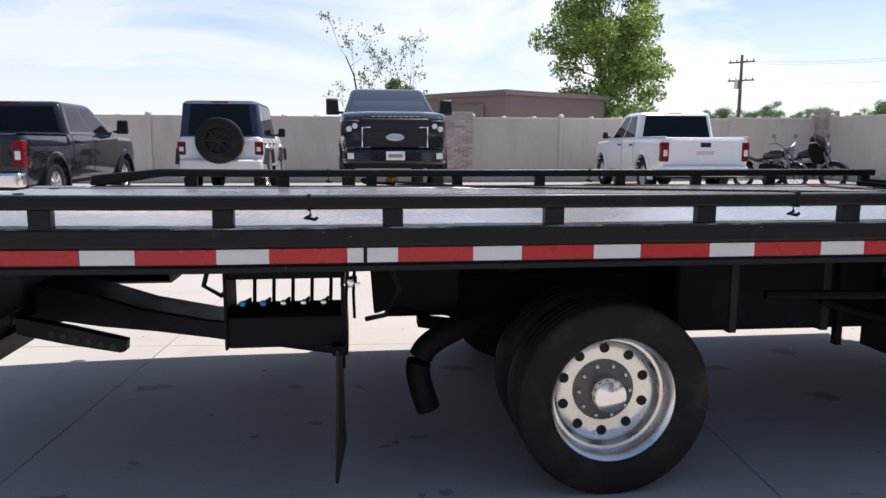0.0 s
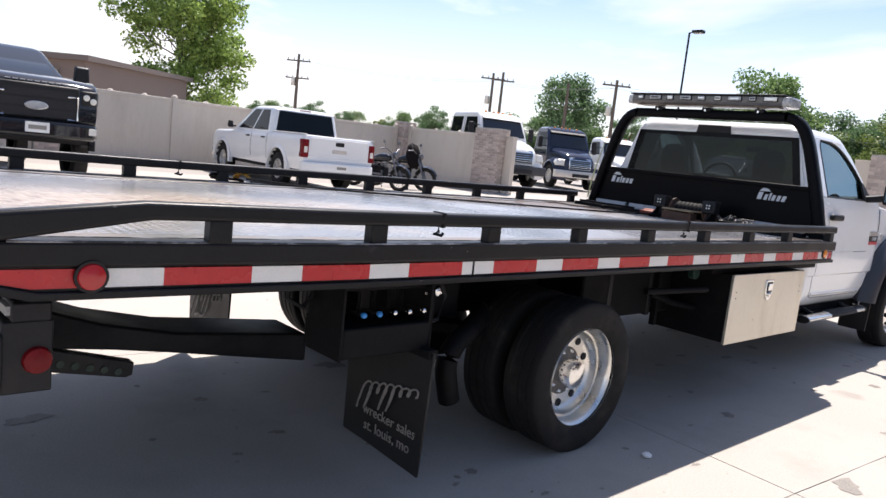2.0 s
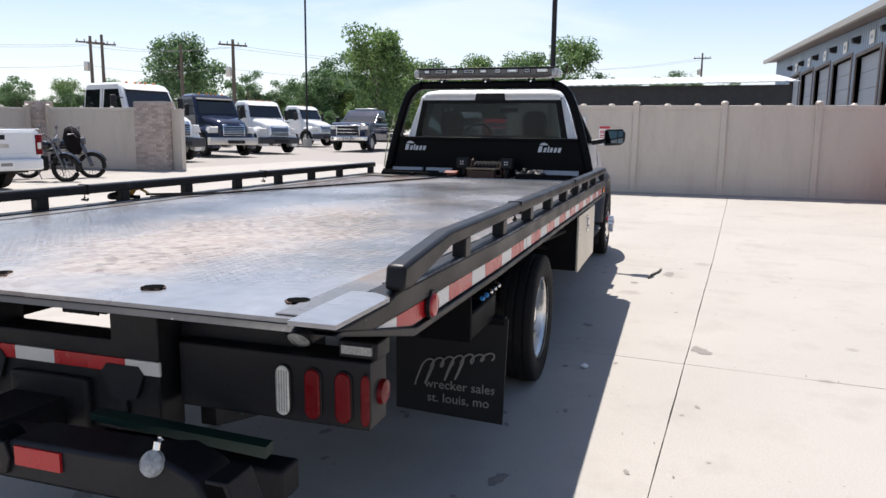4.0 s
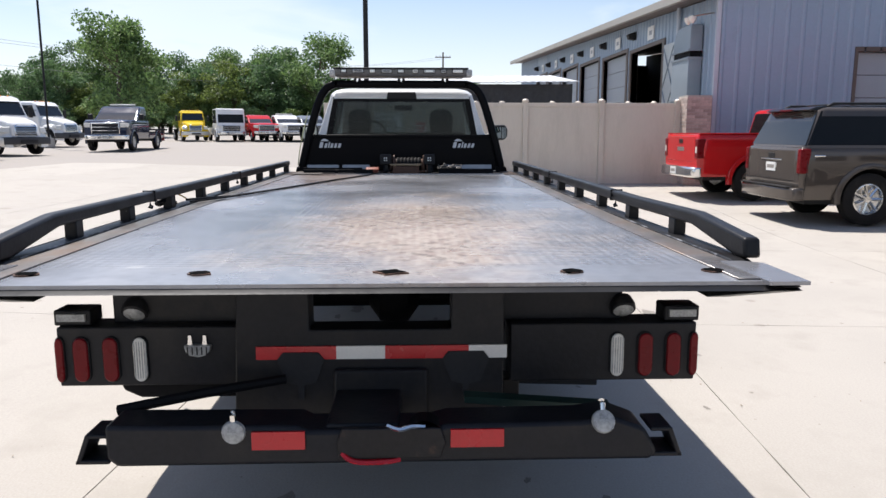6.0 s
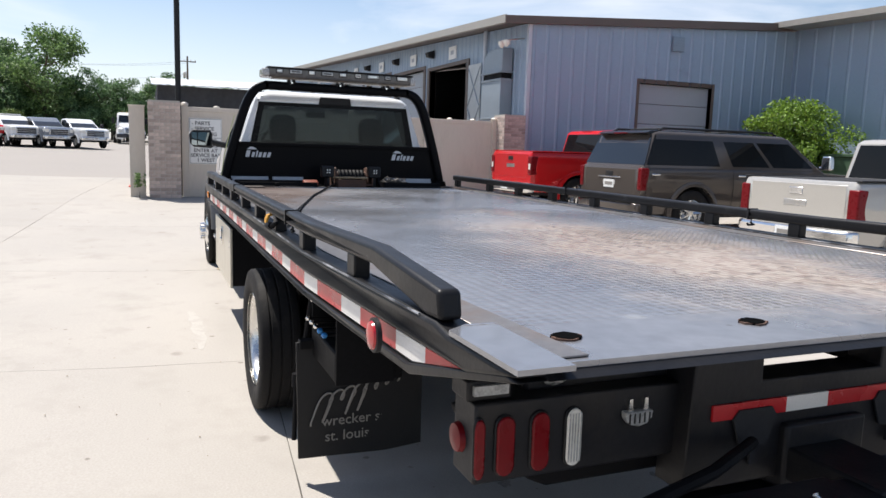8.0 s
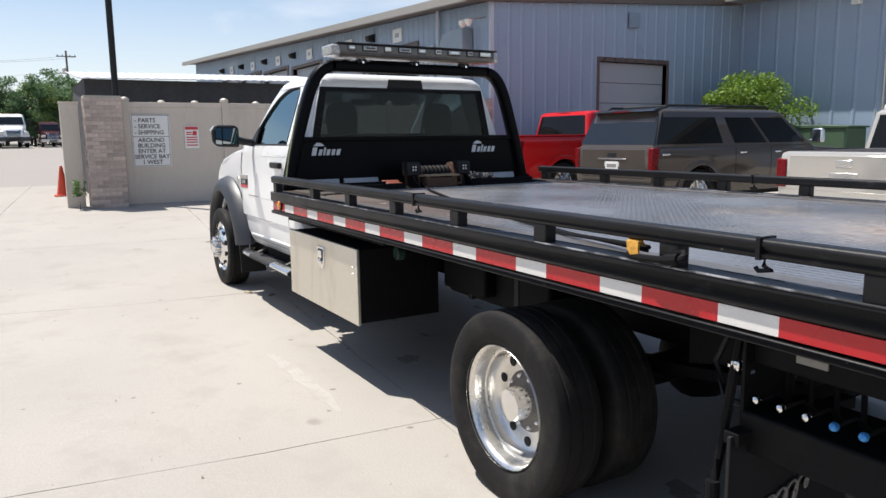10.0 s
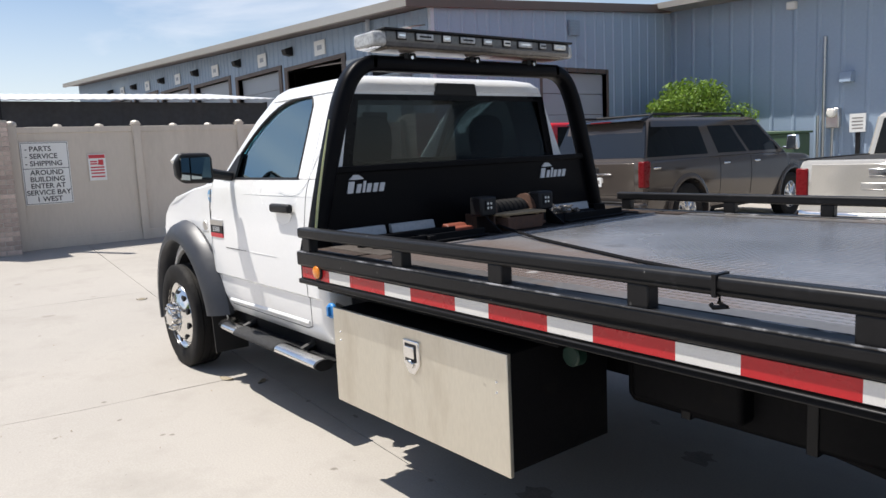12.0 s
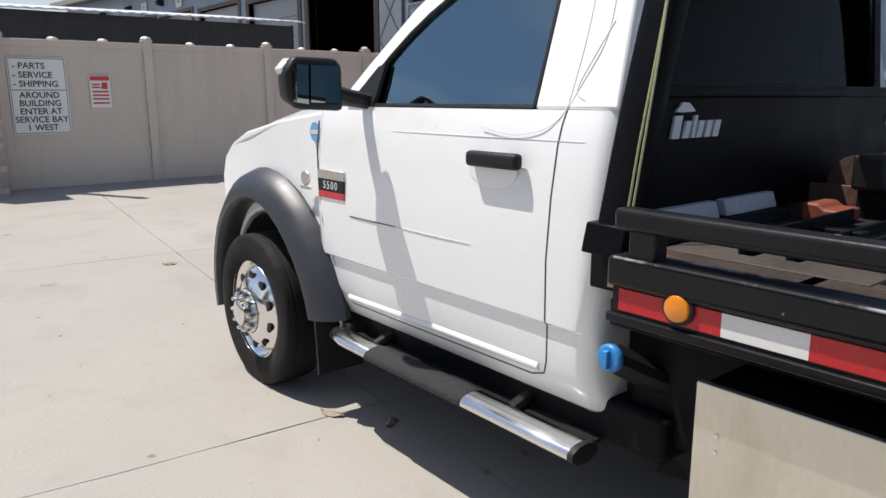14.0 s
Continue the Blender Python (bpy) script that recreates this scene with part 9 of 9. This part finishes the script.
def motorcycle(at, turn, label, covered):
    m = root("motorcycle", (at[0], at[1], ground_z(*at)), label, "motorcycle", "motorcycles by the fence", turn)
    for x in (0.78, -0.72):
        bm = B()
        tube(bm, [(x + 0.29 * math.cos(a), 0, 0.32 + 0.29 * math.sin(a)) for a in [k * math.tau / 28 for k in range(29)]], 0.055, 10)
        wh = part("wheel", bm, M_RUBBER, m, smooth=60)
        bm = B()
        for k in range(16):
            a = k * math.tau / 16
            tube(bm, [(x, 0.03 if k % 2 else -0.03, 0.32), (x + 0.25 * math.cos(a), 0, 0.32 + 0.25 * math.sin(a))], 0.005, 4)
        lathe(bm, [(0.05, -0.05), (0.05, 0.05)], 12, "y", (x, 0, 0.32))
        part("spokes", bm, M_DULL, wh)
    bm = B()
    for s in (-1, 1):
        tube(bm, [(0.78, s * 0.09, 0.32), (0.52, s * 0.09, 0.98)], 0.028, 8)
    part("fork", bm, M_DULL, m)
    bm = B()
    loft(bm, [[(x, w * math.cos(a), z + h * math.sin(a)) for a in [k * math.tau / 12 for k in range(12)]] for x, w, z, h in ((0.48, 0.04, 0.86, 0.05), (0.38, 0.13, 0.86, 0.11), (0.15, 0.16, 0.85, 0.13), (-0.08, 0.10, 0.80, 0.08))])
    part("fuel_tank", bm, P_BLACK, m, smooth=60)
    bm = B()
    loft(bm, [[(x, w * math.cos(a), z + h * math.sin(a)) for a in [k * math.tau / 12 for k in range(12)]] for x, w, z, h in ((-0.02, 0.08, 0.74, 0.04), (-0.25, 0.16, 0.70, 0.06), (-0.45, 0.15, 0.76, 0.06), (-0.68, 0.11, 0.80, 0.05), (-0.78, 0.05, 0.80, 0.03))])
    part("saddle", bm, M_PLASTIC, m, smooth=60)
    bm = B()
    box(bm, -0.15, 0.32, -0.16, 0.16, 0.25, 0.62)
    eng = part("engine", bm, M_FRAME, m, bevel=0.05)
    for dx, ang in ((0.2, 20), (-0.02, -20)):
        bm = B()
        a = radians(ang)
        for k in range(6):
            p = Vector((dx + 0.05 * k * math.sin(a), 0, 0.5 + 0.05 * k * math.cos(a)))
            lathe(bm, [(0.085, 0.0), (0.085, 0.03)], 12, "z", p)
        part("cylinder", bm, M_DULL, eng)
    bm = B()
    for z in (0.30, 0.40):
        tube(bm, [(0.3, -0.16, 0.5), (0.35, -0.2, z), (-0.1, -0.22, z), (-1.0, -0.22, z)], 0.035, 8)
    part("exhaust", bm, M_DULL, m, smooth=60)
    bm = B()
    tube(bm, [(0.35, -0.40, 1.10), (0.47, -0.30, 1.12), (0.52, -0.08, 1.0), (0.52, 0.08, 1.0), (0.47, 0.30, 1.12), (0.35, 0.40, 1.10)], 0.016, 8)
    hb = part("handlebar", bm, M_DULL, m)
    for s in (-1, 1):
        bm = B()
        tube(bm, [(0.45, s * 0.30, 1.12), (0.44, s * 0.34, 1.26)], 0.008, 6)
        lathe(bm, [(0.05, -0.012), (0.05, 0.012)], 12, "x", (0.43, s * 0.36, 1.29))
        part("mirror", bm, M_DULL, hb)
    bm = B()
    lathe(bm, [(0.03, 0.5), (0.09, 0.56), (0.095, 0.64), (0.08, 0.65)], 16, "x", (0, 0, 0.95))
    part("headlamp", bm, M_DULL, m)
    for x, r in ((0.78, 0.36), (-0.72, 0.37)):
        bm = B()
        loft(bm, [[(x + rr * math.cos(radians(a)), y, 0.32 + rr * math.sin(radians(a))) for rr, y in ((r, -0.07), (r + 0.03, 0.0), (r, 0.07))] for a in range(20 if x > 0 else 40, 150 if x > 0 else 185, 13)], closed=False, caps=False)
        part("mudguard", bm, P_BLACK, m, smooth=80)
    bm = B()
    tube(bm, [(0.0, 0.15, 0.35), (0.02, 0.32, 0.02)], 0.014, 6)
    part("side_stand", bm, M_DULL, m)
    if covered:
        bm = B()
        rng = random.Random(5)
        rings = []
        for z, rx_, ry_ in ((0.60, 0.10, 0.12), (0.76, 0.20, 0.20), (0.95, 0.22, 0.23), (1.12, 0.17, 0.22), (1.24, 0.12, 0.20), (1.29, 0.04, 0.10)):
            rings.append([(0.42 - 0.15 * (z - 0.6) + (rx_ * (1 + rng.uniform(-0.2, 0.2))) * math.cos(a), (ry_ * (1 + rng.uniform(-0.2, 0.2))) * math.sin(a), z + rng.uniform(-0.04, 0.04)) for a in [k * math.tau / 14 for k in range(14)]])
        loft(bm, rings)
        part("draped_jacket", bm, mat("black cloth", (0.012, 0.010, 0.010), 0.95, vary=0.3, scale=8, bump=0.3, spec=0.1), m, "black cloth draped over the bars", smooth=60)
    m.scale = (1.0, 1.0, 0.98)
    return m


motorcycle((10.05, 16.55), -72, "black cruiser motorcycle with chrome forks on its stand", False)
motorcycle((11.15, 16.9), -60, "black motorcycle with dark cloth over its bars", True)

# ---- litter and marks on the yard ----
M_BARKISH = mat("dark twig bark", (0.05, 0.04, 0.03), 0.9, vary=0.3, bump=0.2)
leaf_m = mat("dry leaf", (0.30, 0.25, 0.17), 0.8, vary=0.3)
for x, y, r, a, words in ((5.95, 5.02, 0.07, 20, "curled dry leaf lying on the concrete"), (9.36, 4.63, 0.055, 70, "brown leaf scrap lying on the concrete"), (5.69, 4.86, 0.05, 130, "small dry leaf lying in the shade")):
    t = root("dry_leaf", (x, y, ground_z(x, y) + 0.002), words, "leaf", "", a)
    bm = B()
    rows = []
    for k in range(7):
        s = k / 6 * 2 - 1
        wd = r * 0.42 * (1 - s * s) + 0.003
        rows.append([(r * s, -wd, 0.012 * s * s), (r * s, 0, 0.004 + 0.016 * (1 - s * s)), (r * s, wd, 0.002 + 0.014 * s * s), (r * s, 0, 0.001 + 0.016 * (1 - s * s))])
    loft(bm, rows)
    part("blade", bm, leaf_m, t)
t = root("stick", (5.2, 2.22, 0.0), "thin dark stick lying on the concrete", "stick", "", -12)
bm = B()
tube(bm, [(-0.3, 0.0, 0.012), (-0.1, 0.012, 0.014), (0.12, -0.006, 0.013), (0.32, 0.01, 0.012)], 0.012, 6)
part("branch", bm, M_BARKISH, t)
t = root("stone", (1.5, 2.57, 0.0), "small white stone lying in the truck's shadow", "stone")
bm = B()
lathe(bm, [(0.012, 0.0), (0.026, 0.006), (0.028, 0.016), (0.014, 0.027), (0.002, 0.029)], 9, "z")
part("body", bm, M_SIGN, t)
# pale scuff where a tyre has scrubbed the concrete
rs = random.Random(5)
bm = B()
up_, lo_ = [], []
for k in range(25):
    s = k / 24
    wd = 0.055 * math.sin(math.pi * (0.03 + 0.94 * s)) ** 0.6 * (1 + 0.25 * math.sin(k * 1.1))
    x, y = 3.8 - 1.35 * s, 5.475 - 0.03 * math.sin(s * 3)
    up_.append((x, y + wd + rs.uniform(-0.006, 0.006)))
    lo_.append((x, y - wd + rs.uniform(-0.006, 0.006)))
prism(bm, up_ + lo_[::-1], -0.002, 0.0012, "z")
part("scuff", bm, mat("scrubbed concrete", (0.405, 0.38, 0.345), 0.85, vary=0.12, scale=9, fine=60, stain=(0.365, 0.338, 0.303), stain_at=(0.44, 0.56), stain_scale=9), pavement)

# crumbs of dry leaf, grit and pale scraps blown along the truck
rng_l = random.Random(17)
bm = B()
for k in range(80):
    side = rng_l.random() < 0.5
    x = rng_l.uniform(-2.5, 8.0)
    y = rng_l.gauss(5.9, 0.55) if side else rng_l.gauss(1.6, 0.7)
    z = ground_z(x, y)
    a, r = rng_l.uniform(0, math.tau), rng_l.uniform(0.005, 0.014)
    ring = []
    for j in range(5):
        q = a + j * math.tau / 5
        rr = r * rng_l.uniform(0.5, 1.0)
        ring.append((x + rr * math.cos(q), y + rr * 0.6 * math.sin(q), z + 0.003 + rng_l.uniform(0, 0.006)))
    top = bm.verts.new((x, y, z + 0.006 + r * 0.35))
    vs = [bm.verts.new(p) for p in ring]
    for j in range(5):
        bm.faces.new((vs[j], vs[(j + 1) % 5], top))
    bm.faces.new(vs[::-1])
M_CRUMB = mat("dry leaf crumbs", (0.27, 0.22, 0.165), 0.9, vary=0.5, scale=3)
tagged(part("leaf_litter", bm, M_CRUMB), "scattered dry leaf crumbs and grit on the concrete", "litter", kind="stuff")

# ---- trees ----
def leaf_mat(name, color, light):
    m = bpy.data.materials.new(name)
    m.use_nodes = True
    nodes, links = m.node_tree.nodes, m.node_tree.links
    b, out = nodes["Principled BSDF"], nodes["Material Output"]
    geo, rp = nodes.new("ShaderNodeNewGeometry"), nodes.new("ShaderNodeValToRGB")
    e = rp.color_ramp.elements
    e[0].color, e[1].color = (*[c * 0.55 for c in color], 1), (*light, 1)
    e[0].position, e[1].position = 0.0, 1.0
    links.new(geo.outputs["Random Per Island"], rp.inputs["Fac"])
    links.new(rp.outputs["Color"], b.inputs["Base Color"])
    b.inputs["Roughness"].default_value = 0.55
    tr, mx = nodes.new("ShaderNodeBsdfTranslucent"), nodes.new("ShaderNodeMixShader")
    links.new(rp.outputs["Color"], tr.inputs["Color"])
    mx.inputs["Fac"].default_value = 0.35
    links.new(b.outputs["BSDF"], mx.inputs[1])
    links.new(tr.outputs["BSDF"], mx.inputs[2])
    links.new(mx.outputs["Shader"], out.inputs["Surface"])
    return m


M_LEAF = leaf_mat("summer leaves", (0.105, 0.195, 0.066), (0.24, 0.37, 0.12))
M_LEAF_DARK = leaf_mat("dark summer leaves", (0.075, 0.155, 0.064), (0.18, 0.30, 0.12))
M_LEAF_LIGHT = leaf_mat("bright young leaves", (0.13, 0.24, 0.03), (0.27, 0.42, 0.06))
M_LEAF_SPARSE = leaf_mat("thin pale leaves", (0.15, 0.19, 0.06), (0.30, 0.33, 0.14))
M_BARK = mat("bark", (0.11, 0.085, 0.065), 0.95, vary=0.3, scale=5, bump=0.5, stretch=(3, 3, 0.6))


def tree(name, at, h, spread, trunk, clumps, leaves, size, leaf, seed, label, category="tree", low=0.3, bare=False, group=""):
    """A tapered trunk with limbs, and a crown of many small leaves gathered in clumps with gaps between."""
    rng = random.Random(seed)
    t = root(name, (at[0], at[1], ground_z(at[0], at[1])), label, category, group)
    tips = []
    bm = B()
    pts = [Vector((0, 0, -0.1))]
    for k in range(1, 7):
        s = k / 6
        pts.append(Vector((rng.uniform(-1, 1) * 0.05 * h * s, rng.uniform(-1, 1) * 0.05 * h * s, h * 0.72 * s)))

    def limb(p, r0, r1, n=7):
        rings = []
        for i, q in enumerate(p):
            d = (p[min(i + 1, len(p) - 1)] - p[max(i - 1, 0)]).normalized()
            ref = Vector((1, 0, 0)) if abs(d.z) > 0.8 else Vector((0, 0, 1))
            a = d.cross(ref).normalized()
            b = a.cross(d)
            r = r0 + (r1 - r0) * i / (len(p) - 1)
            rings.append([q + a * (r * math.cos(k * math.tau / n)) + b * (r * math.sin(k * math.tau / n)) for k in range(n)])
        loft(bm, rings)
    limb(pts, trunk, trunk * 0.25)
    for k in range(clumps):
        s = rng.uniform(low + 0.05, 1.0)
        base = pts[0].lerp(pts[-1], s * 0.9)
        for i in range(6):
            if i / 6 <= s <= (i + 1) / 6:
                base = pts[i].lerp(pts[i + 1], s * 6 - i)
        a = rng.uniform(0, math.tau)
        reach = spread * (0.45 + 0.55 * math.sin(math.pi * min(1.0, 0.12 + 0.85 * (s - low) / (1 - low)))) * rng.uniform(0.35, 1.0)
        tip = Vector((base.x + reach * math.cos(a), base.y + reach * math.sin(a), min(h * 0.96, base.z + h * rng.uniform(0.08, 0.28))))
        mid = base.lerp(tip, 0.55) + Vector((0, 0, -0.04 * h))
        limb([base, base.lerp(mid, 0.5), mid, tip], trunk * 0.28 * (1.1 - s * 0.7), trunk * 0.05, 5)
        tips.append((tip, spread * rng.uniform(0.24, 0.42)))
        if bare:
            for q in range(3):
                e = tip + Vector((rng.uniform(-1, 1), rng.uniform(-1, 1), rng.uniform(0.2, 1.2))) * spread * 0.35
                limb([mid.lerp(tip, rng.uniform(0.3, 1)), tip.lerp(e, 0.5), e], trunk * 0.07, trunk * 0.02, 4)
                tips.append((e, spread * 0.16))
    part("trunk", bm, M_BARK, t, smooth=60)
    tips.append((Vector((0, 0, h * 0.88)), spread * 0.4))
    verts, faces = [], []
    per = max(1, leaves // len(tips))
    for c, r in tips:
        for k in range(per):
            u = Vector((rng.gauss(0, 1), rng.gauss(0, 1), rng.gauss(0, 0.8)))
            u = u.normalized() * (r * rng.random() ** 0.45)
            p = c + Vector((u.x, u.y, u.z * 0.75))
            if p.z < 0.25:
                p.z = 0.25 + rng.random() * 0.3
            n = Vector((rng.gauss(0, 1), rng.gauss(0, 1), rng.gauss(0.5, 1))).normalized()
            a = n.orthogonal().normalized()
            a = (Matrix.Rotation(rng.uniform(0, math.tau), 3, n) @ a)
            b = n.cross(a)
            z = size * rng.uniform(0.6, 1.3)
            i = len(verts)
            verts += [p - a * z * 0.5, p + b * z * 0.32 + n * z * 0.1, p + a * z * 0.5, p - b * z * 0.32 + n * z * 0.1]
            faces.append((i, i + 1, i + 2, i + 3))
    me = bpy.data.meshes.new("crown")
    me.from_pydata([tuple(v) for v in verts], [], faces)
    me.materials.append(leaf)
    cr = new("crown", me)
    cr.parent = t
    return t


# by the store: tall bright tree, thin half-bare tree, and a small one between
tree("tree", (13.4, 38.5), 11.6, 3.2, 0.24, 58, 33000, 0.20, leaf_mat("fresh green leaves", (0.18, 0.30, 0.06), (0.42, 0.56, 0.14)), 11, "tall bright green tree behind the brown store", low=0.05)
tree("tree", (0.2, 27.0), 5.7, 1.35, 0.08, 9, 600, 0.11, M_LEAF_SPARSE, 21, "thin half-bare tree with few leaves", low=0.45, bare=True)
tree("tree", (2.35, 27.6), 4.9, 1.5, 0.06, 7, 420, 0.11, M_LEAF_SPARSE, 25, "thin half-bare sapling leaning out", low=0.5, bare=True)
tree("shrub", (1.6, 26.5), 3.4, 0.75, 0.05, 8, 1400, 0.12, M_LEAF, 27, "small dense green shrub behind the fence", "shrub", low=0.45)
# bush against the workshop wing
tree("shrub", (12.5, -11.15), 3.1, 1.4, 0.07, 34, 15000, 0.10, M_LEAF_LIGHT, 31, "rounded bright green shrub against the workshop wall", "shrub", low=0.12)
# big leafy tree by the tow truck row, then the belt of trees round the lot
tree("tree", (66.0, 31.5), 11.5, 4.2, 0.3, 34, 9000, 0.34, M_LEAF, 41, "full leafy tree at the edge of the lot", low=0.1)
tree("tree", (66.0, 55.0), 10.8, 4.6, 0.3, 36, 8000, 0.36, M_LEAF_DARK, 43, "broad dark green tree beyond the trucks", low=0.2)
KINDS = []
for k, (h, sp, mm) in enumerate(((11.0, 4.4, M_LEAF_DARK), (12.0, 4.8, M_LEAF), (9.5, 4.6, M_LEAF_DARK), (8.6, 3.6, leaf_mat("yellow-green leaves", (0.10, 0.16, 0.035), (0.25, 0.33, 0.08))))):
    KINDS.append(tree("tree", (90.0, 48.0 - k * 6.5), h, sp, 0.28, 34, 8000, 0.34, mm, 60 + k, "dense leafy tree in the belt behind the lot", low=0.04, group="tree belt"))
rng = random.Random(9)


def belt(x0, y0, x1, y1, n, scale, zdrop=0.0):
    for k in range(n):
        s = (k + rng.uniform(-0.25, 0.25)) / max(1, n - 1)
        x, y = x0 + (x1 - x0) * s + rng.uniform(-2, 2), y0 + (y1 - y0) * s + rng.uniform(-2, 2)
        sc = scale * rng.uniform(0.82, 1.15)
        copy_thing(KINDS[rng.randrange(4)], Matrix.Translation((x, y, ground_z(x, y) - zdrop)) @ Matrix.Rotation(rng.uniform(0, math.tau), 4, "Z") @ Matrix.Diagonal((sc, sc, sc, 1)))


belt(84, 50, 84, 30, 7, 0.66)
belt(92, 62, 92, 30, 8, 0.72)
belt(84, 29, 84, 17.5, 6, 0.86)
belt(92, 30, 92, 17, 5, 0.98)
belt(83, 14, 84, 1, 8, 0.60)
belt(94, 14, 94, -2, 7, 0.66)
belt(125, 28, 140, -40, 16, 0.6)
belt(80, 95, 100, 50, 16, 0.68)
belt(25, 150, 110, 108, 40, 0.62)
belt(-90, 190, 30, 170, 8, 0.5)
tree("weeds", (14.05, 5.95), 0.2, 0.14, 0.01, 8, 300, 0.05, M_LEAF, 71, "tuft of weeds at the foot of the gate pier", "weeds", low=0.1)
belt(80, 58, 81, 0, 34, 0.30)
belt(86, 54, 86, 2, 24, 0.42)

# ---- concrete slabs ----
TURN = radians(-4.6)
US = (-9.1, -5.35, -1.60, 1.66, 5.52, 9.38, 13.24, 17.1, 20.96)
for u0, u1 in zip(US, US[1:]):
    for j in range(-4, 6):
        slab(u0, 2.06 + (j - 1) * 3.14, u1 - u0, 3.14, TURN)
